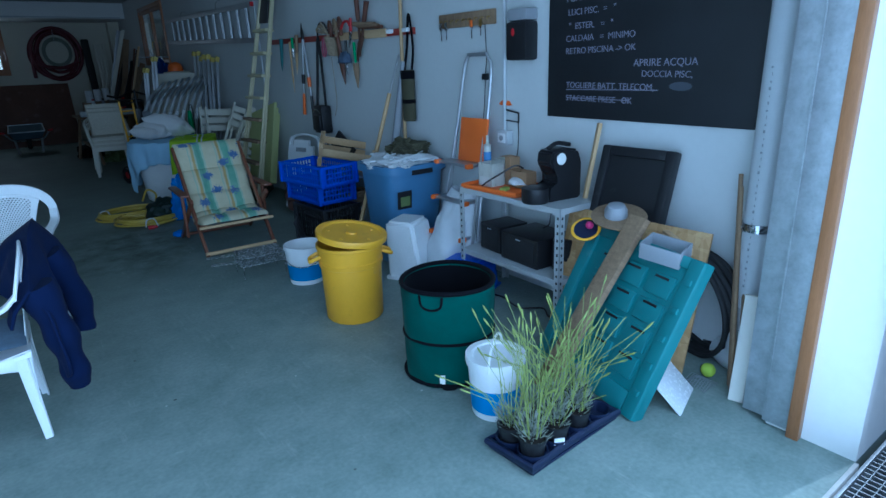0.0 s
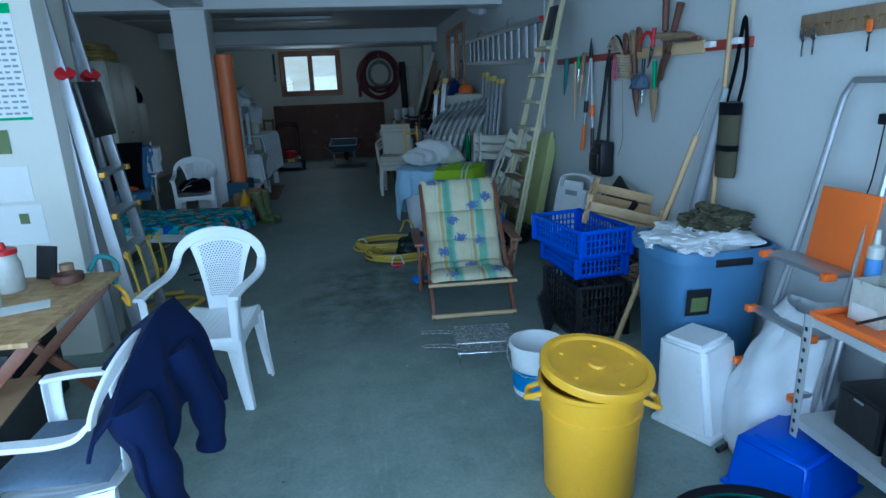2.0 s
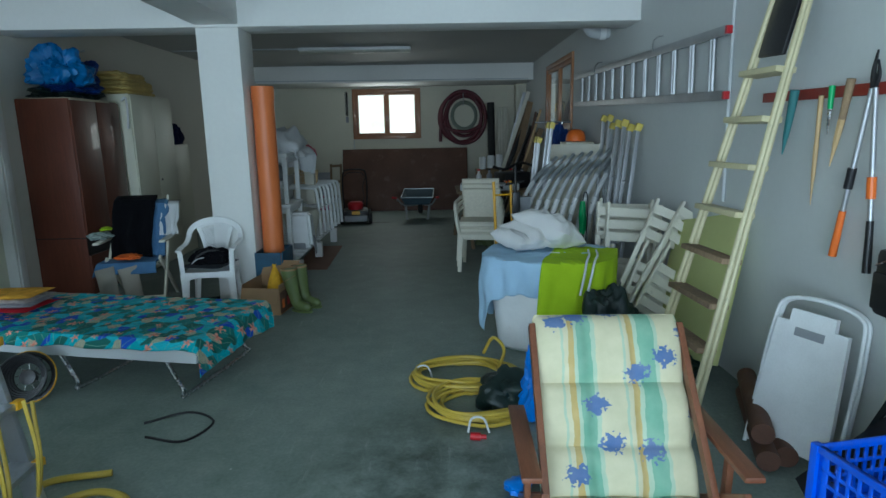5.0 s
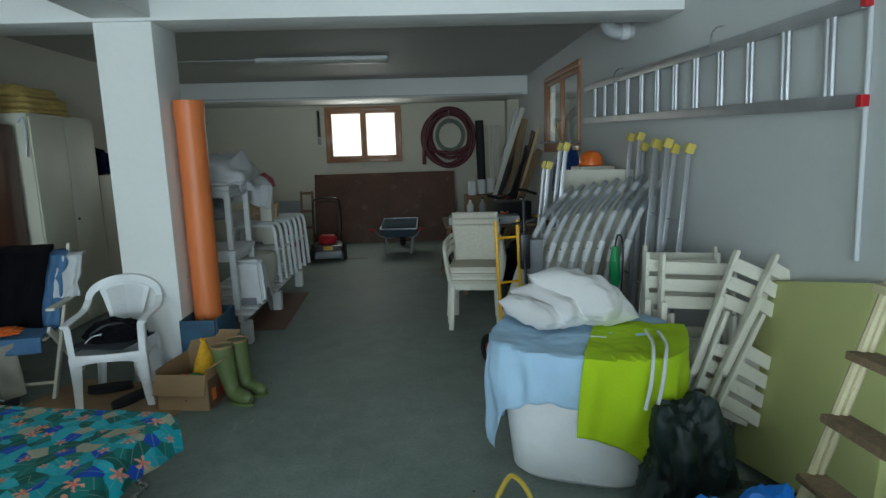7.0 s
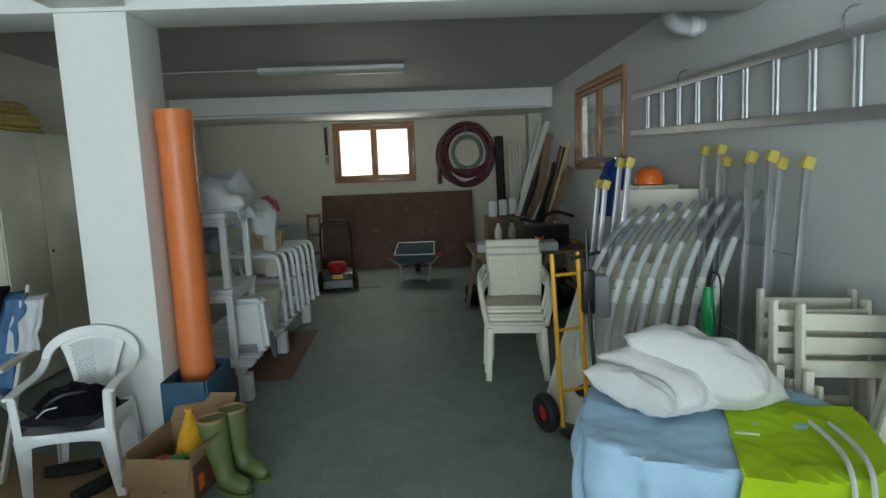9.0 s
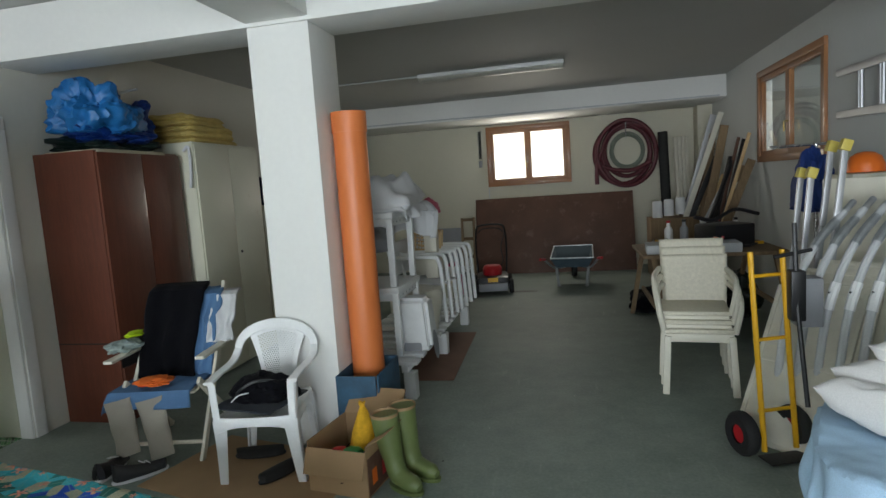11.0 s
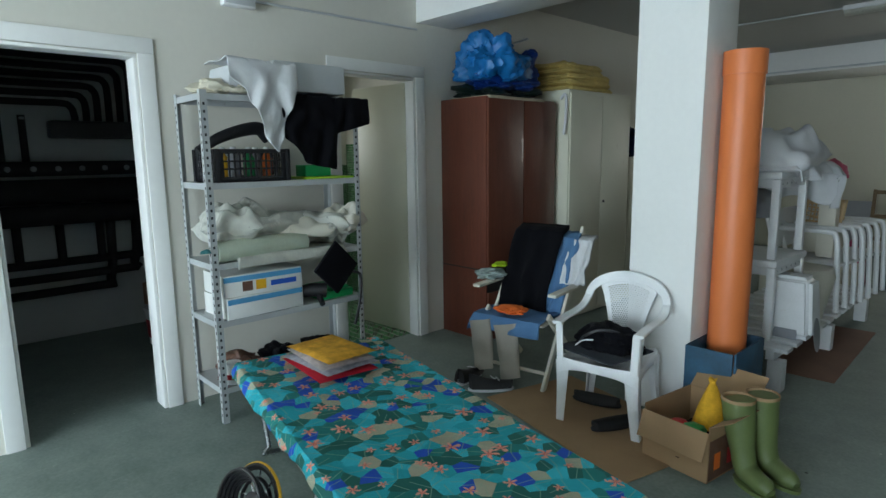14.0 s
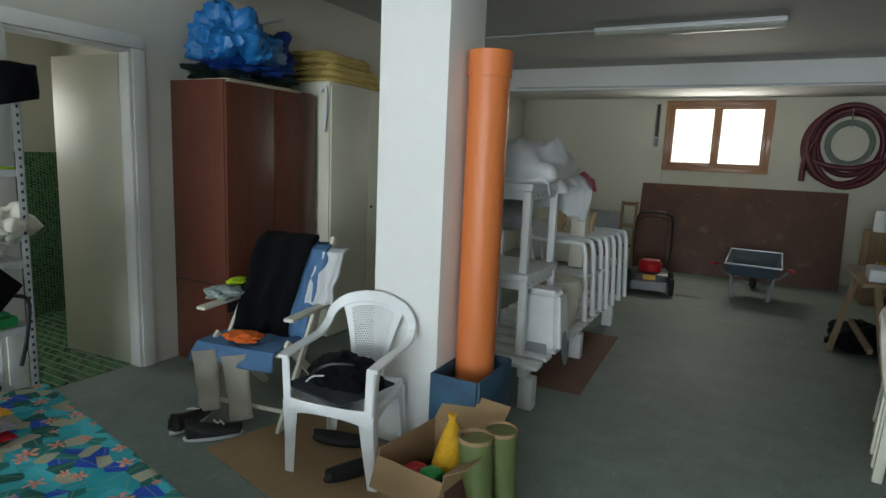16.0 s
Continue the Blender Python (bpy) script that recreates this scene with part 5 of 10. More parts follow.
def lavender(x, y, k, label):
    r = random.Random(90 + k)
    t = thing("lavender", label, "potted plant", pose(x, y, 0.014, 0, 0, r.uniform(0, 360)), "lavender pots")
    part("pot", lathe([(0, 0.0), (0.040, 0.0), (0.052, 0.085), (0.055, 0.086), (0.055, 0.098), (0.049, 0.098), (0.047, 0.07), (0, 0.07)], 24), M_BLACK, t)
    part("soil", lathe([(0.0475, 0.078), (0.02, 0.086), (0, 0.088)], 16, 0.003), M_SOIL, t)
    leaves = bmesh.new()
    for _ in range(190):
        a, rad, z = r.uniform(0, math.tau), r.uniform(0.0, 0.05), 0.085 + r.uniform(0, 0.085)
        p = Vector((rad * math.cos(a), rad * math.sin(a), z))
        d = Vector((math.cos(a) * r.uniform(0.2, 0.9), math.sin(a) * r.uniform(0.2, 0.9), r.uniform(0.4, 1.0))).normalized() * r.uniform(0.025, 0.05)
        s = d.cross(Vector((r.uniform(-1, 1), r.uniform(-1, 1), 0.3))).normalized() * 0.0024
        v = [leaves.verts.new(q) for q in (p - s * 0.5, p + d * 0.5 - s, p + d, p + d * 0.5 + s, p + s * 0.5)]
        leaves.faces.new(v)
    tagged(part("leaves", leaves, M_LEAF, t, "silvery grey-green foliage"), kind="stuff")
    stems, heads = bmesh.new(), bmesh.new()
    for _ in range(19):
        a, sp, hgt = r.uniform(0, math.tau), r.uniform(0.02, 0.24), r.uniform(0.16, 0.44)
        p0 = Vector((0.03 * math.cos(a), 0.03 * math.sin(a), 0.10))
        p1 = p0 + Vector((sp * 0.35 * math.cos(a), sp * 0.35 * math.sin(a), hgt * 0.6))
        p2 = p0 + Vector((sp * math.cos(a + 0.2), sp * math.sin(a + 0.2), hgt))
        add_tube(stems, [p0, p1, p2], 0.0014, 4)
        if r.random() < 0.55:
            d = (p2 - p1).normalized()
            add_tube(heads, [p2 - d * 0.005, p2 + d * 0.012, p2 + d * 0.03, p2 + d * 0.04], lambda s: (0.002, 0.0042, 0.0035, 0.001)[round(s * 3)], 5)
    tagged(part("stems", stems, M_STEM, t, "thin yellow-green stems"), kind="stuff")
    tagged(part("flower_heads", heads, M_STEM, t), kind="stuff")
    return t


for k, (i, j) in enumerate(((0, 0), (1, 0), (0, 1), (1, 1), (2, 1), (2, 0), (3, 1))):
    c, s = math.cos(radians(3)), math.sin(radians(3))
    px, py = -0.195 + 0.13 * i, -0.055 + 0.11 * j
    t = lavender(1.565 + px * c - py * s, 1.62 + px * s + py * c, k, "young lavender with long thin stems in a black pot")
    if k == 1:
        part("plant_label", box((-0.02, -0.056, 0.03), (0.02, -0.054, 0.06), 0, pose(0, 0, 0, 0, 0, -60)), M_PAPER, t, "white plant label")

# yellow tub with loose lid
tub = thing("storage_tub", "yellow plastic tub with handles and a loose tilted lid", "tub", pose(1.53, 3.20, 0.0))
part("side", lathe([(0, 0.0), (0.158, 0.0), (0.168, 0.012), (0.178, 0.33), (0.186, 0.335), (0.188, 0.36), (0.182, 0.365), (0.190, 0.44), (0.196, 0.445), (0.196, 0.462), (0.184, 0.462), (0.172, 0.33), (0.160, 0.02), (0, 0.015)], 48), M_YELP, tub)
for s in (1, -1):
    a = 2.75 if s > 0 else -0.35
    part("grip", tube(smooth_path([(0.18 * math.cos(a + d), 0.18 * math.sin(a + d), z) if abs(d) > 0.2 else (0.235 * math.cos(a + d), 0.235 * math.sin(a + d), z) for d, z in ((-0.26, 0.40), (-0.16, 0.375), (0, 0.365), (0.16, 0.375), (0.26, 0.40))], 5), 0.012, 8), M_YELP, tub)
lid = part("lid", moved(lathe([(0, 0.030), (0.03, 0.032), (0.034, 0.022), (0.10, 0.020), (0.17, 0.024), (0.18, 0.034), (0.204, 0.034), (0.208, 0.026), (0.206, 0.0), (0.202, 0.0), (0.200, 0.022), (0, 0.014)], 48), pose(0.012, -0.005, 0.490, 7, 5, 0)), M_YELP, tub, "loose yellow lid")
for k in range(5):
    a = k * math.tau / 5
    part("boss", moved(lathe([(0, 0.008), (0.008, 0.007), (0.010, 0)], 10), pose(0.012, -0.005, 0.490, 7, 5, 0) @ pose(0.135 * math.cos(a), 0.135 * math.sin(a), 0.021)), M_YELP, lid)

# white bin, blue box, sack
wbin = thing("waste_bin", "white plastic swing-top bin lying askew", "bin", pose(2.19, 3.52, 0.0, 0, 0, 28) @ Matrix.Scale(1.14, 4))
bm = bmesh.new()
add_box(bm, (-0.13, -0.12, 0.0), (0.13, 0.12, 0.36))
for v in bm.verts:
    if v.co.z > 0.2:
        v.co.x *= 0.86
        v.co.y = v.co.y * 0.80 + 0.04
bmesh.ops.bevel(bm, geom=bm.edges[:], offset=0.022, segments=3, affect="EDGES")
part("body", bm, M_WHITE, wbin)
part("base_rim", box((-0.138, -0.128, 0.0), (0.138, 0.128, 0.025), 0.01), M_WHITE, wbin)
part("foot_bar", tube(smooth_path([(-0.15, -0.16, 0.012), (0.0, -0.17, 0.015), (0.16, -0.15, 0.012)], 5), 0.011, 8), M_BLACK, wbin, "black foot bar")
bx = thing("storage_box", "bright blue plastic box upside down on the floor", "box", pose(2.27, 3.04, 0.0, 0, 0, 22))
bm = box((-0.19, -0.15, 0.0), (0.19, 0.15, 0.22))
for v in bm.verts:
    if v.co.z > 0.1:
        v.co.x *= 0.9
        v.co.y *= 0.88
bmesh.ops.bevel(bm, geom=bm.edges[:], offset=0.018, segments=3, affect="EDGES")
part("body", bm, M_BLUEP, bx)
part("lip", box((-0.20, -0.16, 0.0), (0.20, 0.16, 0.018), 0.006), M_BLUEP, bx)
part("raised_panel", box((-0.13, -0.09, 0.2), (0.13, 0.09, 0.226), 0.008), M_BLUEP, bx)
def sack(u, v):
    a = u * math.tau
    z = 0.62 * v
    k = 1 - 0.45 * v + 0.12 * math.sin(math.pi * v)
    x, y = 0.17 * k * math.cos(a), 0.20 * k * math.sin(a)
    n = 0.035 * wob(math.cos(a) * 1.5, math.sin(a) * 1.5, z * 3, 2) + 0.014 * wob(math.cos(a) * 3, math.sin(a) * 3, z * 6, 2)
    return (x * (1 + n * 6) + 0.16 * v, y * (1 + n * 6) - 0.02 * v, max(0.004, z + 0.04 * wob(u * 4, v * 3, 2)))
single("woven_sack", sheet(48, 26, sack), M_SACK, "crumpled white woven sack standing half empty", "sack", m=pose(2.34, 3.32, 0.0), solid=0.003)

# folded step stool
stool = thing("step_stool", "folded aluminium step stool with orange plate leaning on the wall", "step stool", pose(0, 0, 0))
for dx in (0.0, -0.05):
    pts = [(2.40 + dx, 3.50, 0.0), (2.60 + dx * 0.5, 3.43, 1.34), (2.61 + dx * 0.5, 3.42, 1.42), (2.61 + dx * 0.5, 3.38, 1.475), (2.61 + dx * 0.5, 3.20, 1.475), (2.61 + dx * 0.5, 3.16, 1.42), (2.60 + dx * 0.5, 3.15, 1.34), (2.40 + dx, 3.12, 0.0)]
    if dx == 0:
        part("frame", tube(pts, 0.013, 8), M_ALU, stool)
    else:
        part("leg", tube([pts[0], (2.54, 3.44, 1.0)], 0.011, 8), M_ALU, stool)
        part("leg", tube([pts[-1], (2.54, 3.15, 1.0)], 0.011, 8), M_ALU, stool)
part("step", box((-0.012, -0.135, -0.15), (0.004, 0.135, 0.15), 0.006, pose(2.53, 3.25, 0.93, 0, 8, 0)), M_ORANGE, stool, "orange plastic plate")
for z, x in ((0.78, 2.47), (0.54, 2.43), (0.30, 2.40)):
    part("tread", box((x - 0.08, 3.14, z), (x + 0.04, 3.47, z + 0.02), 0.004), M_ALU, stool)
    for y in (3.14, 3.47):
        part("tread_clip", box((x - 0.10, y - 0.014, z - 0.004), (x - 0.05, y + 0.014, z + 0.024), 0.003), M_ORANGE, stool, "orange clip")
can = thing("sealant_tube", "white sealant tube with blue print standing on the table", "tube", pose(2.44, 3.01, TT))
part("body", lathe([(0, 0), (0.022, 0), (0.024, 0.004), (0.024, 0.24), (0.010, 0.25), (0.008, 0.30), (0, 0.30)], 20), M_CLEAR, can)
part("print", lathe([(0.0245, 0.03), (0.0245, 0.20), (0.024, 0.20)], 20), plastic("blue_print", (0.12, 0.26, 0.55)), can)
single("filler_patch", lump(0.012, 0.05, 0.03, 6.0, 3, 0.5, 2.2), M_ORANGEC, "smear of orange filler on the wall by the conduit", "filler", m=pose(RW - 0.004, 3.10, 1.16))

# blue-grey dustbin with clothes and poles
db = thing("dustbin", "blue-grey plastic dustbin filled with old cloths", "bin", pose(2.385, 3.925, 0.0))
bm = bmesh.new()
rings = []
for hx, hy, z in ((0.195, 0.19, 0.0), (0.205, 0.20, 0.02), (0.252, 0.245, 0.685), (0.280, 0.272, 0.69), (0.280, 0.272, 0.745), (0.262, 0.254, 0.75), (0.235, 0.225, 0.56)):
    ring = []
    for k in range(40):
        a = k * math.tau / 40
        c, s = math.cos(a), math.sin(a)
        ring.append(bm.verts.new((hx * math.copysign(abs(c) ** 0.45, c), hy * math.copysign(abs(s) ** 0.45, s), z)))
    rings.append(ring)
for a, b in zip(rings, rings[1:]):
    for k in range(40):
        bm.faces.new((a[k], a[(k + 1) % 40], b[(k + 1) % 40], b[k]))
bm.faces.new(rings[0][::-1]), bm.faces.new(rings[-1])
part("body", bm, M_BINBLUE, db)
# black strip on the rim, painting the shade of a hollow grip
part("grip_shade_strip", box((-0.09, -0.276, 0.68), (0.09, -0.269, 0.715), 0.004), M_BLACK, db)
part("sticker", box((-0.06, -0.001, 0.0), (0.06, 0.001, 0.13), 0, pose(-0.14, -0.2335, 0.44, 4, 0, 0)), M_BLACK, db, "dark printed sticker")
part("sticker_picture", box((-0.035, -0.002, 0.0), (0.045, 0.0, 0.07), 0, pose(-0.14, -0.2365, 0.46, 4, 0, 0)), M_BOOT, db)
single("white_cloth", lump(0.225, 0.19, 0.055, 2.6, 5, 0.55, 1.8, 0.20, 0.35), M_SHEET, "crumpled white cloth heaped in the dustbin", "cloth", m=pose(2.355, 3.89, 0.755, 3, -3, 10), angle=60)
single("khaki_jacket", lump(0.15, 0.12, 0.075, 3.3, 5, 0.5, 2.0, 0.18, 0.3), M_KHAKI, "khaki cap and jacket heaped on the dustbin", "clothes", m=pose(2.44, 3.93, 0.815))
def pole(label, a, b, r, material=None, r1=None):
    return single("pole", rod(a, b, r, r1, 10), material or M_POLE, label, "pole")
pole("pale wooden broom handle standing by the wall", (2.60, 4.20, 0.0), (2.635, 4.20, 2.12), 0.014)
pole("pale wooden handle leaning across the crates", (2.19, 4.40, 0.0), (2.485, 4.19, 1.22), 0.016)
single("pole", rod((2.485, 4.19, 1.22), (2.60, 4.21, 1.50), 0.007, 0.006, 8), M_ALU, "thin metal rod above the wooden handle", "rod")
single("folded_parasol", tube([(2.50, 4.36, 0.02), (2.55, 4.28, 0.7), (2.62, 4.18, 1.45)], lambda s: 0.02 + 0.02 * math.sin(math.pi * min(1, s * 1.05)), 10), M_GREY, "rolled grey parasol leaning on the wall", "parasol")
hb = thing("bottle_holster", "dark net bottle holster hanging by a strap", "holster", pose(RW - 0.06, 4.13, 0.10))
part("pouch", lathe([(0, 0.90), (0.055, 0.905), (0.06, 0.93), (0.062, 1.28), (0.056, 1.285), (0.05, 1.20)], 20, 0, 0.7, 1.1), M_KHAKI, hb)
part("band", lathe([(0.0635, 1.04), (0.0635, 1.07), (0.0625, 1.07)], 20, 0, 0.7, 1.1), M_BLACKF, hb)
part("band", lathe([(0.0645, 1.22), (0.0645, 1.28), (0.0625, 1.28)], 20, 0, 0.7, 1.1), M_BLACKF, hb)
part("strap", tube(smooth_path([(0, 0.05, 1.25), (0.02, 0.02, 1.45), (0.02, -0.02, 1.68), (0.02, -0.06, 1.45), (0, -0.05, 1.25)], 6), 0.010, 6), M_BLACKF, hb)

# tool rail
rail = thing("tool_rail", "red and pale wooden tool rail with clips", "tool rail", pose(RW, 0, 0))
part("batten", beam((-0.012, 4.08, 1.665), (-0.012, 6.86, 1.70), 0.022, 0.05, 0.003), M_REDP, rail)
part("batten", beam((-0.032, 4.45, 1.670), (-0.032, 5.27, 1.678), 0.018, 0.065, 0.003), M_PINE, rail, "pale pine batten")
for y in (4.15, 4.38):
    part("clip", box((-0.06, y - 0.03, 1.66), (-0.024, y + 0.03, 1.69), 0.004), M_WHITE, rail, "white spring clip")
def hand_tool(name, label, y, z, parts_):
    t = thing(name, label, "tool", pose(RW - 0.05, y, z), "hanging tools")
    for n, bm, mm in parts_:
        part(n, bm, mm, t)
    return t
def loppers(y, z):
    hand_tool("loppers", "long aluminium loppers with orange and black grips", y, z, (
        ("blade", tube(smooth_path([(0, 0, 0), (0, 0.012, 0.07), (0, 0.0, 0.15)], 5), lambda s: 0.016 - 0.012 * s, 6), M_RUBBER), ("jaw", tube(smooth_path([(0, 0.0, 0.0), (0, -0.02, 0.05), (0, -0.008, 0.11)], 5), lambda s: 0.014 - 0.01 * s, 6), M_BLACK),
        ("arm", rod((0, 0.01, 0.0), (0.0, 0.10, -0.52), 0.011), M_ALU), ("arm", rod((0, -0.01, 0.0), (0.0, -0.07, -0.54), 0.011), M_ALU),
        ("grip", rod((0, 0.10, -0.52), (0, 0.135, -0.73), 0.014, 0.017), M_ORANGE), ("grip", rod((0, -0.07, -0.54), (0, -0.085, -0.76), 0.014, 0.017), M_BLACK),
        ("collar", rod((0, 0.07, -0.33), (0, 0.085, -0.42), 0.018), M_BLACK), ("collar", rod((0, -0.05, -0.36), (0, -0.058, -0.45), 0.018), M_ORANGE)))
loppers(5.98, 1.69)
cb = thing("camera_bag", "black shoulder bag hanging by its long strap", "bag", pose(RW - 0.07, 5.66, 0))
part("body", box((-0.055, -0.10, 0.80), (0.06, 0.10, 1.07), 0.03), M_BLACK, cb)
part("pocket", box((-0.075, -0.08, 0.83), (-0.05, 0.08, 0.98), 0.012), M_BLACK, cb)
part("zip", tube(smooth_path([(-0.06, -0.085, 1.0), (-0.064, 0, 1.035), (-0.06, 0.085, 1.0)], 5), 0.003, 6), M_STEEL, cb)
part("strap", tube(smooth_path([(0, 0.10, 1.0), (0.02, 0.06, 1.35), (0.03, 0.0, 1.69), (0.03, -0.03, 1.35), (0, -0.10, 1.0)], 6), 0.013, 6), M_RUBBER, cb)
def simple_tool(name, label, y, z0, l, grip_r, blade, mm_grip, mm_blade, tilt=0.0):
    hand_tool(name, label, y, z0, (("grip", rod((0, 0, 0.02), (0, tilt * 0.4, -l * 0.42), grip_r, grip_r * 0.8), mm_grip), ("blade", tube([(0, tilt * 0.4, -l * 0.42), (0, tilt * 0.7, -l * 0.7), (0, tilt, -l)], (lambda s: blade * (1.0 - 0.85 * s * s)), 6), mm_blade)))
simple_tool("hand_saw", "green-handled pruning saw hanging on the rail", 6.52, 1.70, 0.30, 0.022, 0.018, M_TEAL, M_TEAL, 0.06)
simple_tool("mallet", "wooden handle hanging on the rail", 6.31, 1.66, 0.49, 0.012, 0.012, M_POLE, M_POLE)
simple_tool("pruning_shears", "small green secateurs on the rail", 6.24, 1.70, 0.20, 0.014, 0.010, M_GREEN, M_STEEL)
simple_tool("billhook", "wooden-handled billhook on the rail", 6.12, 1.72, 0.36, 0.018, 0.016, M_OLDW, M_POLE, 0.08)
M_RUST, M_TOOLW = mat("rusty_iron", (0.10, 0.05, 0.03), 0.8, 0.3, 0.4), wood("dark_tool_handle", (0.07, 0.025, 0.014), (0.17, 0.07, 0.035), 2, 9, 0.5, 0.1)
single("sickle", tube(smooth_path([(RW - 0.05, 5.62, 1.56), (RW - 0.05, 5.64, 1.70), (RW - 0.05, 5.60, 1.80), (RW - 0.05, 5.50, 1.81), (RW - 0.05, 5.40, 1.72)], 6), lambda q: 0.010 - 0.004 * q, 6), M_RUBBER, "curved black sickle hooked over the rail", "tool")
rope = thing("rope_hank", "hank of tan rope with loose ends hanging on the rail", "rope", pose(RW - 0.08, 5.33, 1.60))
for k in range(9):
    part("turn", tube([(0.045 * math.cos(a), 0.042 * math.sin(a) - 0.006 * k, 0.075 - 0.018 * k + 0.006 * math.sin(a)) for a in (q * math.tau / 14 for q in range(14))], 0.009, 6, True), M_ROPE, rope)
for k in range(4):
    part("loop", tube(smooth_path([(0, 0.0, 0.06), (-0.01, 0.05 + 0.02 * k, 0.13 + 0.02 * k), (0.0, 0.16 + 0.035 * k, 0.21 - 0.02 * k), (0.01, 0.10 + 0.02 * k, 0.12)], 6), 0.008, 6), M_ROPE, rope)
part("loose_end", tube(smooth_path([(0, 0.0, -0.09), (0.02, 0.02, -0.3), (0.02, 0.01, -0.5), (0.02, 0.07, -0.62)], 6), 0.003, 5), M_ROPE, rope)
single("cord_loop", joined(*[tube([(0.01 * math.sin(k * 2), 0.012 * math.cos(k * 2) + 0.026 * math.sin(a), 0.085 * math.cos(a)) for a in (q * math.tau / 14 for q in range(14))], 0.006, 5, True) for k in range(4)]), plastic("pink_cord", (0.45, 0.12, 0.18), 0.7), "small loop of pink cord on the rail", "cord", m=pose(RW - 0.06, 5.50, 1.60, 12, 0, 0))
single("cap", lump(0.05, 0.085, 0.085, 5.1, 4, 0.3, 1.6, 0.08), fabric("blue_grey_cap", (0.10, 0.13, 0.19)), "blue-grey cap hanging on the rail", "cap", m=pose(RW - 0.09, 5.06, 1.46))
simple_tool("scabbard", "dark brown leather knife scabbard hanging on the rail", 5.24, 1.70, 0.43, 0.020, 0.030, M_TOOLW, M_TOOLW, -0.08)
simple_tool("chisel", "small chisel with dark handle on the rail", 5.10, 1.62, 0.28, 0.012, 0.010, M_BLACK, M_STEEL)
simple_tool("hand_trowel", "green-handled hand trowel with earth on its blade", 4.95, 1.60, 0.36, 0.014, 0.030, M_GREEN, M_OLDW, -0.02)
for k, (y, z) in enumerate(((5.34, 1.76), (5.24, 1.77), (5.15, 1.78))):
    single("billhook", tube(smooth_path([(RW - 0.06, y, z - 0.09), (RW - 0.07, y - 0.03, z), (RW - 0.07, y, z + 0.05), (RW - 0.06, y + 0.035, z + 0.01), (RW - 0.06, y + 0.03, z - 0.05)], 6), lambda q: 0.017 - 0.006 * q, 8), M_TOOLW if k != 1 else M_OLDW, "curved wooden tool handle hooked over the rail", "tool", "hanging tools")
sec = thing("secateurs", "red-handled secateurs hooked over the rail", "secateurs", pose(RW - 0.07, 5.02, 1.74))
part("grip", tube(smooth_path([(0, 0.10, 0.0), (0, 0.05, 0.045), (0, -0.02, 0.05), (0, -0.07, 0.0)], 6), 0.011, 8), M_RED, sec)
part("grip", rod((0, -0.07, -0.03), (0, -0.08, 0.075), 0.014, 0.012), M_RED, sec)
part("blade", tube([(0, -0.07, -0.03), (0, -0.05, -0.10), (0, -0.02, -0.16)], lambda q: 0.016 - 0.012 * q, 6), M_STEEL, sec)
for y0, z0, y1, z1, lab in ((4.82, 1.62, 4.84, 2.02, "long dark wooden shear handle standing above the rail"), (4.78, 1.66, 4.67, 1.92, "slanting dark wooden shear handle above the rail")):
    sh_ = thing("shears", lab, "tool", pose(0, 0, 0), "hanging tools")
    a, b = Vector((RW - 0.06, y0, z0)), Vector((RW - 0.06, y1, z1))
    part("shank", rod(a, a.lerp(b, 0.45), 0.011), M_RUST, sh_)
    part("grip", tube([a.lerp(b, 0.42), a.lerp(b, 0.7), a.lerp(b, 0.95), b], lambda q: 0.018 + 0.006 * q, 10), M_TOOLW, sh_)
    part("blade", tube([a, a + Vector((0, 0.05, -0.10)), a + Vector((0, 0.06, -0.16))], lambda q: 0.022 - 0.014 * q, 6), M_RUST, sh_)
for k in range(3):
    single("wooden_dowel", rod((RW - 0.06 - 0.02 * k, 4.80 + 0.02 * k, 1.735 + 0.012 * k), (RW - 0.06, 4.46 + 0.05 * k, 1.715 + 0.015 * k), 0.018, 0.014), M_OLDW if k else M_TOOLW, "short worn wooden dowel lying along the rail", "dowel", "hanging tools")

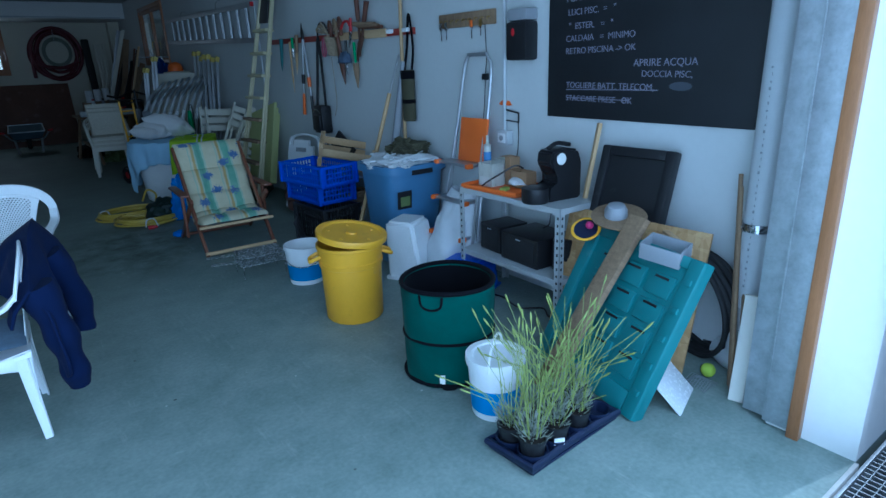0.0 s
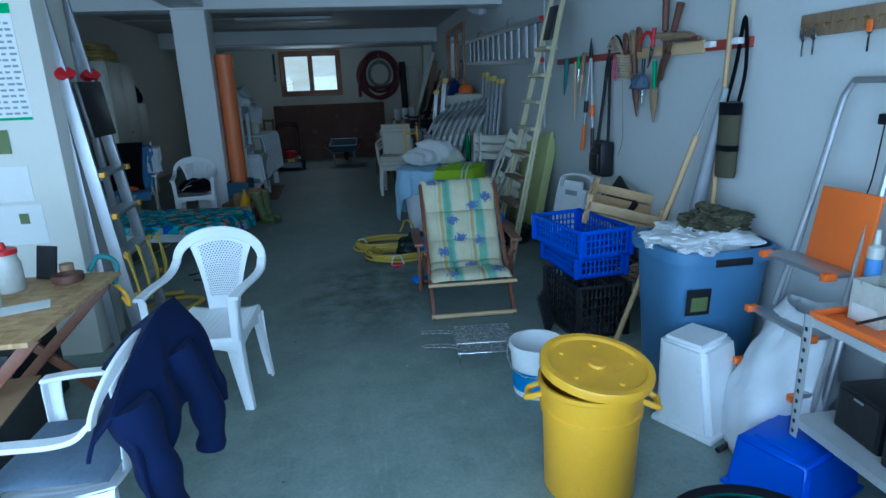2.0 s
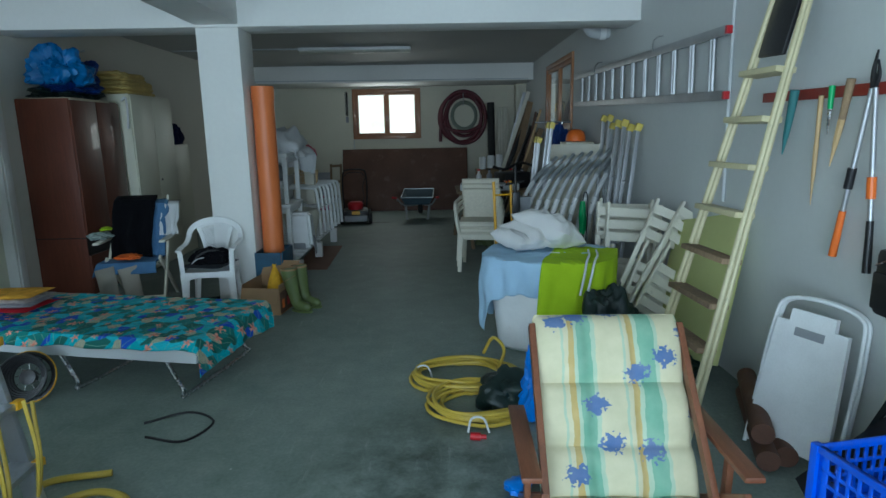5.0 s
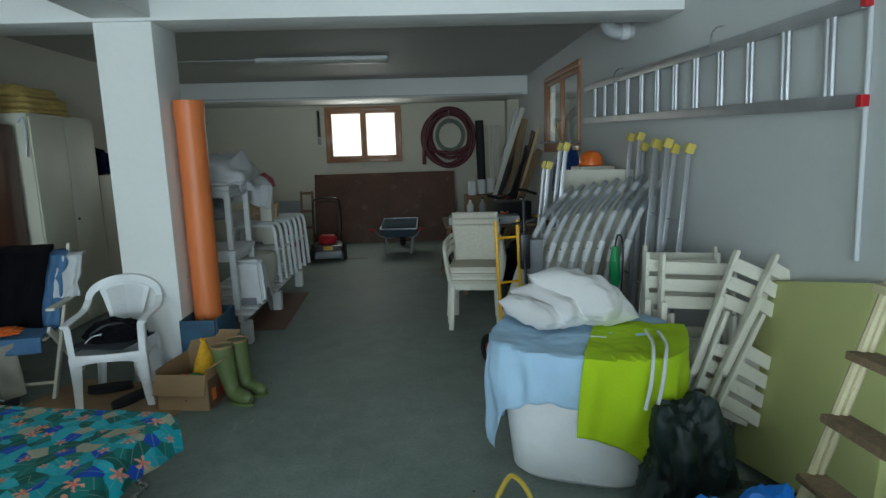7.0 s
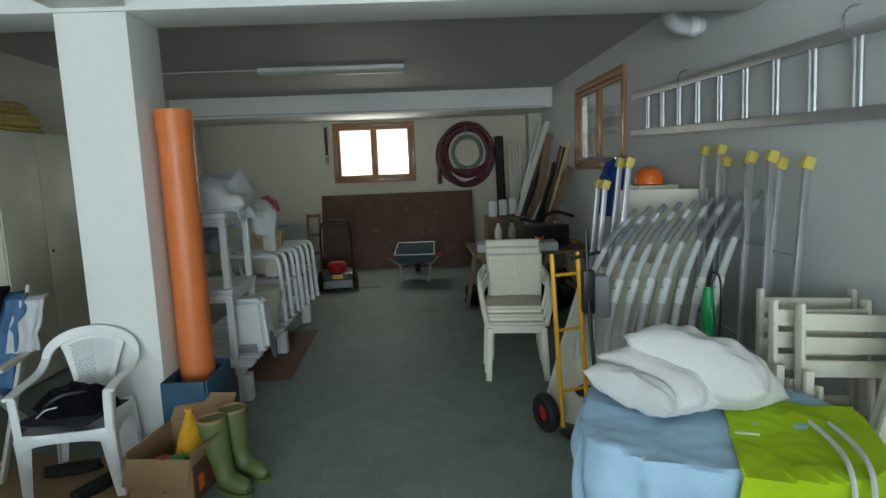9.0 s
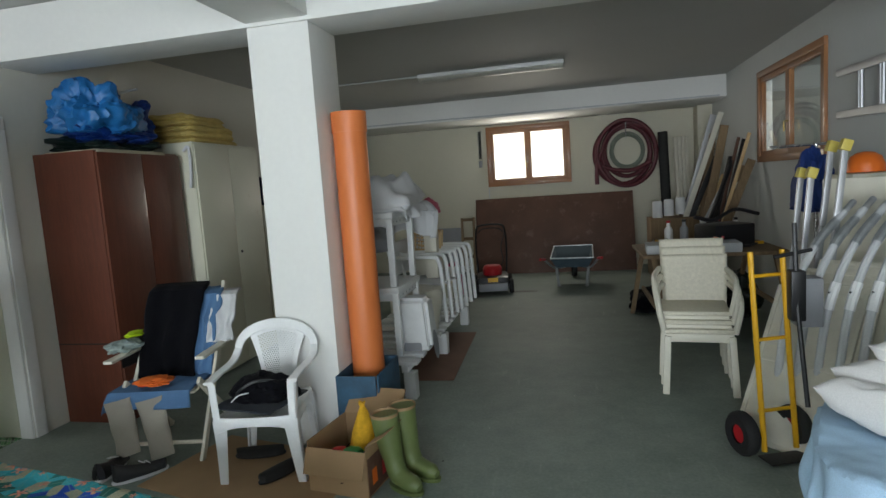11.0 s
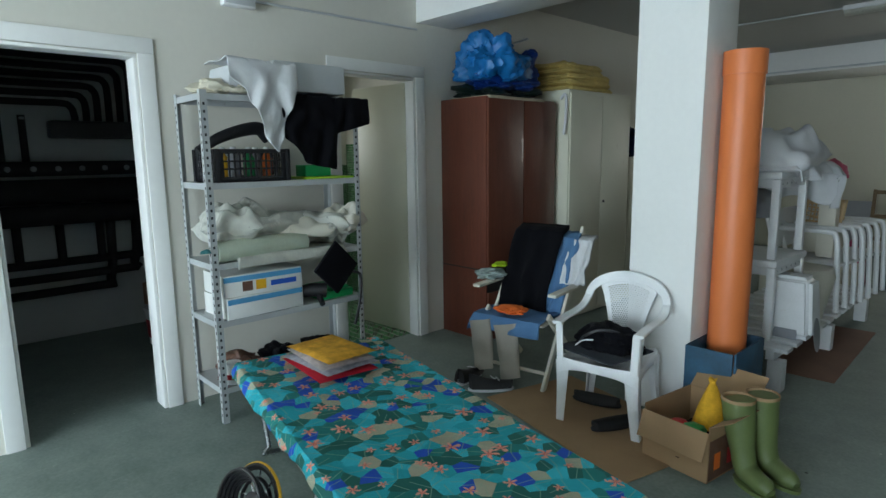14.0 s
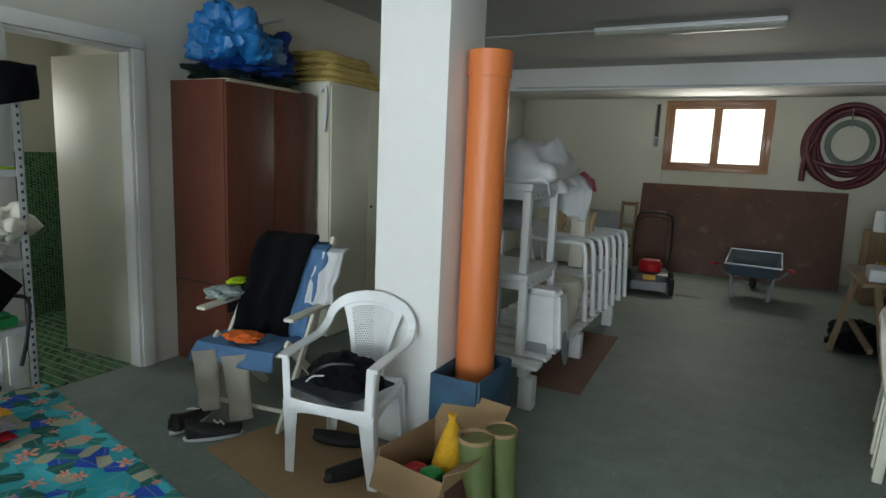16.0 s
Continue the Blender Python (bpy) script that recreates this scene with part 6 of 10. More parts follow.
# ---- middle of the right side ----
def crate(name, label, m, w, d, h, material, rows, group=""):
    """A stacking crate with slotted walls and a grid floor."""
    t = thing(name, label, "crate", m, group)
    ww, dd = w / 2, d / 2
    def lattice(L, H, nu, nv, edge_u, lo_z, hi_z, bar, place):
        us = [-L / 2, -L / 2 + edge_u]
        for k in range(1, nu):
            c = -L / 2 + edge_u + (L - 2 * edge_u) * k / nu
            us += [c - bar / 2, c + bar / 2]
        us += [L / 2 - edge_u, L / 2]
        zs = [0.0, lo_z]
        for k in range(1, nv):
            c = lo_z + (H - lo_z - hi_z) * k / nv
            zs += [c - bar / 2, c + bar / 2]
        zs += [H - hi_z, H]
        bm = bmesh.new()
        g = [[bm.verts.new(place(u, z)) for z in zs] for u in us]
        for a in range(len(us) - 1):
            for b in range(len(zs) - 1):
                if a % 2 == 1 and b % 2 == 1:
                    continue
                bm.faces.new((g[a][b], g[a + 1][b], g[a + 1][b + 1], g[a][b + 1]))
        return bm
    for s in (-1, 1):
        part("side", lattice(w, h, int(w / 0.036), rows, 0.04, 0.03, 0.024, 0.009, lambda u, z: (u, s * dd, z)), material, t, solid=0.008)
        part("end", lattice(d, h, int(d / 0.036), rows, 0.04, 0.03, 0.024, 0.009, lambda u, z: (s * ww, u, z)), material, t, solid=0.008)
    for s in (-1, 1):
        part("rim", box((-ww - 0.008, s * dd - 0.008, h - 0.02), (ww + 0.008, s * dd + 0.008, h), 0.003), material, t)
    part("base", lattice(w, d, 12, 9, 0.02, 0.02, 0.02, 0.008, lambda u, z: (u, z - dd, 0.004)), material, t, solid=0.006)
    for x in (-1, 1):
        for y in (-1, 1):
            part("corner_post", box((x * ww - 0.012, y * dd - 0.012, 0), (x * ww + 0.012, y * dd + 0.012, h + 0.002), 0.004), material, t)
    return t


crate("folding_crate", "black slotted plastic crate standing on the floor", pose(2.11, 4.70, 0.0, 0, 0, 96), 0.46, 0.34, 0.34, M_BLACK, 5, "crates")
bm = bmesh.new()
for k in range(12):
    add_box(bm, (-0.15, -0.02 + 0.0, 0.02 + k * 0.02), (0.15, -0.012, 0.026 + k * 0.02))
for k in range(7):
    add_box(bm, (-0.15 + k * 0.05 - 0.004, -0.022, 0.0), (-0.15 + k * 0.05 + 0.004, -0.010, 0.26))
single("crate_side", bm, M_BLACK, "loose black slotted crate side leaning on the crate", "crate side", m=pose(1.87, 4.68, 0.0, -14, 0, 62))
crate("stacking_crate", "bright blue slotted plastic crate on the black crate", pose(2.15, 4.86, 0.345, 0, 0, 95), 0.52, 0.34, 0.17, M_BLUEP, 3, "crates")
crate("stacking_crate", "bright blue slotted plastic crate stacked askew on another", pose(2.075, 4.72, 0.52, 0, 0, 100), 0.58, 0.34, 0.17, M_BLUEP, 3, "crates")
low = thing("low_bench", "dark low bench under the fruit crate", "bench", pose(2.45, 4.98, 0))
part("top", box((-0.19, -0.30, 0.50), (0.20, 0.28, 0.52), 0.004), M_GREY, low)
for x in (-0.17, 0.18):
    for y in (-0.27, 0.25):
        part("leg", box((x - 0.012, y - 0.012, 0), (x + 0.012, y + 0.012, 0.499), 0.002), M_BLACK, low)
part("shelf", box((-0.18, -0.28, 0.24), (0.19, 0.26, 0.25), 0.003), M_GREY, low)
wc = thing("fruit_crate", "pale wooden fruit crate tilted on the bench", "crate", pose(2.46, 4.96, 0.60, 14, 12, -28))
for y in (-0.15, 0.15):
    for z in (0.02, 0.10):
        part("slat", box((-0.24, y - 0.004, z), (0.24, y + 0.004, z + 0.065), 0.001), M_PINE, wc)
for x in (-0.24, 0.24):
    part("end_board", box((x - 0.006, -0.15, 0.0), (x + 0.006, 0.15, 0.07), 0.001), M_PINE, wc)
    part("grip_board", box((x - 0.006, -0.15, 0.16), (x + 0.006, 0.15, 0.21), 0.001), M_PINE, wc)
    part("back_board", box((x - 0.004, -0.10, 0.072), (x + 0.004, 0.10, 0.158), 0.001), M_OLDW, wc)
    for y in (-0.14, 0.14):
        part("corner_block", box((x - 0.02 * math.copysign(1, x) - 0.012, y - 0.014, 0.0), (x - 0.02 * math.copysign(1, x) + 0.012, y + 0.014, 0.21), 0.002), M_PINE, wc)
for k in range(4):
    part("bottom_slat", box((-0.23, -0.145 + k * 0.075, -0.006), (0.23, -0.085 + k * 0.075, 0.0), 0.001), M_PINE, wc)
bk = thing("wicker_basket", "small brown wicker basket on the bench shelf", "basket", pose(2.40, 4.78, 0.252))
for k in range(7):
    part("weave", tube([((0.09 + 0.005 * k) * math.cos(a), (0.09 + 0.005 * k) * math.sin(a), 0.012 + 0.02 * k + 0.004 * math.sin(8 * a + k * math.pi)) for a in (q * math.tau / 36 for q in range(36))], 0.0105, 6, True), M_OLDW, bk)
part("bottom", lathe([(0, 0.0), (0.09, 0.0), (0.09, 0.012), (0, 0.012)], 24), M_OLDW, bk)

# wire cooking rack on the floor
gr = thing("wire_rack", "chromed wire grill rack with handles on the floor", "grill rack", pose(1.36, 4.33, 0.0, 0, 0, -4))
for z in (0.10, 0.16):
    part("outline", tube([(-0.15, -0.11, z), (0.17, -0.11, z), (0.17, 0.13, z), (-0.15, 0.13, z)], 0.004, 6, True), M_STEEL, gr)
    for k in range(13):
        part("wire", rod((-0.15, -0.105 + k * 0.019, z), (0.17, -0.105 + k * 0.019, z), 0.003, None, 5), M_STEEL, gr)
for y in (-0.09, 0.10):
    part("handle_wire", tube(smooth_path([(-0.15, y - 0.02, 0.13), (-0.20, y - 0.02, 0.145), (-0.33, y - 0.015, 0.15), (-0.34, y, 0.15), (-0.33, y + 0.015, 0.15), (-0.2, y + 0.02, 0.145), (-0.15, y + 0.02, 0.13)], 4), 0.004, 6), M_STEEL, gr)
for x in (-0.14, 0.16):
    for y in (-0.10, 0.12):
        part("foot", rod((x, y, 0.0), (x, y, 0.16), 0.004, None, 6), M_STEEL, gr)

# deck chair
dk = thing("deck_chair", "reclining brown wooden deck chair with striped floral cushion", "deck chair", pose(1.455, 5.30, 0.0, 0, 0, -2))
for s in (-1, 1):
    x = s * 0.275
    part("side_rail", beam((x, -0.33, 0.0), (x + s * 0.005, 0.372, 0.805), 0.024, 0.042, 0.005, (0, 1, 0)), M_DKWOOD, dk)
    x2 = s * 0.305
    part("rear_leg", beam((x2, 0.46, 0.0), (x2, -0.20, 0.44), 0.022, 0.04, 0.005, (0, 1, 0)), M_DKWOOD, dk)
    part("arm_post", beam((s * 0.335, 0.02, 0.10), (s * 0.335, 0.0, 0.47), 0.022, 0.035, 0.004, (0, 1, 0)), M_DKWOOD, dk)
    part("armrest", box((s * 0.34 - 0.032, -0.16, 0.47), (s * 0.34 + 0.032, 0.34, 0.49), 0.006), M_DKWOOD, dk)
    part("seat_rail", beam((s * 0.25, -0.30, 0.245), (s * 0.25, 0.10, 0.20), 0.022, 0.036, 0.004), M_DKWOOD, dk)
part("foot_bar", rod((-0.29, -0.325, 0.022), (0.29, -0.325, 0.022), 0.016), M_PINE, dk)
part("rear_bar", rod((-0.31, 0.45, 0.02), (0.31, 0.45, 0.02), 0.014), M_DKWOOD, dk)
part("head_bar", rod((-0.28, 0.372, 0.78), (0.28, 0.372, 0.78), 0.013), M_DKWOOD, dk)
part("seat_bar", rod((-0.30, -0.30, 0.235), (0.30, -0.30, 0.235), 0.013), M_PINE, dk)
segs = [(-0.31, 0.262), (-0.05, 0.225), (0.06, 0.25), (0.16, 0.42), (0.27, 0.61), (0.40, 0.835)]
def cushion(u, v):
    s = v * (len(segs) - 1)
    i = min(int(s), len(segs) - 2)
    f = s - i
    y = segs[i][0] + (segs[i + 1][0] - segs[i][0]) * f
    z = segs[i][1] + (segs[i + 1][1] - segs[i][1]) * f
    return y, z
def cush_top(side):
    def f(u, v):
        y, z = cushion(u, v)
        y2, z2 = cushion(u, min(1, v + 0.02))
        y1, z1 = cushion(u, max(0, v - 0.02))
        ny, nz = -(z2 - z1), (y2 - y1)
        ln = math.hypot(ny, nz) or 1
        seam = abs(math.sin(math.pi * v * 5)) ** 0.35
        edge = max(0.0, (1 - abs(2 * u - 1) ** 6) * (1 - abs(2 * v - 1) ** 14)) ** 0.4
        tuft = 1.0 - 0.35 * math.exp(-((u - 0.36) ** 2 + 0) * 900) - 0.35 * math.exp(-((u - 0.66) ** 2) * 900)
        th = (0.018 + 0.052 * seam * tuft) * edge + 0.008 * wob(u * 4, v * 9, 1)
        th = th if side > 0 else 0.002
        return ((2 * u - 1) * (0.268 + 0.012 * seam), y + ny / ln * th, z + nz / ln * th)
    return f
part("cushion", joined(sheet(44, 90, cush_top(1)), sheet(44, 90, cush_top(-1))), M_CUSH, dk, "striped cotton cushion with blue daisies", 60)

# coiled yellow hose and what lies in it
hz = thing("garden_hose", "yellow garden hose in loose coils on the floor", "hose", pose(0, 0, 0))
def coil_pts(cx, cy, r, turns, seed, z0):
    pts = []
    n = 26 * turns
    for k in range(n):
        a = k * math.tau / 26
        t = k / n
        rr = r * (0.82 + 0.22 * wob(math.cos(a) * 0.8, t * 4 + seed, 0, 1.4) + 0.10 * math.sin(a * 0.37 + seed))
        pts.append((cx + rr * 1.05 * math.cos(a) + 0.06 * wob(t * 5, seed), cy + rr * 0.86 * math.sin(a) + 0.05 * wob(seed, t * 6), z0 + 0.012 + 0.055 * t + 0.012 * wob(a, seed + t * 3)))
    return pts
part("coil", tube(coil_pts(0.98, 7.02, 0.33, 7, 1.0, 0.0), 0.011, 7), M_HOSEY, hz)
part("coil", tube(coil_pts(1.06, 6.62, 0.32, 7, 4.0, 0.0), 0.011, 7), M_HOSEY, hz)
part("free_end", tube(smooth_path([(1.20, 7.02, 0.06), (1.24, 7.05, 0.18), (1.18, 7.16, 0.22), (1.12, 7.2, 0.10)], 6), 0.011, 7), M_HOSEY, hz)
for x, y in ((0.72, 7.02), (1.02, 6.32)):
    part("tie", tube(smooth_path([(x - 0.05, y, 0.01), (x - 0.03, y + 0.01, 0.08), (x + 0.03, y, 0.085), (x + 0.06, y - 0.01, 0.01)], 5), 0.006, 6), M_SHEET, hz, "white string tie")
part("connector", joined(rod((0.98, 6.26, 0.022), (1.03, 6.25, 0.022), 0.02), rod((1.03, 6.25, 0.022), (1.06, 6.245, 0.022), 0.012)), M_RED, hz, "red hose connector")
single("black_bag", lump(0.17, 0.15, 0.14, 8.0, 4, 0.3, 1.8, 0.12, 0.35), M_DKGREEN, "crumpled dark plastic bag among the hose coils", "bag", m=pose(1.22, 6.66, 0.055), angle=60)
single("blue_bag", lump(0.15, 0.12, 0.28, 2.2, 5, 0.4, 1.7, 0.11, 0.5), M_BLUEBAG, "crumpled bright blue plastic bag behind the deck chair", "bag", m=pose(1.42, 6.50, 0.15), angle=60)
single("blue_bag", lump(0.26, 0.16, 0.34, 6.2, 5, 0.4, 1.7, 0.11, 0.5), M_BLUEBAG, "bright blue tarpaulin heaped behind the deck chair", "tarpaulin", m=pose(1.74, 6.42, 0.18), angle=60)
single("blue_bag", lump(0.06, 0.05, 0.03, 1.2, 3, 0.35, 1.6, 0.14, 0.5), M_BLUEBAG, "scrap of blue film on the floor", "film", m=pose(1.16, 5.83, 0.02))
single("green_tarpaulin", lump(0.20, 0.17, 0.34, 12.0, 5, 0.42, 1.5, 0.09, 0.55), M_DKGREEN, "dark green tarpaulin heaped beside the white tub", "tarpaulin", m=pose(1.93, 7.10, 0.195), angle=60)
single("green_tarpaulin", lump(0.32, 0.24, 0.14, 15.0, 5, 0.5, 1.5, 0.08, 0.55), M_DKGREEN, "dark tarpaulin spread on the floor", "tarpaulin", m=pose(2.13, 6.95, 0.08), angle=60)
for k in range(3):
    single("clay_pipe", rod((2.30 + 0.10 * (k % 2), 5.9 + 0.03 * k, 0.065 + 0.10 * (k // 2)), (2.56 + 0.04 * (k % 2), 6.6, 0.065 + 0.10 * (k // 2)), 0.05, None, 20), M_PLY, "brown cardboard tube on the floor by the wall", "tube", "brown tubes")

# white folding seat panel
fp = thing("camping_chair", "folded white plastic camping chair leaning on the wall", "folding chair", pose(2.41, 5.99, 0.0, 0, -11, 202))
bm = box((-0.012, -0.20, 0.08), (0.012, 0.20, 0.72))
for v in bm.verts:
    if v.co.z > 0.4:
        v.co.y *= 0.82
bmesh.ops.bevel(bm, geom=[e for e in bm.edges if abs(e.verts[0].co.x - e.verts[1].co.x) > 0.01], offset=0.06, segments=4, affect="EDGES")
part("panel", bm, M_WHITE, fp)
part("grip_hole", box((0.0125, -0.07, 0.60), (0.0145, 0.07, 0.64), 0.0008), M_GREY, fp)
for d in (-0.03, -0.06):
    part("tube_frame", tube(smooth_path([(d, -0.22, 0.0), (d, -0.21, 0.6), (d, -0.15, 0.76), (d, 0.15, 0.76), (d, 0.21, 0.6), (d, 0.22, 0.0)], 6), 0.010, 8), M_WHITE, fp)
single("glass_sheet", box((-0.003, -0.25, 0.0), (0.003, 0.25, 0.62), 0.0005), M_CLEAR, "sheet of glass leaning on the wall", "glass sheet", m=pose(2.55, 5.42, 0.18, 0, 9, 0))
single("metal_stand", joined(beam((2.46, 5.62, 0.0), (2.56, 5.30, 0.66), 0.016, 0.02), beam((2.50, 5.78, 0.0), (2.57, 5.50, 0.72), 0.016, 0.02)), M_BLACK, "black metal stand leaning by the wall", "stand")
single("dark_board", beam((2.30, 5.56, 0.04), (2.58, 5.12, 0.78), 0.30, 0.02, 0.004, (0.75, 0.3, -0.4)), M_BLACK, "dark flat panel leaning behind the fruit crate", "panel")

# cream step ladder leaning on the wall
yl = thing("step_ladder", "old cream-painted metal step ladder leaning on the wall", "ladder", pose(0, 0, 0))
b0, b1, t0, t1 = Vector((1.97, 6.66, 0.0)), Vector((1.99, 6.12, 0.0)), Vector((2.53, 6.36, 2.62)), Vector((2.56, 6.21, 2.62))
for a, b in ((b0, t0), (b1, t1)):
    for off in (0.0, 0.055):
        o = Vector((off * 0.6, 0, 0))
        part("stile", tube([a + o, b + o * 0.35], 0.014, 8), M_CREAML, yl)
part("hoop", tube(smooth_path([t0, t0 + Vector((0.02, -0.01, 0.08)), t0 + Vector((0.03, -0.04, 0.13)), t1 + Vector((0.03, 0.04, 0.13)), t1 + Vector((0.02, 0.01, 0.08)), t1], 6), 0.014, 8), M_CREAML, yl)
for k in range(8):
    f = 0.109 + k * 0.082
    p, q = b0.lerp(t0, f), b1.lerp(t1, f)
    c = (p + q) / 2
    part("tread", beam(p, q, 0.10, 0.028, 0.006, (0.1, 0, 1)), M_OLDW if k < 4 else M_CREAML, yl)
c, w = b0.lerp(t0, 0.95), b1.lerp(t1, 0.95)
part("platform", beam(b0.lerp(t0, 0.71).lerp(b1.lerp(t1, 0.71), 0.5), b0.lerp(t0, 0.81).lerp(b1.lerp(t1, 0.81), 0.5), 0.20, 0.02, 0.004, (1, 0, 0)), M_BLACK, yl, "dark folded platform")
m, lx, ly = lean_frame((2.38, 7.62, 0.003), (2.34, 6.75, 0.003), (2.62, 7.45, 0.95))
for k in range(3):
    single("foam_board", box((0.02 * k, 0.0, -0.03 - 0.034 * k), (lx + 0.05 - 0.03 * k, 0.92 - 0.05 * k, 0.0 - 0.034 * k), 0.004), M_PANELY, "pale yellow insulation board leaning behind the ladder", "board", "insulation boards", m=m @ pose(0, 0, 0, 0, 0, 12))

# folded chairs against the wall
def folded_chair(x, y, rz, lean, roll):
    t = thing("folding_chair", "folded white slatted garden chair leaning against the wall", "folding chair", pose(x, y, 0.21 * abs(math.sin(radians(roll))), 0, 0, rz) @ pose(0, 0, 0, 0, roll, 0) @ pose(0, 0, 0, lean, 0, 0), "folded garden chairs")
    for s in (-1, 1):
        part("long_leg", beam((s * 0.21, 0.0, 0.0), (s * 0.21, 0.03, 0.98), 0.022, 0.045, 0.008, (0, 1, 0)), M_CREAM, t)
        part("short_leg", beam((s * 0.18, -0.045, 0.02), (s * 0.18, -0.04, 0.66), 0.022, 0.04, 0.008, (0, 1, 0)), M_CREAM, t)
        part("armrest", beam((s * 0.23, -0.05, 0.30), (s * 0.23, -0.05, 0.72), 0.035, 0.025, 0.006, (0, 1, 0)), M_CREAM, t)
    for i in range(3):
        part("back_slat", box((-0.20, 0.015, 0.68 + i * 0.095), (0.20, 0.032, 0.75 + i * 0.095), 0.006), M_CREAM, t)
    for i in range(4):
        part("seat_slat", box((-0.17, -0.04, 0.16 + i * 0.09), (0.17, -0.022, 0.225 + i * 0.09), 0.006), M_CREAM, t)
    return t
for q in ((2.29, 7.84, 4, -8, 5), (2.27, 7.98, 2, -6, 3), (2.24, 7.58, -6, -12, 24), (2.30, 7.48, -4, -14, 31), (2.36, 8.22, -4, -5, 2)):
    folded_chair(*q)

# large white tub covered with sheets and bags
tb = thing("water_tub", "large white plastic tub draped with cloths", "tub", pose(1.62, 7.67, 0.0, 0, 0, -22))
bm = bmesh.new()
rings = []
for hx, hy, z in ((0.30, 0.26, 0.0), (0.33, 0.29, 0.03), (0.40, 0.35, 0.64), (0.43, 0.38, 0.645), (0.43, 0.38, 0.68), (0.40, 0.35, 0.68), (0.38, 0.33, 0.5)):
    ring = []
    for k in range(48):
        a = k * math.tau / 48
        c, s = math.cos(a), math.sin(a)
        ring.append(bm.verts.new((hx * math.copysign(abs(c) ** 0.55, c), hy * math.copysign(abs(s) ** 0.55, s), z)))
    rings.append(ring)
for a, b in zip(rings, rings[1:]):
    for k in range(48):
        bm.faces.new((a[k], a[(k + 1) % 48], b[(k + 1) % 48], b[k]))
bm.faces.new(rings[0][::-1]), bm.faces.new(rings[-1])
part("body", bm, M_WHITE, tb)
TUB = pose(1.62, 7.67, 0.0, 0, 0, -22)
def cloth_round(x0, x1, y0, y1, top, hem, seed, fold=0.02, gap=0.012):
    """A cloth over the tub's rounded rim; hem(angle) is how far it hangs."""
    def f(u, v):
        x, y = x0 + (x1 - x0) * u, y0 + (y1 - y0) * v
        r = ((abs(x) / 0.435) ** 3.2 + (abs(y) / 0.385) ** 3.2) ** (1 / 3.2)
        z = top + 0.012 * wob(x, y, seed, 9) + 0.006 * wob(x, y, seed + 3, 22)
        if r > 1:
            over = (r - 1) * 0.40
            a = math.atan2(y, x)
            k = 1 / r
            out = gap + fold * min(1.0, over * 7) * (math.sin(a * 19 + seed + 3 * wob(a, seed, over, 2)) + 1.6 * wob(a * 3, over * 2, seed, 2))
            x, y = x * k + math.cos(a) * out, y * k + math.sin(a) * out
            z = top - over * hem(a) * (1 + 0.12 * wob(a * 2, seed, 0, 3))
        return x, y, z
    return sheet(84, 76, f)
single("bed_sheet", cloth_round(-0.98, 0.60, -0.62, 0.42, 0.690, lambda a: 1.0, 3.0), M_LIGHTBLUE, "pale blue sheet hanging in folds over the tub", "sheet", m=TUB, solid=0.004)
lime = thing("lime_bag", "lime green bag with pale reflective stripes spread over the tub", "bag", TUB)
part("cloth", moved(cloth_round(0.05, 0.72, -0.78, 0.16, 0.703, lambda a: 0.95, 9.0, 0.008, 0.055), Matrix.Identity(4)), M_LIME, lime, solid=0.004)
for d in (0.0, 0.055):
    part("stripe", tube(smooth_path([(0.30 + d, -0.05, 0.722), (0.33 + d, -0.22, 0.724), (0.335 + d * 0.9, -0.36, 0.712), (0.33 + d * 0.8, -0.435, 0.62), (0.31 + d * 0.8, -0.445, 0.50)], 6), 0.008, 6), M_SHEET, lime, "pale reflective stripe")
part("print", box((0.06, -0.20, 0.720), (0.13, -0.19, 0.7225)), M_SHEET, lime)
for k, (x, y, z, rx, ry, rz, sx, sy, sz) in enumerate(((1.385, 7.76, 0.765, -10, 4, -60, 0.205, 0.070, 0.070), (1.475, 7.79, 0.790, -22, 5, -58, 0.235, 0.075, 0.085), (1.645, 7.78, 0.835, -22, 9, -52, 0.27, 0.145, 0.115))):
    single("pillow", pillow_mesh(sx, sy, sz, 28, k * 3.0, 0.28, 0.10), M_PILLOW, "white cotton pillow lying on the covered tub", "pillow", "pillows", m=pose(x, y, z, rx, ry, rz))

# aluminium ladder hung on the wall
al = thing("wall_ladder", "aluminium ladder hung sideways on the wall with red end caps", "ladder", pose(RW - 0.05, 0, 0))
la, lb, ua, ub = Vector((0, 7.24, 1.74)), Vector((0, 11.25, 1.88)), Vector((0, 7.26, 2.13)), Vector((0, 11.25, 2.21))
part("stile", beam(la, lb, 0.03, 0.06, 0.004), M_ALU, al)
part("stile", beam(ua, ub, 0.03, 0.06, 0.004), M_ALU, al)
for k in range(12):
    f = 0.045 + k * 0.0778
    for d in (0.0, 0.010):
        part("rung", tube([la.lerp(lb, f + d), ua.lerp(ub, f + d)], 0.014, 8), M_ALU, al)
for p in (la, ua):
    part("end_cap", box((-0.019, p.y - 0.022, p.z - 0.024), (0.0175, p.y + 0.010, p.z + 0.024), 0.004), M_RED, al, "red plastic end cap")
for y in (8.45, 10.2):
    part("wall_hook", tube(smooth_path([(0.05, y, 2.28), (0.0, y, 2.27), (-0.03, y, 2.23), (-0.03, y, 2.16)], 4), 0.006, 6), M_STEEL, al, "steel hook")

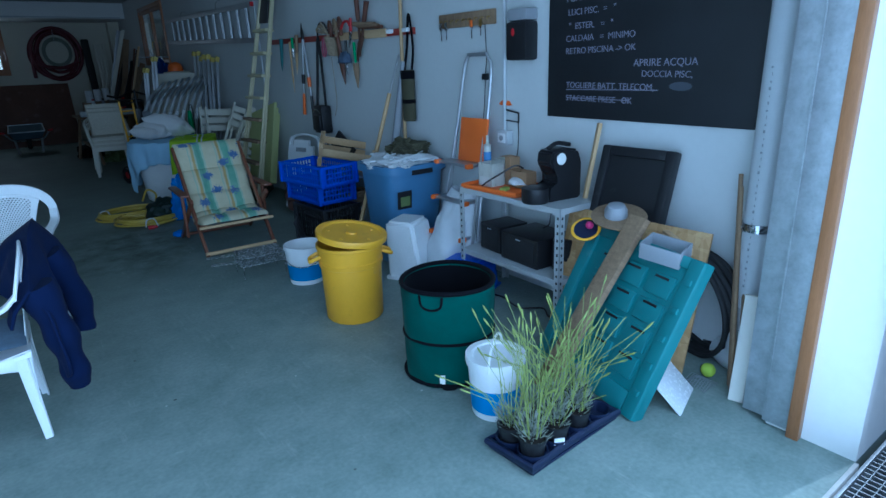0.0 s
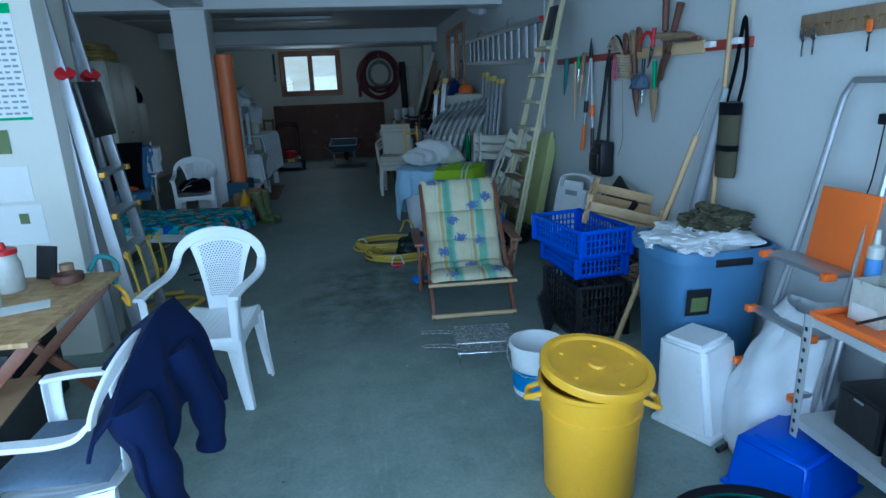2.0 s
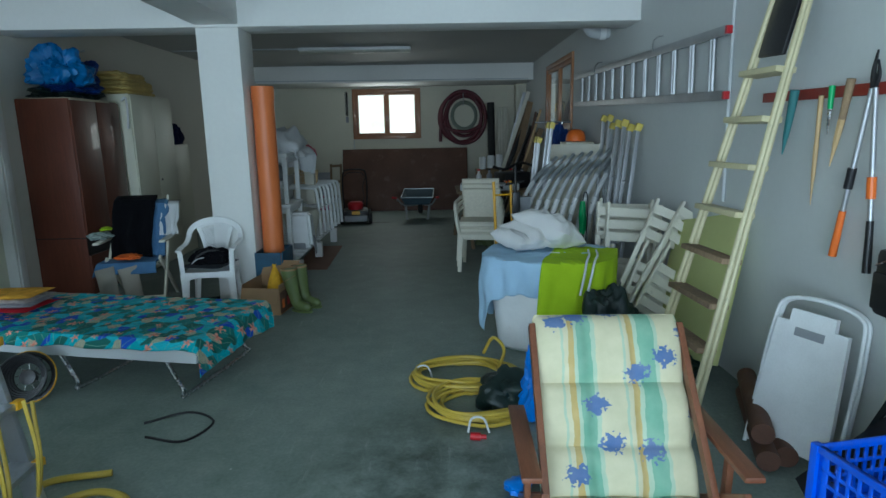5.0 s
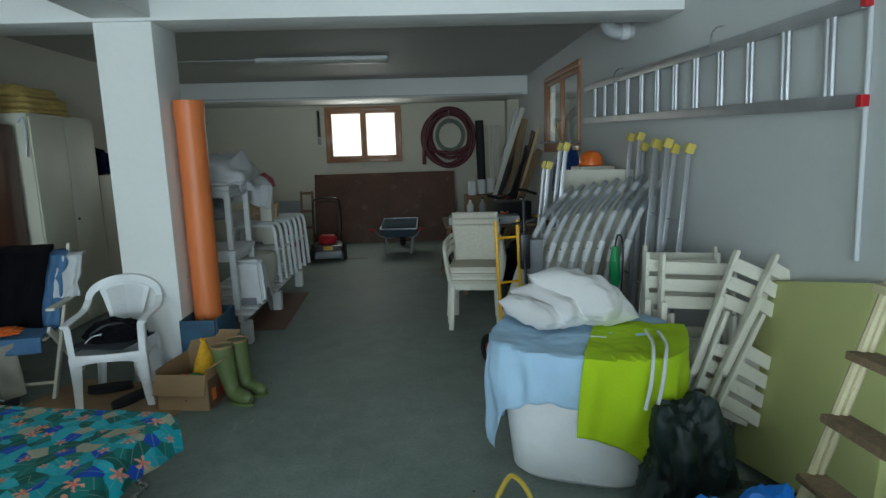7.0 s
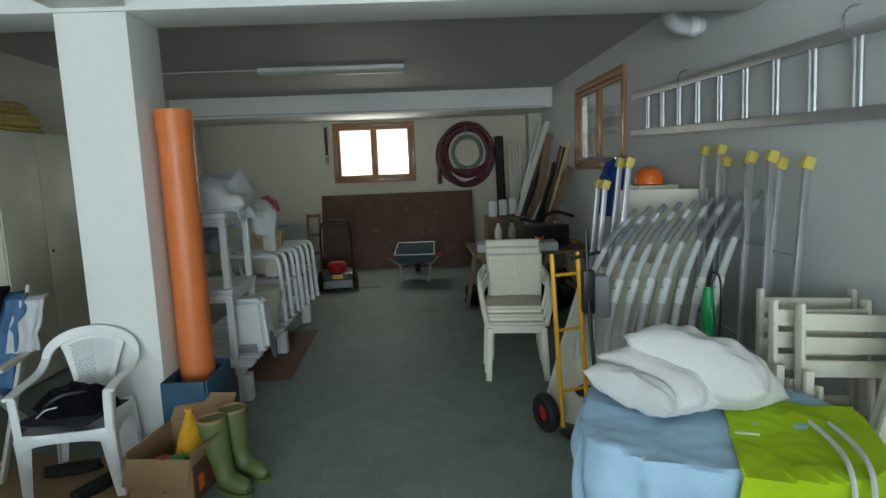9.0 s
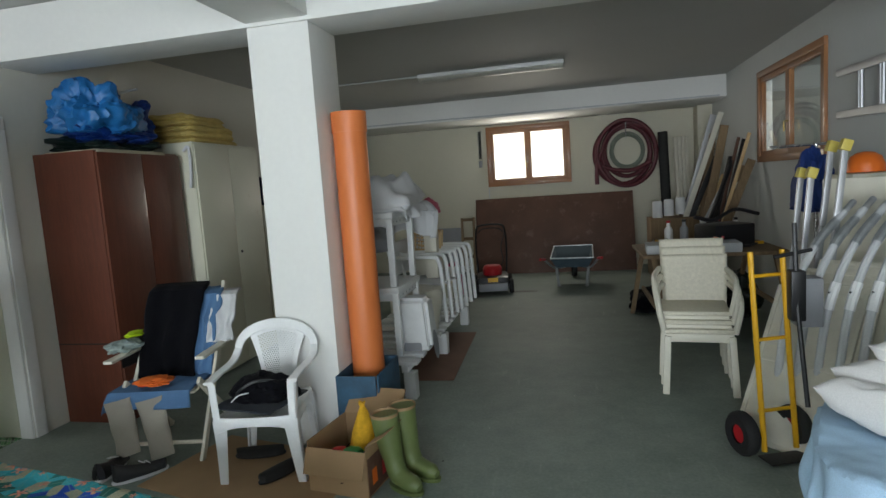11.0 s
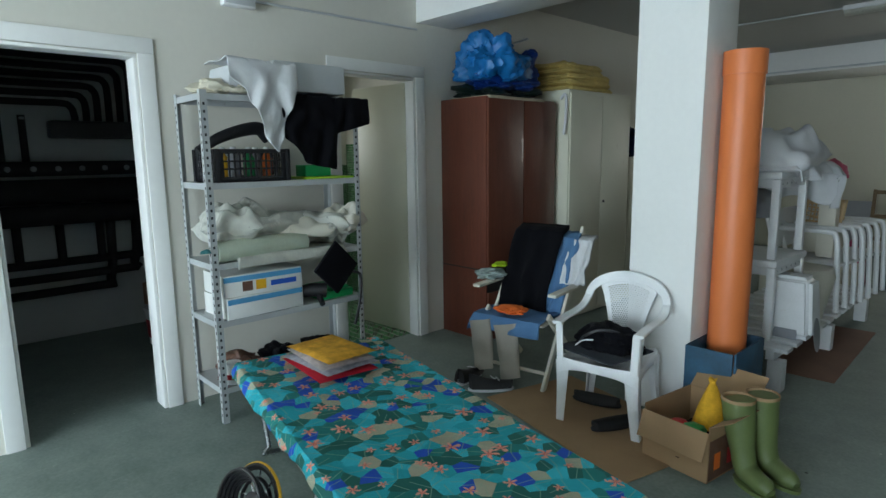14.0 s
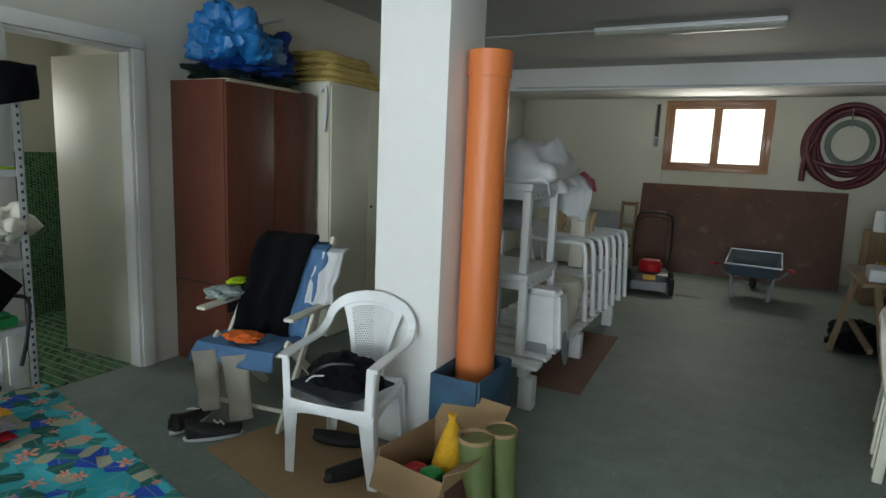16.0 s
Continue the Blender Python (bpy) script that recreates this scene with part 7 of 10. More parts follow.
# pool ladders and bent tubes stacked against the wall
def bent_tube(k):
    x, y, h = 1.56 + 0.076 * k, 9.36 - 0.060 * k, 1.0 + 0.012 * k
    pts = smooth_path([(x, y, 0.0), (x + 0.03, y + 0.0, 0.40 * h), (x + 0.10, y + 0.03, 0.76 * h), (x + 0.25, y + 0.12, 1.04 * h), (x + 0.46, y + 0.27, 1.22 * h)], 7)
    t = thing("pool_rail", "bent white metal pool handrail leaning in a row", "pool rail", pose(0, 0, 0), "bent pool rails")
    part("tube", tube(pts, 0.021, 9), M_PVC, t)
    part("sleeve", tube(pts[-8:-2], 0.024, 9), M_GALV, t, "grey metal sleeve")
    part("end_tip", tube([pts[-1], pts[-1] + (pts[-1] - pts[-3]).normalized() * 0.10], 0.018, 9), M_GALV, t)
    part("joint", tube(pts[13:17], 0.026, 9), M_WHITE, t)
    part("bolt", rod(pts[15] + Vector((-0.03, -0.02, 0)), pts[15] + Vector((0.03, 0.02, 0)), 0.006, None, 6), M_STEEL, t)
for k in range(9):
    bent_tube(k)
def frame_ladder(x0, y0, x1, y1, top, w, k):
    t = thing("frame_leg", "silver folding frame with yellow end caps leaning on the wall", "metal frame", pose(0, 0, 0), "silver frames")
    for d in (0.0, w):
        a, b = Vector((x0, y0 + d, 0.0)), Vector((x1, y1 + d * 0.9, top))
        part("tube", beam(a, b, 0.026, 0.034, 0.004, (1, 0, 0)), M_ALU, t)
        part("cap", box((-0.026, -0.024, -0.03), (0.03, 0.024, 0.035), 0.008, pose(b.x, b.y, b.z, 0, 20, 30 * d)), M_YCAP, t, "pale yellow plastic cap")
    for f in (0.35, 0.7):
        part("crossbar", tube([Vector((x0, y0, 0)).lerp(Vector((x1, y1, top)), f), Vector((x0, y0 + w, 0)).lerp(Vector((x1, y1 + w * 0.9, top)), f)], 0.009, 6), M_ALU, t)
for k, q in enumerate(((2.36, 8.42, 2.57, 8.62, 1.56, 0.24), (2.28, 8.48, 2.52, 8.84, 1.60, 0.22), (2.42, 8.9, 2.60, 9.2, 1.58, 0.3), (2.44, 9.3, 2.58, 9.5, 1.66, 0.24), (1.86, 9.62, 2.02, 9.62, 1.60, 0.2), (1.80, 9.86, 1.93, 9.85, 1.45, 0.18))):
    frame_ladder(*q, k)
for k in range(4):
    m, lx, ly = lean_frame((1.33 + 0.07 * k, 9.30 - 0.01 * k, 0.003), (1.66 + 0.07 * k, 8.96 - 0.01 * k, 0.003), (1.70 + 0.06 * k, 9.62, 0.80 + 0.05 * k))
    pn = thing("framed_board", "cream framed flat panel leaning on the rails", "panel", m, "leaning panels")
    part("sheet", box((0, 0, -0.010), (lx, ly, 0.0), 0.002), M_CREAM, pn)
    for x0, x1, y0, y1 in ((0, 0.025, 0, ly), (lx - 0.025, lx, 0, ly), (0.025, lx - 0.025, 0.0, 0.025), (0.025, lx - 0.025, ly - 0.025, ly), (0.025, lx - 0.025, ly * 0.5, ly * 0.5 + 0.02)):
        part("edge", box((x0, y0, -0.016), (x1, y1, 0.008), 0.002), M_CREAM, pn)
m, lx, ly = lean_frame((2.02, 10.02, 0.003), (2.56, 9.66, 0.003), (2.10, 10.14, 1.40))
single("cream_board", box((0, 0, -0.02), (lx, ly, 0.0), 0.004), M_CREAM, "large cream panel standing behind the rails", "panel", m=m)

# hand truck in front of the panels
ht = thing("hand_truck", "orange hand truck with black wheel and tied tools", "hand truck", pose(1.49, 9.03, 0.0, 0, 0, 20))
for x in (-0.09, 0.09):
    part("rail", tube([(x, 0.0, 0.05), (x, 0.05, 0.55), (x, 0.10, 1.08)], 0.014, 8), M_YELP, ht)
for z in (0.25, 0.62, 0.95):
    part("crossbar", rod((-0.09, 0.02 + 0.09 * z, z), (0.09, 0.02 + 0.09 * z, z), 0.010), M_YELP, ht)
part("toe_plate", box((-0.12, -0.10, 0.02), (0.12, 0.01, 0.03), 0.003), M_BLACK, ht)
for x in (-0.15, 0.15):
    wheel = part("wheel", moved(lathe([(0.05, -0.03), (0.10, -0.035), (0.115, -0.02), (0.118, 0), (0.115, 0.02), (0.10, 0.035), (0.05, 0.03)], 26), pose(x, 0.09, 0.118, 0, 90, 0)), M_RUBBER, ht)
    part("hub", moved(lathe([(0, -0.02), (0.05, -0.02), (0.05, 0.02), (0, 0.02)], 18), pose(x, 0.09, 0.118, 0, 90, 0)), M_RED, wheel)
single("garden_tool", joined(tube([(1.60, 8.98, 0.3), (1.58, 9.06, 0.8), (1.58, 9.10, 1.22)], 0.012, 8), box((1.55, 9.05, 0.72), (1.62, 9.13, 0.98), 0.01), rod((1.48, 9.08, 1.05), (1.66, 9.10, 1.08), 0.010)), M_BLACK, "black garden tool tied to the hand truck", "tool")
single("box", box((1.62, 9.16, 0.66), (1.74, 9.28, 0.92), 0.008), M_GREY, "small grey box behind the hand truck", "box")
gt = thing("hose_gun", "green hose spray gun hanging on the rails", "spray gun", pose(2.14, 8.74, 0.70))
part("body", tube(smooth_path([(0, 0, 0.22), (0.0, 0.0, 0.10), (0.01, 0.01, 0.0), (0.0, 0.0, -0.08)], 5), lambda s: 0.022 + 0.014 * math.sin(3 * s), 10), M_GREEN, gt)
part("grip", tube([(0.0, -0.03, 0.12), (0.0, -0.05, 0.04), (0.0, -0.03, -0.02)], 0.010, 8), M_GREEN, gt)
part("nozzle", rod((0, 0, -0.07), (0, 0, -0.12), 0.018, 0.022), M_BLACK, gt)
part("cable", tube(smooth_path([(0, 0, 0.22), (0.01, -0.02, 0.30), (0.02, -0.08, 0.28), (0.02, -0.10, 0.12), (0.02, -0.06, -0.2), (0.02, -0.05, -0.5), (0.02, -0.06, -0.694)], 6), 0.006, 6), M_BLACK, gt)
single("safety_helmet", moved(lathe([(0, 0.135), (0.05, 0.128), (0.09, 0.10), (0.11, 0.05), (0.112, 0.0), (0.125, -0.004), (0.105, -0.004)], 28), pose(0, 0, 0)), M_ORANGE, "orange safety helmet with ear defenders on top of the frames", "helmet", m=pose(2.44, 10.35, 1.43))
single("helmet_stand", box((2.30, 10.20, 0.0), (2.62, 10.55, 1.42), 0.01), M_CABC, "cream steel locker behind the pool rails", "locker")

# ---- left side: chairs, table, stepladder, bed, shelf, wardrobe ----
def plastic_chair(m, label, material=None):
    """Moulded garden armchair with a perforated round back; it faces -y."""
    material = material or M_WHITE
    t = thing("garden_chair", label, "chair", m, "white plastic armchairs")
    def seat(u, v):
        x, y = (2 * u - 1) * (0.215 - 0.03 * v), -0.25 + 0.47 * v
        rib = 0.0016 * math.cos(u * 26 * math.pi) * min(1.0, 8 * v, 8 * (1 - v))
        return x, y, 0.42 + 0.014 * abs(2 * u - 1) ** 4 - 0.022 * math.sin(math.pi * v) - 0.03 * (1 - v) ** 8 + rib
    part("seat", sheet(53, 22, seat), material, t, solid=0.007)
    front = smooth_path([(-0.225, -0.245, 0.378), (-0.12, -0.262, 0.392), (0, -0.266, 0.395), (0.12, -0.262, 0.392), (0.225, -0.245, 0.378)], 5)
    part("apron", ribbon(front, (0, 0, 1), lambda q: 0.055 + 0.05 * abs(2 * q - 1) ** 3, 0.012), material, t)
    for s in (-1, 1):
        part("side_apron", ribbon(smooth_path([(s * 0.222, -0.235, 0.375), (s * 0.205, 0.0, 0.392), (s * 0.19, 0.215, 0.375)], 6), (0, 0, 1), lambda q: 0.055 + 0.05 * abs(2 * q - 1) ** 3, 0.012), material, t)
        part("front_leg", joined(ribbon(smooth_path([(s * 0.195, -0.250, 0.40), (s * 0.205, -0.236, 0.22), (s * 0.222, -0.215, 0.0)], 5), (1, 0, 0), lambda q: 0.085 - 0.04 * q ** 0.7, 0.010), ribbon(smooth_path([(s * 0.222, -0.210, 0.40), (s * 0.230, -0.210, 0.22), (s * 0.240, -0.198, 0.0)], 5), (0, 1, 0), lambda q: 0.09 - 0.05 * q ** 0.7, 0.010)), material, t)
        part("back_leg", joined(ribbon(smooth_path([(s * 0.178, 0.200, 0.40), (s * 0.190, 0.203, 0.22), (s * 0.210, 0.215, 0.0)], 5), (1, 0, 0), lambda q: 0.07 - 0.032 * q, 0.010), ribbon(smooth_path([(s * 0.198, 0.178, 0.40), (s * 0.208, 0.185, 0.22), (s * 0.226, 0.200, 0.0)], 5), (0, 1, 0), lambda q: 0.07 - 0.032 * q, 0.010)), material, t)
        part("arm_post", joined(ribbon(smooth_path([(s * 0.226, -0.222, 0.40), (s * 0.232, -0.226, 0.52), (s * 0.238, -0.222, 0.63)], 4), (0, 1, 0), lambda q: 0.062 - 0.008 * math.sin(math.pi * q), 0.012), ribbon([(s * 0.210, -0.252, 0.40), (s * 0.218, -0.254, 0.62)], (1, 0, 0), 0.040, 0.010)), material, t)
        arm = smooth_path([(s * 0.230, -0.262, 0.630), (s * 0.233, -0.12, 0.642), (s * 0.238, 0.06, 0.645), (s * 0.240, 0.16, 0.662), (s * 0.234, 0.218, 0.705)], 5)
        part("armrest", ribbon(arm, (1, 0, 0), lambda q: 0.056 - 0.008 * q, 0.018), material, t)
    arch, out = [], []
    for k in range(29):
        a = math.pi * k / 28
        arch.append((0.236 * math.cos(a), 0.216 + 0.062 * math.sin(a), 0.690 + 0.158 * math.sin(a) ** 0.85))
        out.append((math.cos(a), 0.0, 0.85 * math.sin(a) + 0.05))
    part("back_rim", ribbon(arch, out, lambda q: 0.044 + 0.022 * math.sin(math.pi * q), 0.016), material, t)
    # splat with a lattice of small diamond holes, fanning out from the seat to the rim
    bm = bmesh.new()
    nu, nv = 37, 67
    g = {}
    for i in range(nu):
        for j in range(nv):
            u, v = 2 * i / (nu - 1) - 1, j / (nv - 1)
            w = 0.088 + 0.085 * v ** 1.4
            top = 0.836 - 0.072 * (u * w / 0.19) ** 2
            z = 0.41 + (top - 0.41) * v
            g[i, j] = bm.verts.new((u * w, 0.198 + 0.075 * (z - 0.41) / 0.42 + 0.016 * (1 - u * u), z))
    for i in range(nu - 1):
        for j in range(nv - 1):
            if 3 < i < nu - 5 and 12 < j < nv - 6 and ((i % 2 == 1 and j % 4 == 1) or (i % 2 == 0 and j % 4 == 3)):
                continue
            bm.faces.new((g[i, j], g[i + 1, j], g[i + 1, j + 1], g[i, j + 1]))
    part("backrest", bm, material, t, "perforated backrest", solid=0.005)
    return t


chB = plastic_chair(pose(-0.06, 4.28, 0, 0, 0, -10) @ Matrix.Diagonal((0.97, 0.88, 0.955, 1.0)), "white plastic garden armchair standing empty on the floor")
chA = copy_thing(chB, pose(-0.215, 3.17, 0, 0, 0, -92) @ Matrix.Diagonal((1.0, 0.88, 0.945, 1.0)))
tagged(chA, "white plastic armchair with grey pad and a jacket on it")
chC = copy_thing(chB, pose(-1.22, 8.72, 0, 0, 0, 9) @ Matrix.Diagonal((1.0, 1.0, 0.965, 1.0)))
tagged(chC, "white plastic garden armchair with a black bag on its seat")

single("seat_pad", moved(pillow_mesh(0.195, 0.205, 0.016, 24, 3.0, 0.2, 0.02), pose(0, 0, 0.02)), fabric("grey_ribbed_pad", (0.14, 0.18, 0.24), 0.15, 9, 60), "thin grey ribbed seat pad on the armchair", "seat pad", m=pose(-0.235, 3.17, 0.400, 0, 0, -92) @ Matrix.Diagonal((1, 0.9, 1, 1)))
def jacket(u, v):
    # u along the chair back from its near to its far end, v from the inner hem over the ridge to the outer hem
    y = 2.94 + 0.46 * u + 0.02 * wob(u * 4, v * 4, 2)
    rx, rz = 0.0 + 0.08 * u, 0.665 + 0.20 * math.sin(min(1.0, u * 1.15) * math.pi / 2)
    s = (v - 0.4) / 0.6 if v > 0.4 else (v - 0.4) / 0.4
    if s < 0:
        d = -s * (0.14 + 0.10 * u + 0.03 * wob(u * 4, 1.0))
        x = rx - 0.04 * min(1, d * 12) + s * (0.05 + 0.20 * u * u) - 0.012 * math.sin(u * 17) * min(1, d * 6)
    else:
        d = s * (0.30 + 0.16 * math.exp(-((u - 0.12) / 0.14) ** 2) + 0.10 * math.exp(-((u - 0.85) / 0.16) ** 2) + 0.03 * wob(u * 5, 3.0))
        x = rx + 0.035 * min(1, d * 9) + (0.05 + 0.26 * u * u) * d + 0.014 * wob(u * 5, v * 5) + 0.018 * math.sin(u * 15 + v * 2) * min(1, d * 5)
    return x, y, rz - d
jk = thing("jacket", "dark navy blue fleece jacket hung over the chair back", "jacket", pose(-0.005, 0.0, -0.02))
part("body", sheet(52, 64, jacket), M_NAVY, jk, solid=0.012)
part("sleeve", tube(smooth_path([(0.02, 3.02, 0.66), (0.06, 3.02, 0.48), (0.08, 3.03, 0.32), (0.09, 3.05, 0.17)], 7), lambda q: 0.070 - 0.022 * q + 0.007 * math.sin(17 * q), 14), M_NAVY, jk)
part("sleeve", tube(smooth_path([(0.09, 3.26, 0.72), (0.15, 3.27, 0.56), (0.17, 3.26, 0.42), (0.16, 3.25, 0.34)], 7), lambda q: 0.060 - 0.016 * q + 0.006 * math.sin(15 * q), 14), M_NAVY, jk)

# work table by the pillar
wt = thing("work_table", "small folding wooden table with a worn strand-board top", "table", pose(-0.80, 3.80, 0.0))
part("top", box((-0.40, -0.42, 0.70), (0.38, 0.42, 0.72), 0.003), M_OSB, wt)
for y in (-0.30, 0.34):
    part("leg", beam((-0.34, y, 0.0), (0.34, y, 0.69), 0.022, 0.045, 0.004, (0, 0, 1)), M_DKWOOD, wt)
    part("leg", beam((0.34, y + 0.03, 0.0), (-0.34, y + 0.03, 0.69), 0.022, 0.045, 0.004, (0, 0, 1)), M_DKWOOD, wt)
part("stretcher", rod((0.30, -0.31, 0.05), (0.30, 0.38, 0.05), 0.012), M_DKWOOD, wt)
jar = thing("glass_jar", "glass jar with a red lid and wooden sticks on the table", "jar", pose(-0.80, 4.02, 0.721))
part("glass", lathe([(0, 0), (0.055, 0), (0.06, 0.01), (0.06, 0.12), (0.05, 0.15), (0.05, 0.165)], 24), M_CLEAR, jar)
part("lid", lathe([(0.055, 0.165), (0.056, 0.185), (0.02, 0.19), (0.015, 0.215), (0, 0.218)], 24), M_RED, jar)
ash = thing("ashtray", "dark brown round ashtray on the table", "ashtray", pose(-0.60, 4.10, 0.721))
part("bowl", lathe([(0, 0), (0.06, 0), (0.065, 0.01), (0.065, 0.035), (0.055, 0.037), (0.05, 0.012), (0, 0.01)], 26), M_PLY, ash)
tbk = thing("tablet", "small dark tablet standing on the table", "tablet", pose(-0.72, 4.16, 0.721, -14, 0, -22))
part("case", box((-0.055, -0.006, 0.0), (0.055, 0.006, 0.155), 0.004), M_BLACK, tbk)
part("screen", box((-0.047, -0.008, 0.012), (0.047, -0.0062, 0.145)), M_BLACKB, tbk)
single("candle", lathe([(0, 0), (0.03, 0), (0.03, 0.06), (0, 0.062)], 20), M_CARD, "short brown candle on the table", "candle", m=pose(-0.64, 4.19, 0.721))
btl = thing("bottle", "small blue and white bottle on the table", "bottle", pose(-0.86, 3.92, 0.721))
part("body", lathe([(0, 0), (0.025, 0), (0.027, 0.01), (0.027, 0.10), (0.012, 0.125), (0.012, 0.14), (0, 0.14)], 18), plastic("pale_blue_bottle", (0.3, 0.5, 0.65), 0.35), btl)
part("cap", lathe([(0.014, 0.141), (0.014, 0.16), (0, 0.162)], 14), M_WHITE, btl)
single("glass_cup", lathe([(0, 0), (0.03, 0), (0.036, 0.09), (0.033, 0.09), (0.028, 0.006), (0, 0.006)], 20), M_CLEAR, "empty glass on the table", "glass", m=pose(-0.75, 3.80, 0.721))
single("paper_sheet", box((-0.09, -0.06, 0.0), (0.09, 0.06, 0.001)), M_PAPER, "loose sheet of paper on the table", "paper", m=pose(-0.62, 3.76, 0.721, 0, 0, 24))
cl = thing("spring_clamp", "teal clamp with a yellow grip on the table edge", "clamp", pose(-0.45, 4.18, 0.66))
part("bow", tube(smooth_path([(0.0, 0.02, 0.0), (0.02, 0.03, 0.10), (-0.05, 0.03, 0.14), (-0.10, 0.02, 0.075)], 6), 0.012, 8), M_TEAL, cl)
part("grip", tube(smooth_path([(0.0, 0.02, 0.0), (0.05, 0.0, -0.05), (0.06, -0.01, -0.10), (0.03, 0.0, -0.06)], 6), 0.009, 8), M_YELP, cl)
single("cardboard_sheet", box((-0.20, -0.25, 0.0), (0.16, 0.25, 0.006)), M_CARD, "sheet of cardboard on a crate under the table", "cardboard", m=pose(-0.70, 3.42, 0.452, 0, 0, 8))
single("tool_case", box((-0.18, -0.24, 0.0), (0.16, 0.24, 0.45), 0.02), M_BLACK, "black plastic tool case on the floor", "case", m=pose(-0.72, 3.45, 0.0, 0, 0, 8))
single("dark_crate", joined(box((-0.22, -0.20, 0.0), (0.14, 0.2, 0.38), 0.012), box((0.142, -0.12, 0.05), (0.15, -0.09, 0.12), 0.003), box((0.142, 0.03, 0.05), (0.15, 0.06, 0.12), 0.003)), M_BLACK, "dark storage box under the table", "box", m=pose(-1.06, 4.32, 0.0, 0, 0, -4))

# papers on the pillar
cal = thing("wall_calendar", "green and white printed calendar on the pillar", "calendar", pose(-1.14, 4.955, 0))
part("sheet", box((-0.145, -0.004, 1.42), (0.125, -0.001, 2.02)), M_PAPER, cal)
part("header", box((-0.145, -0.0055, 1.97), (0.125, -0.0042, 2.02)), M_GREEN, cal)
part("footer", box((-0.145, -0.0055, 1.42), (0.125, -0.0042, 1.435)), M_GREEN, cal)
bm = bmesh.new()
for i in range(6):
    for j in range(16):
        add_box(bm, (-0.135 + i * 0.043, -0.0052, 1.45 + j * 0.031), (-0.10 + i * 0.043 - 0.006 * ((i + j) % 3), -0.0043, 1.462 + j * 0.031))
tagged(part("print", bm, M_INK, cal, "rows of small grey print"), kind="stuff")
for n, x0, x1, z0, z1, mm, lab in (("photo_print", -0.16, -0.06, 1.24, 1.37, M_BOOT, "photo of green leaves on the pillar"), ("drawing", -0.28, 0.0, 0.97, 1.17, M_PAPER, "faint pencil drawing on the pillar"), ("photo_print", -0.10, -0.05, 0.84, 0.90, M_BOOT, "small leaf photo on the pillar"), ("drawing", -0.28, 0.03, 0.72, 0.95, M_PAPER, "white sheet of paper on the pillar")):
    d = 0.004 if n == "drawing" else 0.006
    single(n, box((-1.10 + x0, 4.955 - d, z0), (-1.10 + x1, 4.955 - d + 0.002, z1)), mm, lab, "paper")

# aluminium stepladder leaning on the pillar
sl = thing("stepladder", "tall aluminium stepladder with grey treads and yellow feet", "ladder", pose(0, 0, 0))
f0, f1, h0, h1 = Vector((-0.70, 5.04, 0.0)), Vector((-0.735, 5.60, 0.0)), Vector((-0.955, 5.13, 2.16)), Vector((-0.955, 5.43, 2.16))
for a, b in ((f0, h0), (f1, h1)):
    part("stile", beam(a, b, 0.025, 0.07, 0.004, (1, 0, 0)), M_ALU, sl)
    part("rear_stile", beam(a + Vector((-0.15, 0.0, 0.0)), b + Vector((0.0, 0.0, -0.30)), 0.022, 0.045, 0.003, (1, 0, 0)), M_ALU, sl)
    part("foot", box((-0.03, -0.025, 0.0), (0.05, 0.025, 0.05), 0.006, pose(a.x, a.y, 0.0)), M_YELP, sl, "yellow plastic foot")
    p = a.lerp(b, 0.77)
    part("bracket", lathe([(0, -0.02), (0.06, -0.02), (0.06, 0.02), (0, 0.02)], 18, 0, 1, 0.55), M_RED, sl, "red hinge bracket").matrix_basis = pose(p.x + 0.02, p.y, p.z, 60, 0, 60)
part("top_cap", beam(h0 + Vector((0, -0.03, 0.02)), h1 + Vector((0, 0.03, 0.02)), 0.10, 0.06, 0.012), M_YELP, sl, "yellow plastic top cap")
for k in range(5):
    f = (0.08 + 0.25 * k) / 2.16
    p, q = f0.lerp(h0, f), f1.lerp(h1, f)
    o = Vector((0.012, 0, 0))
    part("tread", beam(p + o, q + o, 0.105, 0.024, 0.004, (0, 0, 1)), M_GALV, sl)
    for e in (p, q):
        part("tread_clip", box((0.045, -0.020, -0.016), (0.075, 0.020, 0.016), 0.004, pose(e.x, e.y, e.z)), M_YELP, sl)
part("platform", beam(f0.lerp(h0, 0.60).lerp(f1.lerp(h1, 0.60), 0.5) + Vector((0.055, 0, 0)), f0.lerp(h0, 0.75).lerp(f1.lerp(h1, 0.75), 0.5) + Vector((0.055, 0, 0)), 0.34, 0.03, 0.006, (1, 0, 0)), M_BLACK, sl, "black folded platform")
yc = thing("yellow_strap", "yellow strap and cable hanging on the stepladder", "strap", pose(0, 0, 0))
for k in range(4):
    part("loop", tube(smooth_path([(-0.70 + 0.01 * k, 5.02 + 0.16 * k, 0.62), (-0.65 + 0.01 * k, 4.98 + 0.16 * k, 0.44), (-0.65, 5.02 + 0.15 * k, 0.26), (-0.68 + 0.01 * k, 5.06 + 0.15 * k, 0.38), (-0.70 + 0.01 * k, 5.06 + 0.16 * k, 0.60)], 6), 0.007, 6), M_HOSEY, yc)
single("yellow_hose", tube(smooth_path([(-0.9, 5.7, 0.02), (-0.7, 5.85, 0.02), (-0.5, 5.75, 0.03), (-0.62, 5.55, 0.02), (-0.85, 5.6, 0.04), (-0.95, 5.9, 0.03), (-0.7, 6.0, 0.02)], 10), 0.016, 8), M_HOSEY, "loop of yellow hose on the floor by the stepladder", "hose")
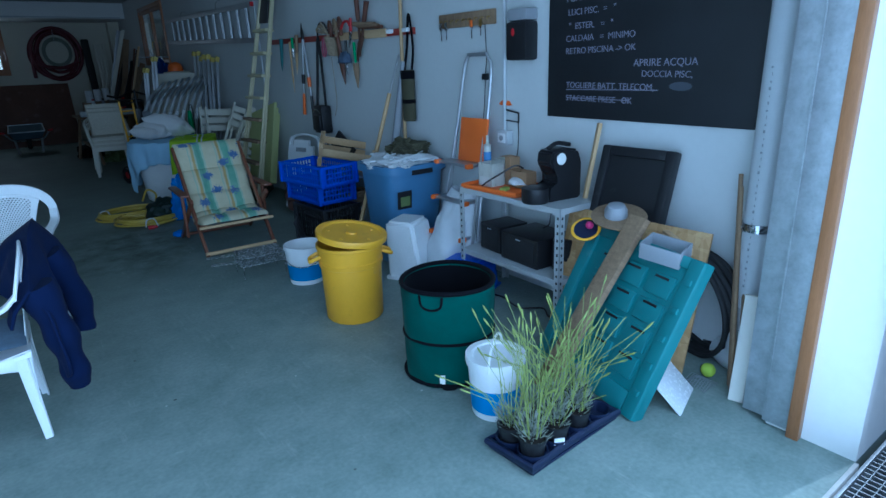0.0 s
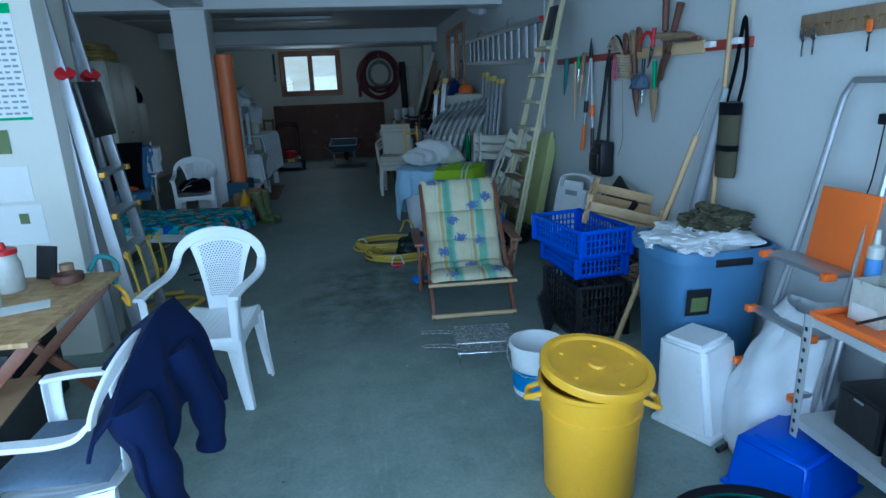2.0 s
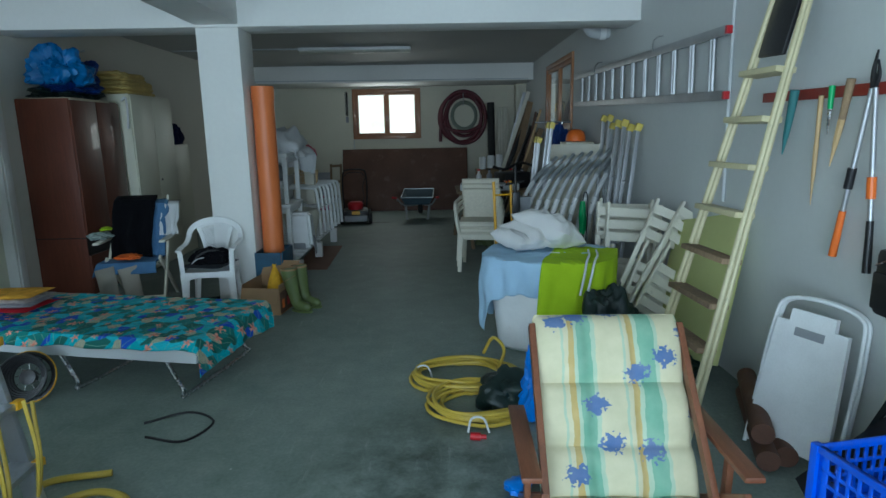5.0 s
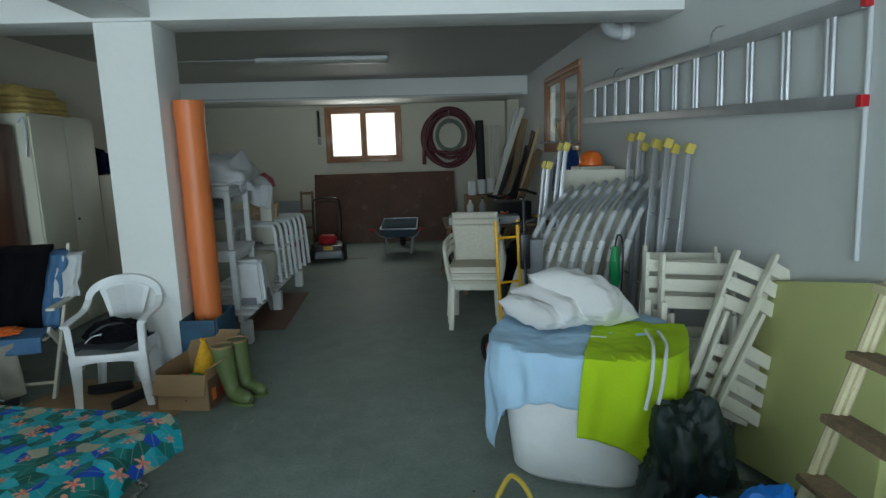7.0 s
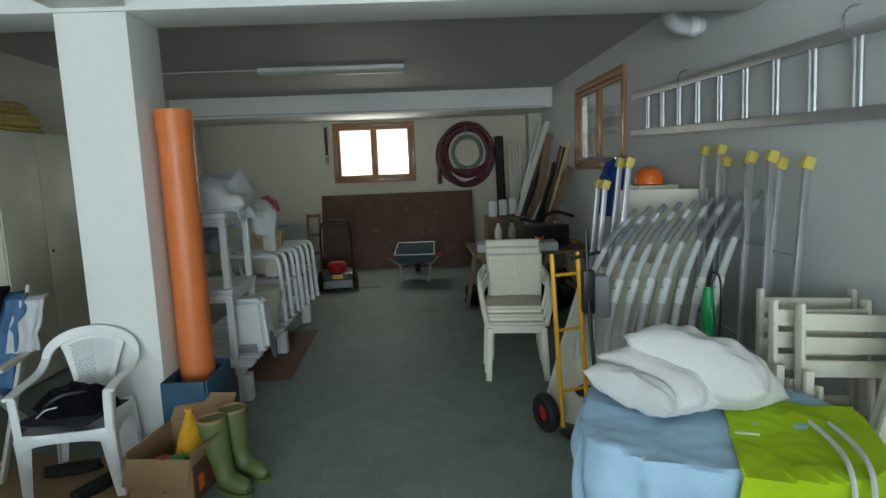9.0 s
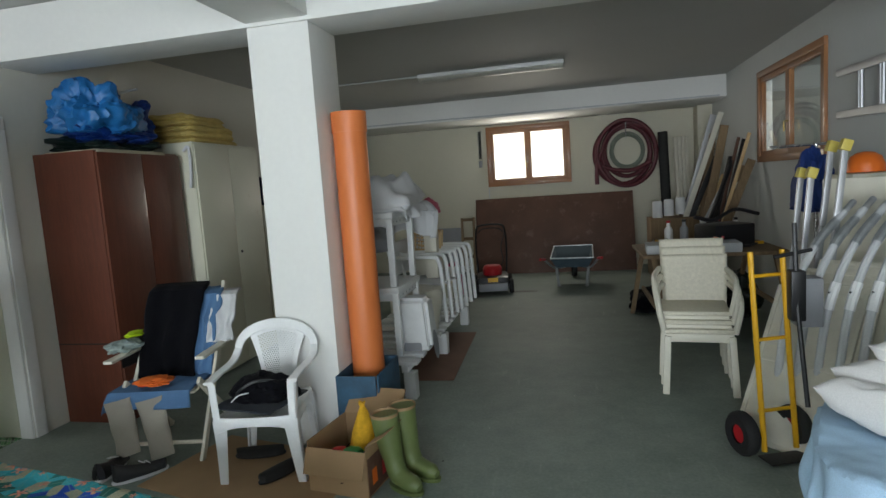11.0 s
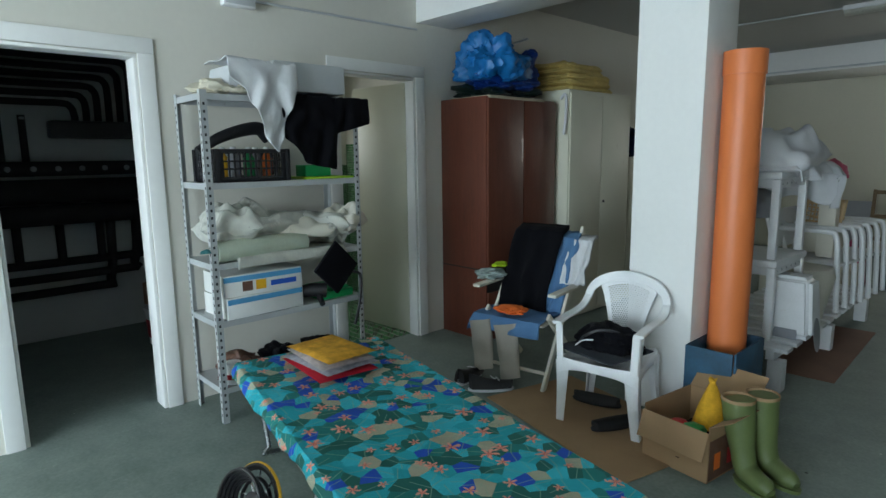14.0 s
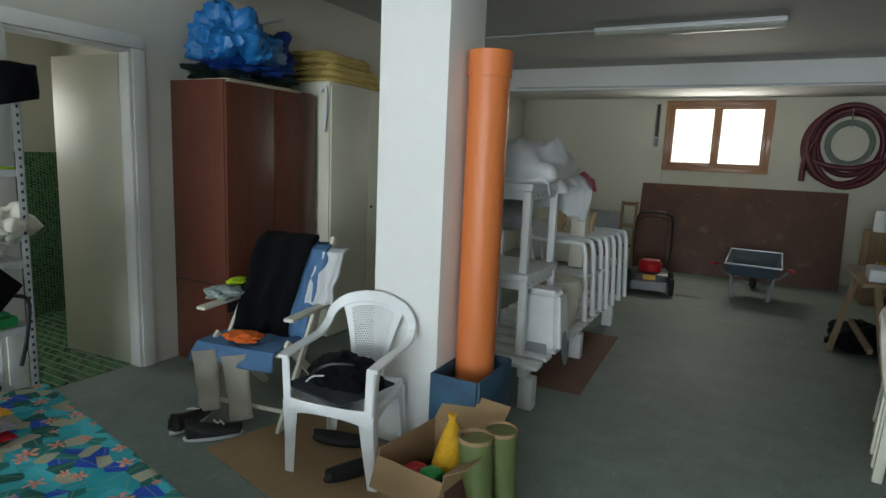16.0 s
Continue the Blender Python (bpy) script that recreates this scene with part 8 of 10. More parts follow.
fn = thing("cable_reel", "black cable reel with yellow rim beside the bed", "cable reel", pose(-1.60, 6.79, 0.168, 70, 0, 8))
for r, rr, mm in ((0.145, 0.009, M_YELP), (0.14, 0.012, M_BLACK), (0.13, 0.008, M_BLACK), (0.09, 0.008, M_BLACK)):
    part("ring", tube([(r * math.cos(a), r * math.sin(a), 0.0) for a in (k * math.tau / 36 for k in range(36))], rr, 8, True), mm, fn)
for k in range(5):
    part("cable_turn", tube([((0.09 + 0.01 * k) * math.cos(a), (0.09 + 0.01 * k) * math.sin(a), 0.03 + 0.012 * k) for a in (q * math.tau / 30 for q in range(30))], 0.008, 6, True), M_BLACK, fn)
for k in range(9):
    a = k * math.tau / 9
    part("spoke", rod((0.03 * math.cos(a), 0.03 * math.sin(a), 0.0), (0.13 * math.cos(a + 0.3), 0.13 * math.sin(a + 0.3), 0.0), 0.004, None, 6), M_STEEL, fn)
part("hub", lathe([(0, -0.03), (0.04, -0.03), (0.045, 0.02), (0, 0.03)], 20), M_BLACK, fn)
single("cable", tube(smooth_path([(-0.72, 6.35, 0.006), (-0.5, 6.3, 0.006), (-0.42, 6.5, 0.006), (-0.6, 6.62, 0.006), (-0.8, 6.5, 0.006)], 8), 0.007, 6), M_BLACK, "black cable looped on the floor by the bed", "cable")

# camp bed with tropical cover
BED = pose(-1.50, 7.37, 0.0, 0, 0, -11.5)
bed = thing("camp_bed", "folding camp bed with a pale frame", "bed", BED)
for y in (-0.38, 0.38):
    part("side_rail", tube([(-1.0, y, 0.27), (1.0, y, 0.27)], 0.016, 8), M_PVC, bed)
for x in (-1.0, 1.0):
    part("end_rail", tube([(x, -0.38, 0.27), (x, 0.38, 0.27)], 0.016, 8), M_PVC, bed)
for x in (-0.78, 0.0, 0.74):
    part("leg", tube(smooth_path([(x, -0.36, 0.27), (x + 0.12, -0.36, 0.05), (x + 0.14, -0.34, 0.013), (x + 0.14, 0.34, 0.013), (x + 0.12, 0.36, 0.05), (x, 0.36, 0.27)], 6), 0.013, 8), M_STEEL, bed)
part("mattress", box((-1.0, -0.40, 0.225), (1.0, 0.40, 0.372), 0.02), M_PVC, bed)
single("bed_cover", drape(-1.01, 1.01, -0.405, 0.405, 0.0, {"x": 0.06, "X": 0.20, "y": 0.10, "Y": 0.10}, 150, 80, 5.0, 0.012, "xXyY", 0.05, 0.35), M_TROPIC, "tropical leaf and flower printed bed cover", "bed cover", m=BED @ pose(0, 0, 0.383), solid=0.004)
for k, (mm, w, lab) in enumerate(((fabric("red_towel", (0.45, 0.015, 0.03)), 0.23, "folded red towel on the bed"), (fabric("grey_print_cloth", (0.38, 0.36, 0.40), 0.4, 30), 0.215, "folded grey patterned cloth on the bed"), (fabric("grey_print_cloth_2", (0.48, 0.44, 0.44), 0.4, 26), 0.21, "folded pale patterned cloth on the bed"), (fabric("ochre_print_cloth", (0.66, 0.34, 0.035), 0.45, 22), 0.20, "folded ochre patterned cloth on the bed"))):
    single("folded_cloth", moved(pillow_mesh(w, w * 0.72, 0.018, 16, k * 2.0, 0.4, 0.02), pose(0, 0, 0.018)), mm, lab, "folded cloth", "folded cloths on the bed", m=BED @ pose(-0.66 + 0.01 * k, -0.02, 0.392 + 0.030 * k, 0, 0, 6 + 7 * (k % 2)))

# steel shelf unit
SX0, SX1, SY0, SY1 = -3.08, -2.70, 7.12, 8.10
sh = thing("shelf_unit", "grey slotted-steel shelf unit loaded with household things", "shelf unit", pose(0, 0, 0))
for x, sx in ((SX0, 1), (SX1, -1)):
    for y, sy in ((SY0, 1), (SY1, -1)):
        post = part("post", joined(box((min(x, x + sx * 0.035), min(y, y + sy * 0.003), 0), (max(x, x + sx * 0.035), max(y, y + sy * 0.003), 1.84)), box((min(x, x + sx * 0.003), min(y, y + sy * 0.035), 0), (max(x, x + sx * 0.003), max(y, y + sy * 0.035), 1.84))), M_SHELF, sh)
        holes = bmesh.new()
        for i in range(44):
            add_box(holes, (x + sx * 0.011, y - sy * 0.001, 0.04 + i * 0.04), (x + sx * 0.022, y + sy * 0.0005, 0.055 + i * 0.04))
            add_box(holes, (x - sx * 0.001, y + sy * 0.011, 0.04 + i * 0.04), (x + sx * 0.0005, y + sy * 0.022, 0.055 + i * 0.04))
        tagged(part("slots", holes, M_BLACK, post), kind="stuff")
SZ = (0.17, 0.555, 0.88, 1.32, 1.79)
for z in SZ:
    part("shelf", joined(box((SX0 + 0.004, SY0 + 0.004, z + 0.030), (SX1 - 0.004, SY1 - 0.004, z + 0.033)), box((SX1 - 0.007, SY0 + 0.004, z), (SX1 - 0.004, SY1 - 0.004, z + 0.030)), box((SX0 + 0.004, SY0 + 0.004, z), (SX0 + 0.007, SY1 - 0.004, z + 0.030)), box((SX0 + 0.007, SY0 + 0.004, z), (SX1 - 0.007, SY0 + 0.007, z + 0.030))), M_SHELF, sh)
top = SZ[4] + 0.034
single("foam_block", box((-0.16, -0.24, 0.0), (0.16, 0.24, 0.17), 0.02), M_PVC, "pale grey foam block on the top shelf", "foam", m=pose(-2.86, 7.78, top + 0.036))
def hung_cloth(y0, y1, back, top, hems, seed, edge=SX1 + 0.012, fold=0.016):
    """A cloth lying on a shelf and hanging over its front edge, with a hem that rises and falls."""
    def hem(y):
        for (ya, ha), (yb, hb) in zip(hems, hems[1:]):
            if y <= yb:
                return ha + (hb - ha) * max(0.0, (y - ya) / (yb - ya))
        return hems[-1][1]
    def f(u, v):
        y = y0 + (y1 - y0) * u
        total = back + hem(y)
        s = total * v
        w = wob(y * 5, s * 4, seed, 1.6)
        if s < back:
            return edge - back + s, y, top + 0.022 * w + 0.012
        d = s - back
        return edge + 0.012 + fold * min(1, d * 8) * (1 + math.sin(y * 34 + seed + 5 * w) * 0.8) + 0.02 * w * min(1, d * 6), y + 0.06 * d * w, top - d + 0.012
    return sheet(60, 56, f)
single("white_cloth", hung_cloth(7.26, 7.66, 0.30, top + 0.175, ((7.26, 0.10), (7.36, 0.16), (7.46, 0.42), (7.53, 0.50), (7.60, 0.30), (7.66, 0.12)), 7.0, SX1 + 0.03), M_SHEET, "white cloth hanging to a point over the top shelf", "cloth", solid=0.004)
single("cloth_block", box((-0.15, -0.13, 0.0), (0.13, 0.13, 0.165), 0.04), M_PVC, "pale bundle under the white cloth on the shelf", "bundle", m=pose(-2.86, 7.42, top))
single("cream_cloth", lump(0.13, 0.17, 0.06, 3.7, 4, 0.4, 1.7, 0.14, 0.3), fabric("cream_cloth", (0.62, 0.58, 0.46), 0.1), "crumpled cream cloth on the top shelf", "cloth", m=pose(-2.86, 7.33, top + 0.03))
single("black_cloth", hung_cloth(7.46, 8.17, 0.33, top + 0.012, ((7.46, 0.06), (7.56, 0.24), (7.72, 0.40), (7.90, 0.44), (7.93, 0.22), (8.0, 0.20), (8.17, 0.16)), 17.0), M_BLACKF, "black cloth hanging unevenly over the top shelf", "cloth", solid=0.004)
z3 = SZ[3] + 0.034
bc = crate("slotted_crate", "black slotted crate with bottles and tools on the shelf", pose(-2.87, 7.40, z3, 0, 0, 90), 0.42, 0.30, 0.18, M_BLACK, 3)
for k, (x, y, mm) in enumerate(((-2.90, 7.30, M_YELP), (-2.82, 7.42, M_GREEN), (-2.90, 7.50, M_GREY), (-2.80, 7.52, M_ORANGE), (-2.80, 7.32, M_GREY))):
    t = thing("bottle", "plastic bottle standing in the black crate", "bottle", pose(x, y, z3 + 0.008), "crate bottles")
    part("body", lathe([(0, 0), (0.03, 0), (0.032, 0.01), (0.032, 0.12), (0.014, 0.15), (0.014, 0.165), (0, 0.165)], 16), mm, t)
    part("cap", lathe([(0.016, 0.166), (0.016, 0.185), (0, 0.186)], 12), M_WHITE, t)
single("black_tool", tube(smooth_path([(-2.84, 7.14, 0.02), (-2.84, 7.28, 0.10), (-2.84, 7.48, 0.15), (-2.84, 7.56, 0.10)], 6), lambda s: 0.025 + 0.02 * s, 10), M_BLACK, "black moulded plastic tool lying on the crate", "tool", m=pose(0, 0, z3 + 0.15))
single("folder", box((-0.14, -0.17, 0.0), (0.14, 0.17, 0.012), 0.003), plastic("bright_green_folder", (0.42, 0.70, 0.02), 0.4), "bright green folder on the shelf", "folder", m=pose(-2.86, 7.90, z3))
single("carton", box((-0.06, -0.09, 0.0), (0.06, 0.09, 0.07), 0.003), M_GREEN, "small green carton on the shelf", "carton", m=pose(-2.84, 7.85, z3 + 0.014))
z2 = SZ[2] + 0.034
for k, (x, y, z, rz, ry, a, b, c) in enumerate(((-2.90, 7.36, 0.20, 8, 8, 0.15, 0.21, 0.12), (-2.84, 7.30, 0.28, -20, 12, 0.13, 0.17, 0.09), (-2.88, 7.68, 0.17, -12, 4, 0.14, 0.26, 0.075), (-2.84, 7.60, 0.25, 16, 10, 0.09, 0.28, 0.055), (-2.86, 7.96, 0.16, 10, -6, 0.15, 0.13, 0.10), (-2.80, 8.04, 0.24, 30, 14, 0.12, 0.12, 0.075), (-2.82, 7.86, 0.22, -35, 20, 0.07, 0.20, 0.06))):
    single("film_bag", pillow_mesh(a, b, c, 30, 20.0 + k * 3, 0.9, 0.05), M_CLEAR if k % 3 != 2 else M_CREAM, "creased bag of pale clear film on the shelf", "bag", "film bags", m=pose(x, y, z2 + z * 0.75, 0, ry, rz), angle=50)
single("rolled_mat", tube([(-2.75, 7.16, 0.06), (-2.76, 7.5, 0.065), (-2.78, 7.72, 0.06)], 0.062, 14), mat("pale_green_roll", (0.50, 0.56, 0.44), 0.5), "rolled pale green mat in film on the shelf", "mat", m=pose(0, 0, z2))
single("plastic_sheet", drape(-0.17, 0.17, -0.30, 0.36, 0.0, {"x": 0, "X": 0.07, "y": 0.02, "Y": 0.05}, 40, 40, 23.0, 0.02, "XyY", 0.03), M_CLEAR, "folded white plastic sheet hanging off the shelf", "plastic sheet", m=pose(-2.88, 7.58, z2 + 0.02), solid=0.003)
z1 = SZ[1] + 0.034
for k, z in enumerate((0.0, 0.125)):
    cb2 = thing("product_box", "white printed cardboard product box on the shelf", "box", pose(-2.86, 7.42, z1 + z, 0, 0, 2 - 4 * k), "product boxes")
    part("carton", box((-0.15, -0.24, 0.0), (0.15, 0.24, 0.122), 0.003), M_PAPER, cb2)
    part("blue_band", box((0.151, -0.235, 0.085), (0.1525, 0.235, 0.115)), plastic("blue_print_band", (0.10, 0.35, 0.62), 0.5), cb2)
    if k:
        part("logo_bar", box((0.151, 0.04, 0.035), (0.1525, 0.20, 0.065)), plastic("blue_logo", (0.02, 0.10, 0.50), 0.5), cb2, "plain blue bar")
        for y, mm in ((-0.10, M_PLY), (-0.02, M_YELP)):
            part("picture", box((0.151, y - 0.03, 0.025), (0.1525, y + 0.03, 0.08)), mm, cb2)
hd = thing("hair_dryer", "black hair dryer lying on the shelf", "hair dryer", pose(-2.74, 7.74, z1 + 0.05, 0, 0, -30))
part("barrel", tube([(0.0, -0.09, 0.02), (0.0, 0.0, 0.03), (0.0, 0.09, 0.02)], lambda s: 0.036 + 0.012 * s, 12), M_BLACK, hd)
part("grip", tube([(0, 0.03, 0.02), (0.05, 0.05, -0.02), (0.10, 0.06, -0.04)], 0.018, 8), M_BLACK, hd)
single("square_cloth", box((-0.012, -0.12, -0.12), (0.012, 0.12, 0.12), 0.008), M_BLACKF, "black square cloth hanging at the shelf edge", "cloth", m=pose(-2.67, 7.88, 0.80, 45, 0, 6))
single("tool_tray", joined(box((-0.13, -0.12, 0.0), (0.13, 0.12, 0.05), 0.006), box((-0.11, -0.10, 0.05), (0.11, 0.10, 0.07), 0.01)), M_GREEN, "green tray of small things on the shelf", "tray", m=pose(-2.86, 7.92, z1))
z0 = SZ[0] + 0.034
for k, (y, c) in enumerate(((7.30, 0.10), (7.55, 0.09), (7.85, 0.08))):
    single("old_shoe", lump(0.13, 0.12, c, 40 + k * 2.0, 4, 0.45, 2.2, 0.1, 0.3), M_BLACKF if k else M_PLY, "pile of dark old shoes on the lowest shelf", "shoes", m=pose(-2.86, y, z0 + c * 0.4))
wp = thing("white_jar", "small white plastic jar with red print by the shelf foot", "jar", pose(-2.77, 7.22, z0))
part("body", lathe([(0, 0), (0.05, 0), (0.052, 0.09), (0.045, 0.10), (0.048, 0.12), (0, 0.122)], 20), M_WHITE, wp)
part("print_band", lathe([(0.0525, 0.03), (0.0532, 0.06), (0.052, 0.06)], 20), M_RED, wp)
single("green_ribbon", lump(0.02, 0.03, 0.02, 3, 3, 0.5), M_TEAL, "bit of green tape on the shelf post", "tape", m=pose(-2.72, 7.10, 0.98))
single("walking_stick", tube(smooth_path([(-2.69, 8.02, 0.40), (-2.66, 8.04, 0.55), (-2.67, 8.06, 0.72), (-2.68, 8.0, 0.76)], 6), 0.010, 8), M_BLACK, "black curved stick hooked on the shelf", "stick")

# wardrobe, cabinet and bundles on them
wd = thing("wardrobe", "dark mahogany veneer wardrobe with two tall doors", "wardrobe", pose(-2.89, 9.68, 0.0))
part("body", box((-0.265, -0.43, 0.0), (0.235, 0.43, 1.93), 0.004), M_WARD, wd)
part("seam", box((-0.266, -0.4315, 0.575), (0.236, -0.4302, 0.585)), M_BLACK, wd)
for y0, y1 in ((-0.425, -0.004), (0.004, 0.425)):
    part("door", box((0.2365, y0, 0.60), (0.256, y1, 1.915), 0.003), M_WARD, wd)
# no hollow here: the niche's inner shade is coloured in with a black sheet
part("niche_shade", box((0.2365, -0.42, 0.40), (0.2385, 0.42, 0.585)), M_BLACK, wd, "flat black sheet for the shade inside an open niche")
part("lower_door", box((0.2365, -0.425, 0.05), (0.256, 0.425, 0.40), 0.003), M_WARD, wd)
M_TARPD = mat("dark_blue_tarpaulin", (0.006, 0.035, 0.20), 0.4, 0, 0.35, 5, 60, 0.15)
for k, (x, y, a, b, c, rz, mm, n) in enumerate(((-2.86, 9.62, 0.21, 0.34, 0.07, 0, M_DKGREEN, "dark tarpaulin folded on the wardrobe"), (-2.84, 9.66, 0.20, 0.32, 0.09, 8, M_TARPD, "dark blue tarpaulin folded on the wardrobe"), (-2.82, 9.52, 0.20, 0.28, 0.25, -14, M_TARPB, "big blue tarpaulin bundle on the wardrobe"), (-2.86, 9.84, 0.16, 0.16, 0.18, 20, M_TARPD, "dark blue tarpaulin bundle on the wardrobe"))):
    single("tarpaulin", lump(a, b, c, 60 + k * 4.0, 5, 0.70, 1.7, 0.12, 0.4), mm, n, "tarpaulin", m=pose(x, y, 1.945 + c * 0.42 + (0.0, 0.05, 0.12, 0.10)[k], 0, 0, rz), angle=50)
single("lining_cloth", drape(-0.22, 0.2, -0.32, 0.32, 0.0, {"x": 0, "X": 0.05, "y": 0.05, "Y": 0.02}, 40, 40, 33.0, 0.008, "XyY", 0.03), fabric("cream_lining", (0.55, 0.50, 0.38), 0.1), "cream cloth spread on the wardrobe top", "cloth", m=pose(-2.87, 9.62, 1.938), solid=0.003)
cc = thing("steel_cabinet", "tall cream steel cabinet with two doors", "cabinet", pose(-2.86, 10.66, 0.0))
part("body", box((-0.295, -0.50, 0.02), (0.32, 0.50, 2.03), 0.006), M_CABC, cc)
for y0, y1 in ((-0.49, -0.003), (0.003, 0.49)):
    part("door", box((0.3215, y0, 0.06), (0.336, y1, 2.0), 0.004), M_CABC, cc)
part("lock", rod((0.336, 0.05, 1.05), (0.345, 0.05, 1.05), 0.012), M_BLACK, cc)
for z in (0.55, 1.55):
    part("stud", rod((0.05, -0.502, z), (0.05, -0.498, z), 0.012), M_GREY, cc)
def crumpled_stack(w, d, h, seed, layers):
    """A pile of folded film: bulging layers with wrinkled sides."""
    bm = bmesh.new()
    n, nv = 64, layers * 6
    rings = []
    for j in range(nv + 1):
        v = j / nv
        bulge = 0.90 + 0.10 * abs(math.sin(math.pi * v * layers)) ** 0.5 - 0.10 * v
        ring = []
        for i in range(n):
            a = i * math.tau / n
            c, s = math.cos(a), math.sin(a)
            q = bulge * (1 + 0.07 * wob(c * 2, s * 2, v * 5 + seed, 1.5) + 0.03 * wob(c * 7, s * 7, v * 9, 1.6))
            ring.append(bm.verts.new((w * q * math.copysign(abs(c) ** 0.4, c), d * q * math.copysign(abs(s) ** 0.4, s), h * v + 0.02 * wob(c * 2, s * 2, seed) * v)))
        rings.append(ring)
    for a, b in zip(rings, rings[1:]):
        for i in range(n):
            bm.faces.new((a[i], a[(i + 1) % n], b[(i + 1) % n], b[i]))
    bm.faces.new(rings[0][::-1])
    mid = bm.verts.new((0.02, 0.03, h * 1.06))
    for i in range(n):
        bm.faces.new((rings[-1][i], rings[-1][(i + 1) % n], mid))
    return bm
single("folded_cover", crumpled_stack(0.27, 0.40, 0.15, 2.0, 3), M_TARPY, "folded yellow plastic covers piled on the cabinet", "folded cover", "yellow covers", m=pose(-2.84, 10.60, 2.033), angle=24)
single("folded_cover", crumpled_stack(0.24, 0.36, 0.10, 7.0, 2), M_TARPY, "crumpled yellow plastic cover on top of the pile", "folded cover", "yellow covers", m=pose(-2.85, 10.56, 2.185, 0, 0, 5), angle=24)
single("cord_loop", tube(smooth_path([(-2.60, 10.12, 1.95), (-2.56, 10.14, 1.98), (-2.55, 10.13, 1.8), (-2.56, 10.12, 1.65)], 6), 0.012, 6), M_SHEET, "white cord hanging at the cabinet edge", "cord")
single("hanging_clothes", lump(0.16, 0.18, 0.26, 71, 4, 0.3, 1.7, 0.15), M_NAVY, "dark blue bags hanging beside the cabinet", "bag", m=pose(-2.74, 11.5, 1.485))
single("cream_cupboard", box((-0.25, -0.20, 0.0), (0.2, 0.25, 1.45), 0.01), M_CABC, "cream cupboard half hidden behind the pillar", "cupboard", m=pose(-2.80, 11.5, 0.0))

# folding armchair piled with clothes
fc = thing("folding_armchair", "cream plastic folding armchair piled with clothes", "chair", pose(-2.02, 9.00, 0.0, 0, 0, 10))
for s in (-1, 1):
    part("front_leg", beam((s * 0.26, -0.30, 0.0), (s * 0.25, 0.10, 0.60), 0.022, 0.045, 0.006, (0, 1, 0)), M_CREAM, fc)
    part("back_leg", beam((s * 0.23, 0.30, 0.0), (s * 0.23, -0.18, 0.46), 0.022, 0.045, 0.006, (0, 1, 0)), M_CREAM, fc)
    part("back_post", beam((s * 0.22, 0.10, 0.42), (s * 0.22, 0.36, 0.98), 0.022, 0.04, 0.006, (0, 1, 0)), M_CREAM, fc)
    part("armrest", box((s * 0.28 - 0.03, -0.24, 0.60), (s * 0.28 + 0.03, 0.24, 0.622), 0.009), M_CREAM, fc)
for k in range(5):
    part("seat_slat", box((-0.23, -0.25 + k * 0.085, 0.40), (0.23, -0.18 + k * 0.085, 0.415), 0.005), M_CREAM, fc)
for k in range(4):
    part("back_slat", beam((-0.22, 0.15 + 0.055 * k, 0.53 + 0.12 * k), (0.22, 0.15 + 0.055 * k, 0.53 + 0.12 * k), 0.08, 0.014, 0.004, (0, 1, -0.4)), M_CREAM, fc)
part("stretcher", rod((-0.25, -0.24, 0.10), (0.25, -0.24, 0.10), 0.012), M_CREAM, fc)
FCM = pose(-2.02, 9.00, 0.0, 0, 0, 10)
def back_cloth(x0, x1, low, top, seed, off=0.0):
    def f(u, v):
        x = x0 + (x1 - x0) * u + 0.02 * wob(u * 2, v * 4, seed)
        z = low + (top - low) * v
        y = 0.07 - off + (z - 0.46) * 0.50 + 0.02 * wob(u * 4, v * 3, seed, 1.4) + 0.012 * math.sin(u * 16 + seed)
        if v > 0.93:
            y += (v - 0.93) * 1.2
        return x, y - 0.02, z
    return f
single("black_clothes", sheet(30, 30, back_cloth(-0.25, 0.12, 0.44, 0.99, 3.0, 0.05)), M_BLACKF, "black trousers and jacket thrown over the chair back", "clothes", m=FCM, solid=0.03)
single("denim_shirt", sheet(24, 30, back_cloth(0.06, 0.22, 0.44, 0.95, 8.0, 0.03)), M_DENIM, "washed blue denim shirt over the chair back", "clothes", m=FCM, solid=0.03)
single("white_shirt", sheet(20, 24, back_cloth(0.17, 0.33, 0.62, 0.93, 5.0, 0.02)), M_SHEET, "white T-shirt hanging over the chair back", "clothes", m=FCM, solid=0.02)
single("denim_cloth", drape(-0.27, 0.22, -0.26, 0.12, 0.0, {"x": 0.10, "X": 0.0, "y": 0.12, "Y": 0.0}, 40, 36, 44.0, 0.02, "xy", 0.05), M_DENIM, "blue denim jeans on the chair seat", "clothes", m=FCM @ pose(0, 0, 0.435), solid=0.008)
for x, l in ((-0.20, 0.34), (0.0, 0.36)):
    def leg_cloth(u, v, x=x, l=l):
        a = u * math.tau
        return x + (0.085 - 0.01 * v) * math.cos(a) + 0.03 * (v - 0.5) * (1 if x < -0.1 else 1.4), -0.29 + 0.025 * math.sin(a) + 0.02 * wob(u * 4, v * 3, x), 0.40 - l * v + 0.02 * math.cos(a)
    single("trousers", sheet(24, 18, leg_cloth), M_TROUSER, "beige trouser leg hanging over the seat edge", "trousers", "beige trousers", m=FCM)
single("orange_cloth", lump(0.10, 0.07, 0.03, 81, 4, 0.4, 2.0, 0.14, 0.3), M_ORANGEC, "orange cloth on the chair seat", "cloth", m=FCM @ pose(-0.03, -0.20, 0.47))
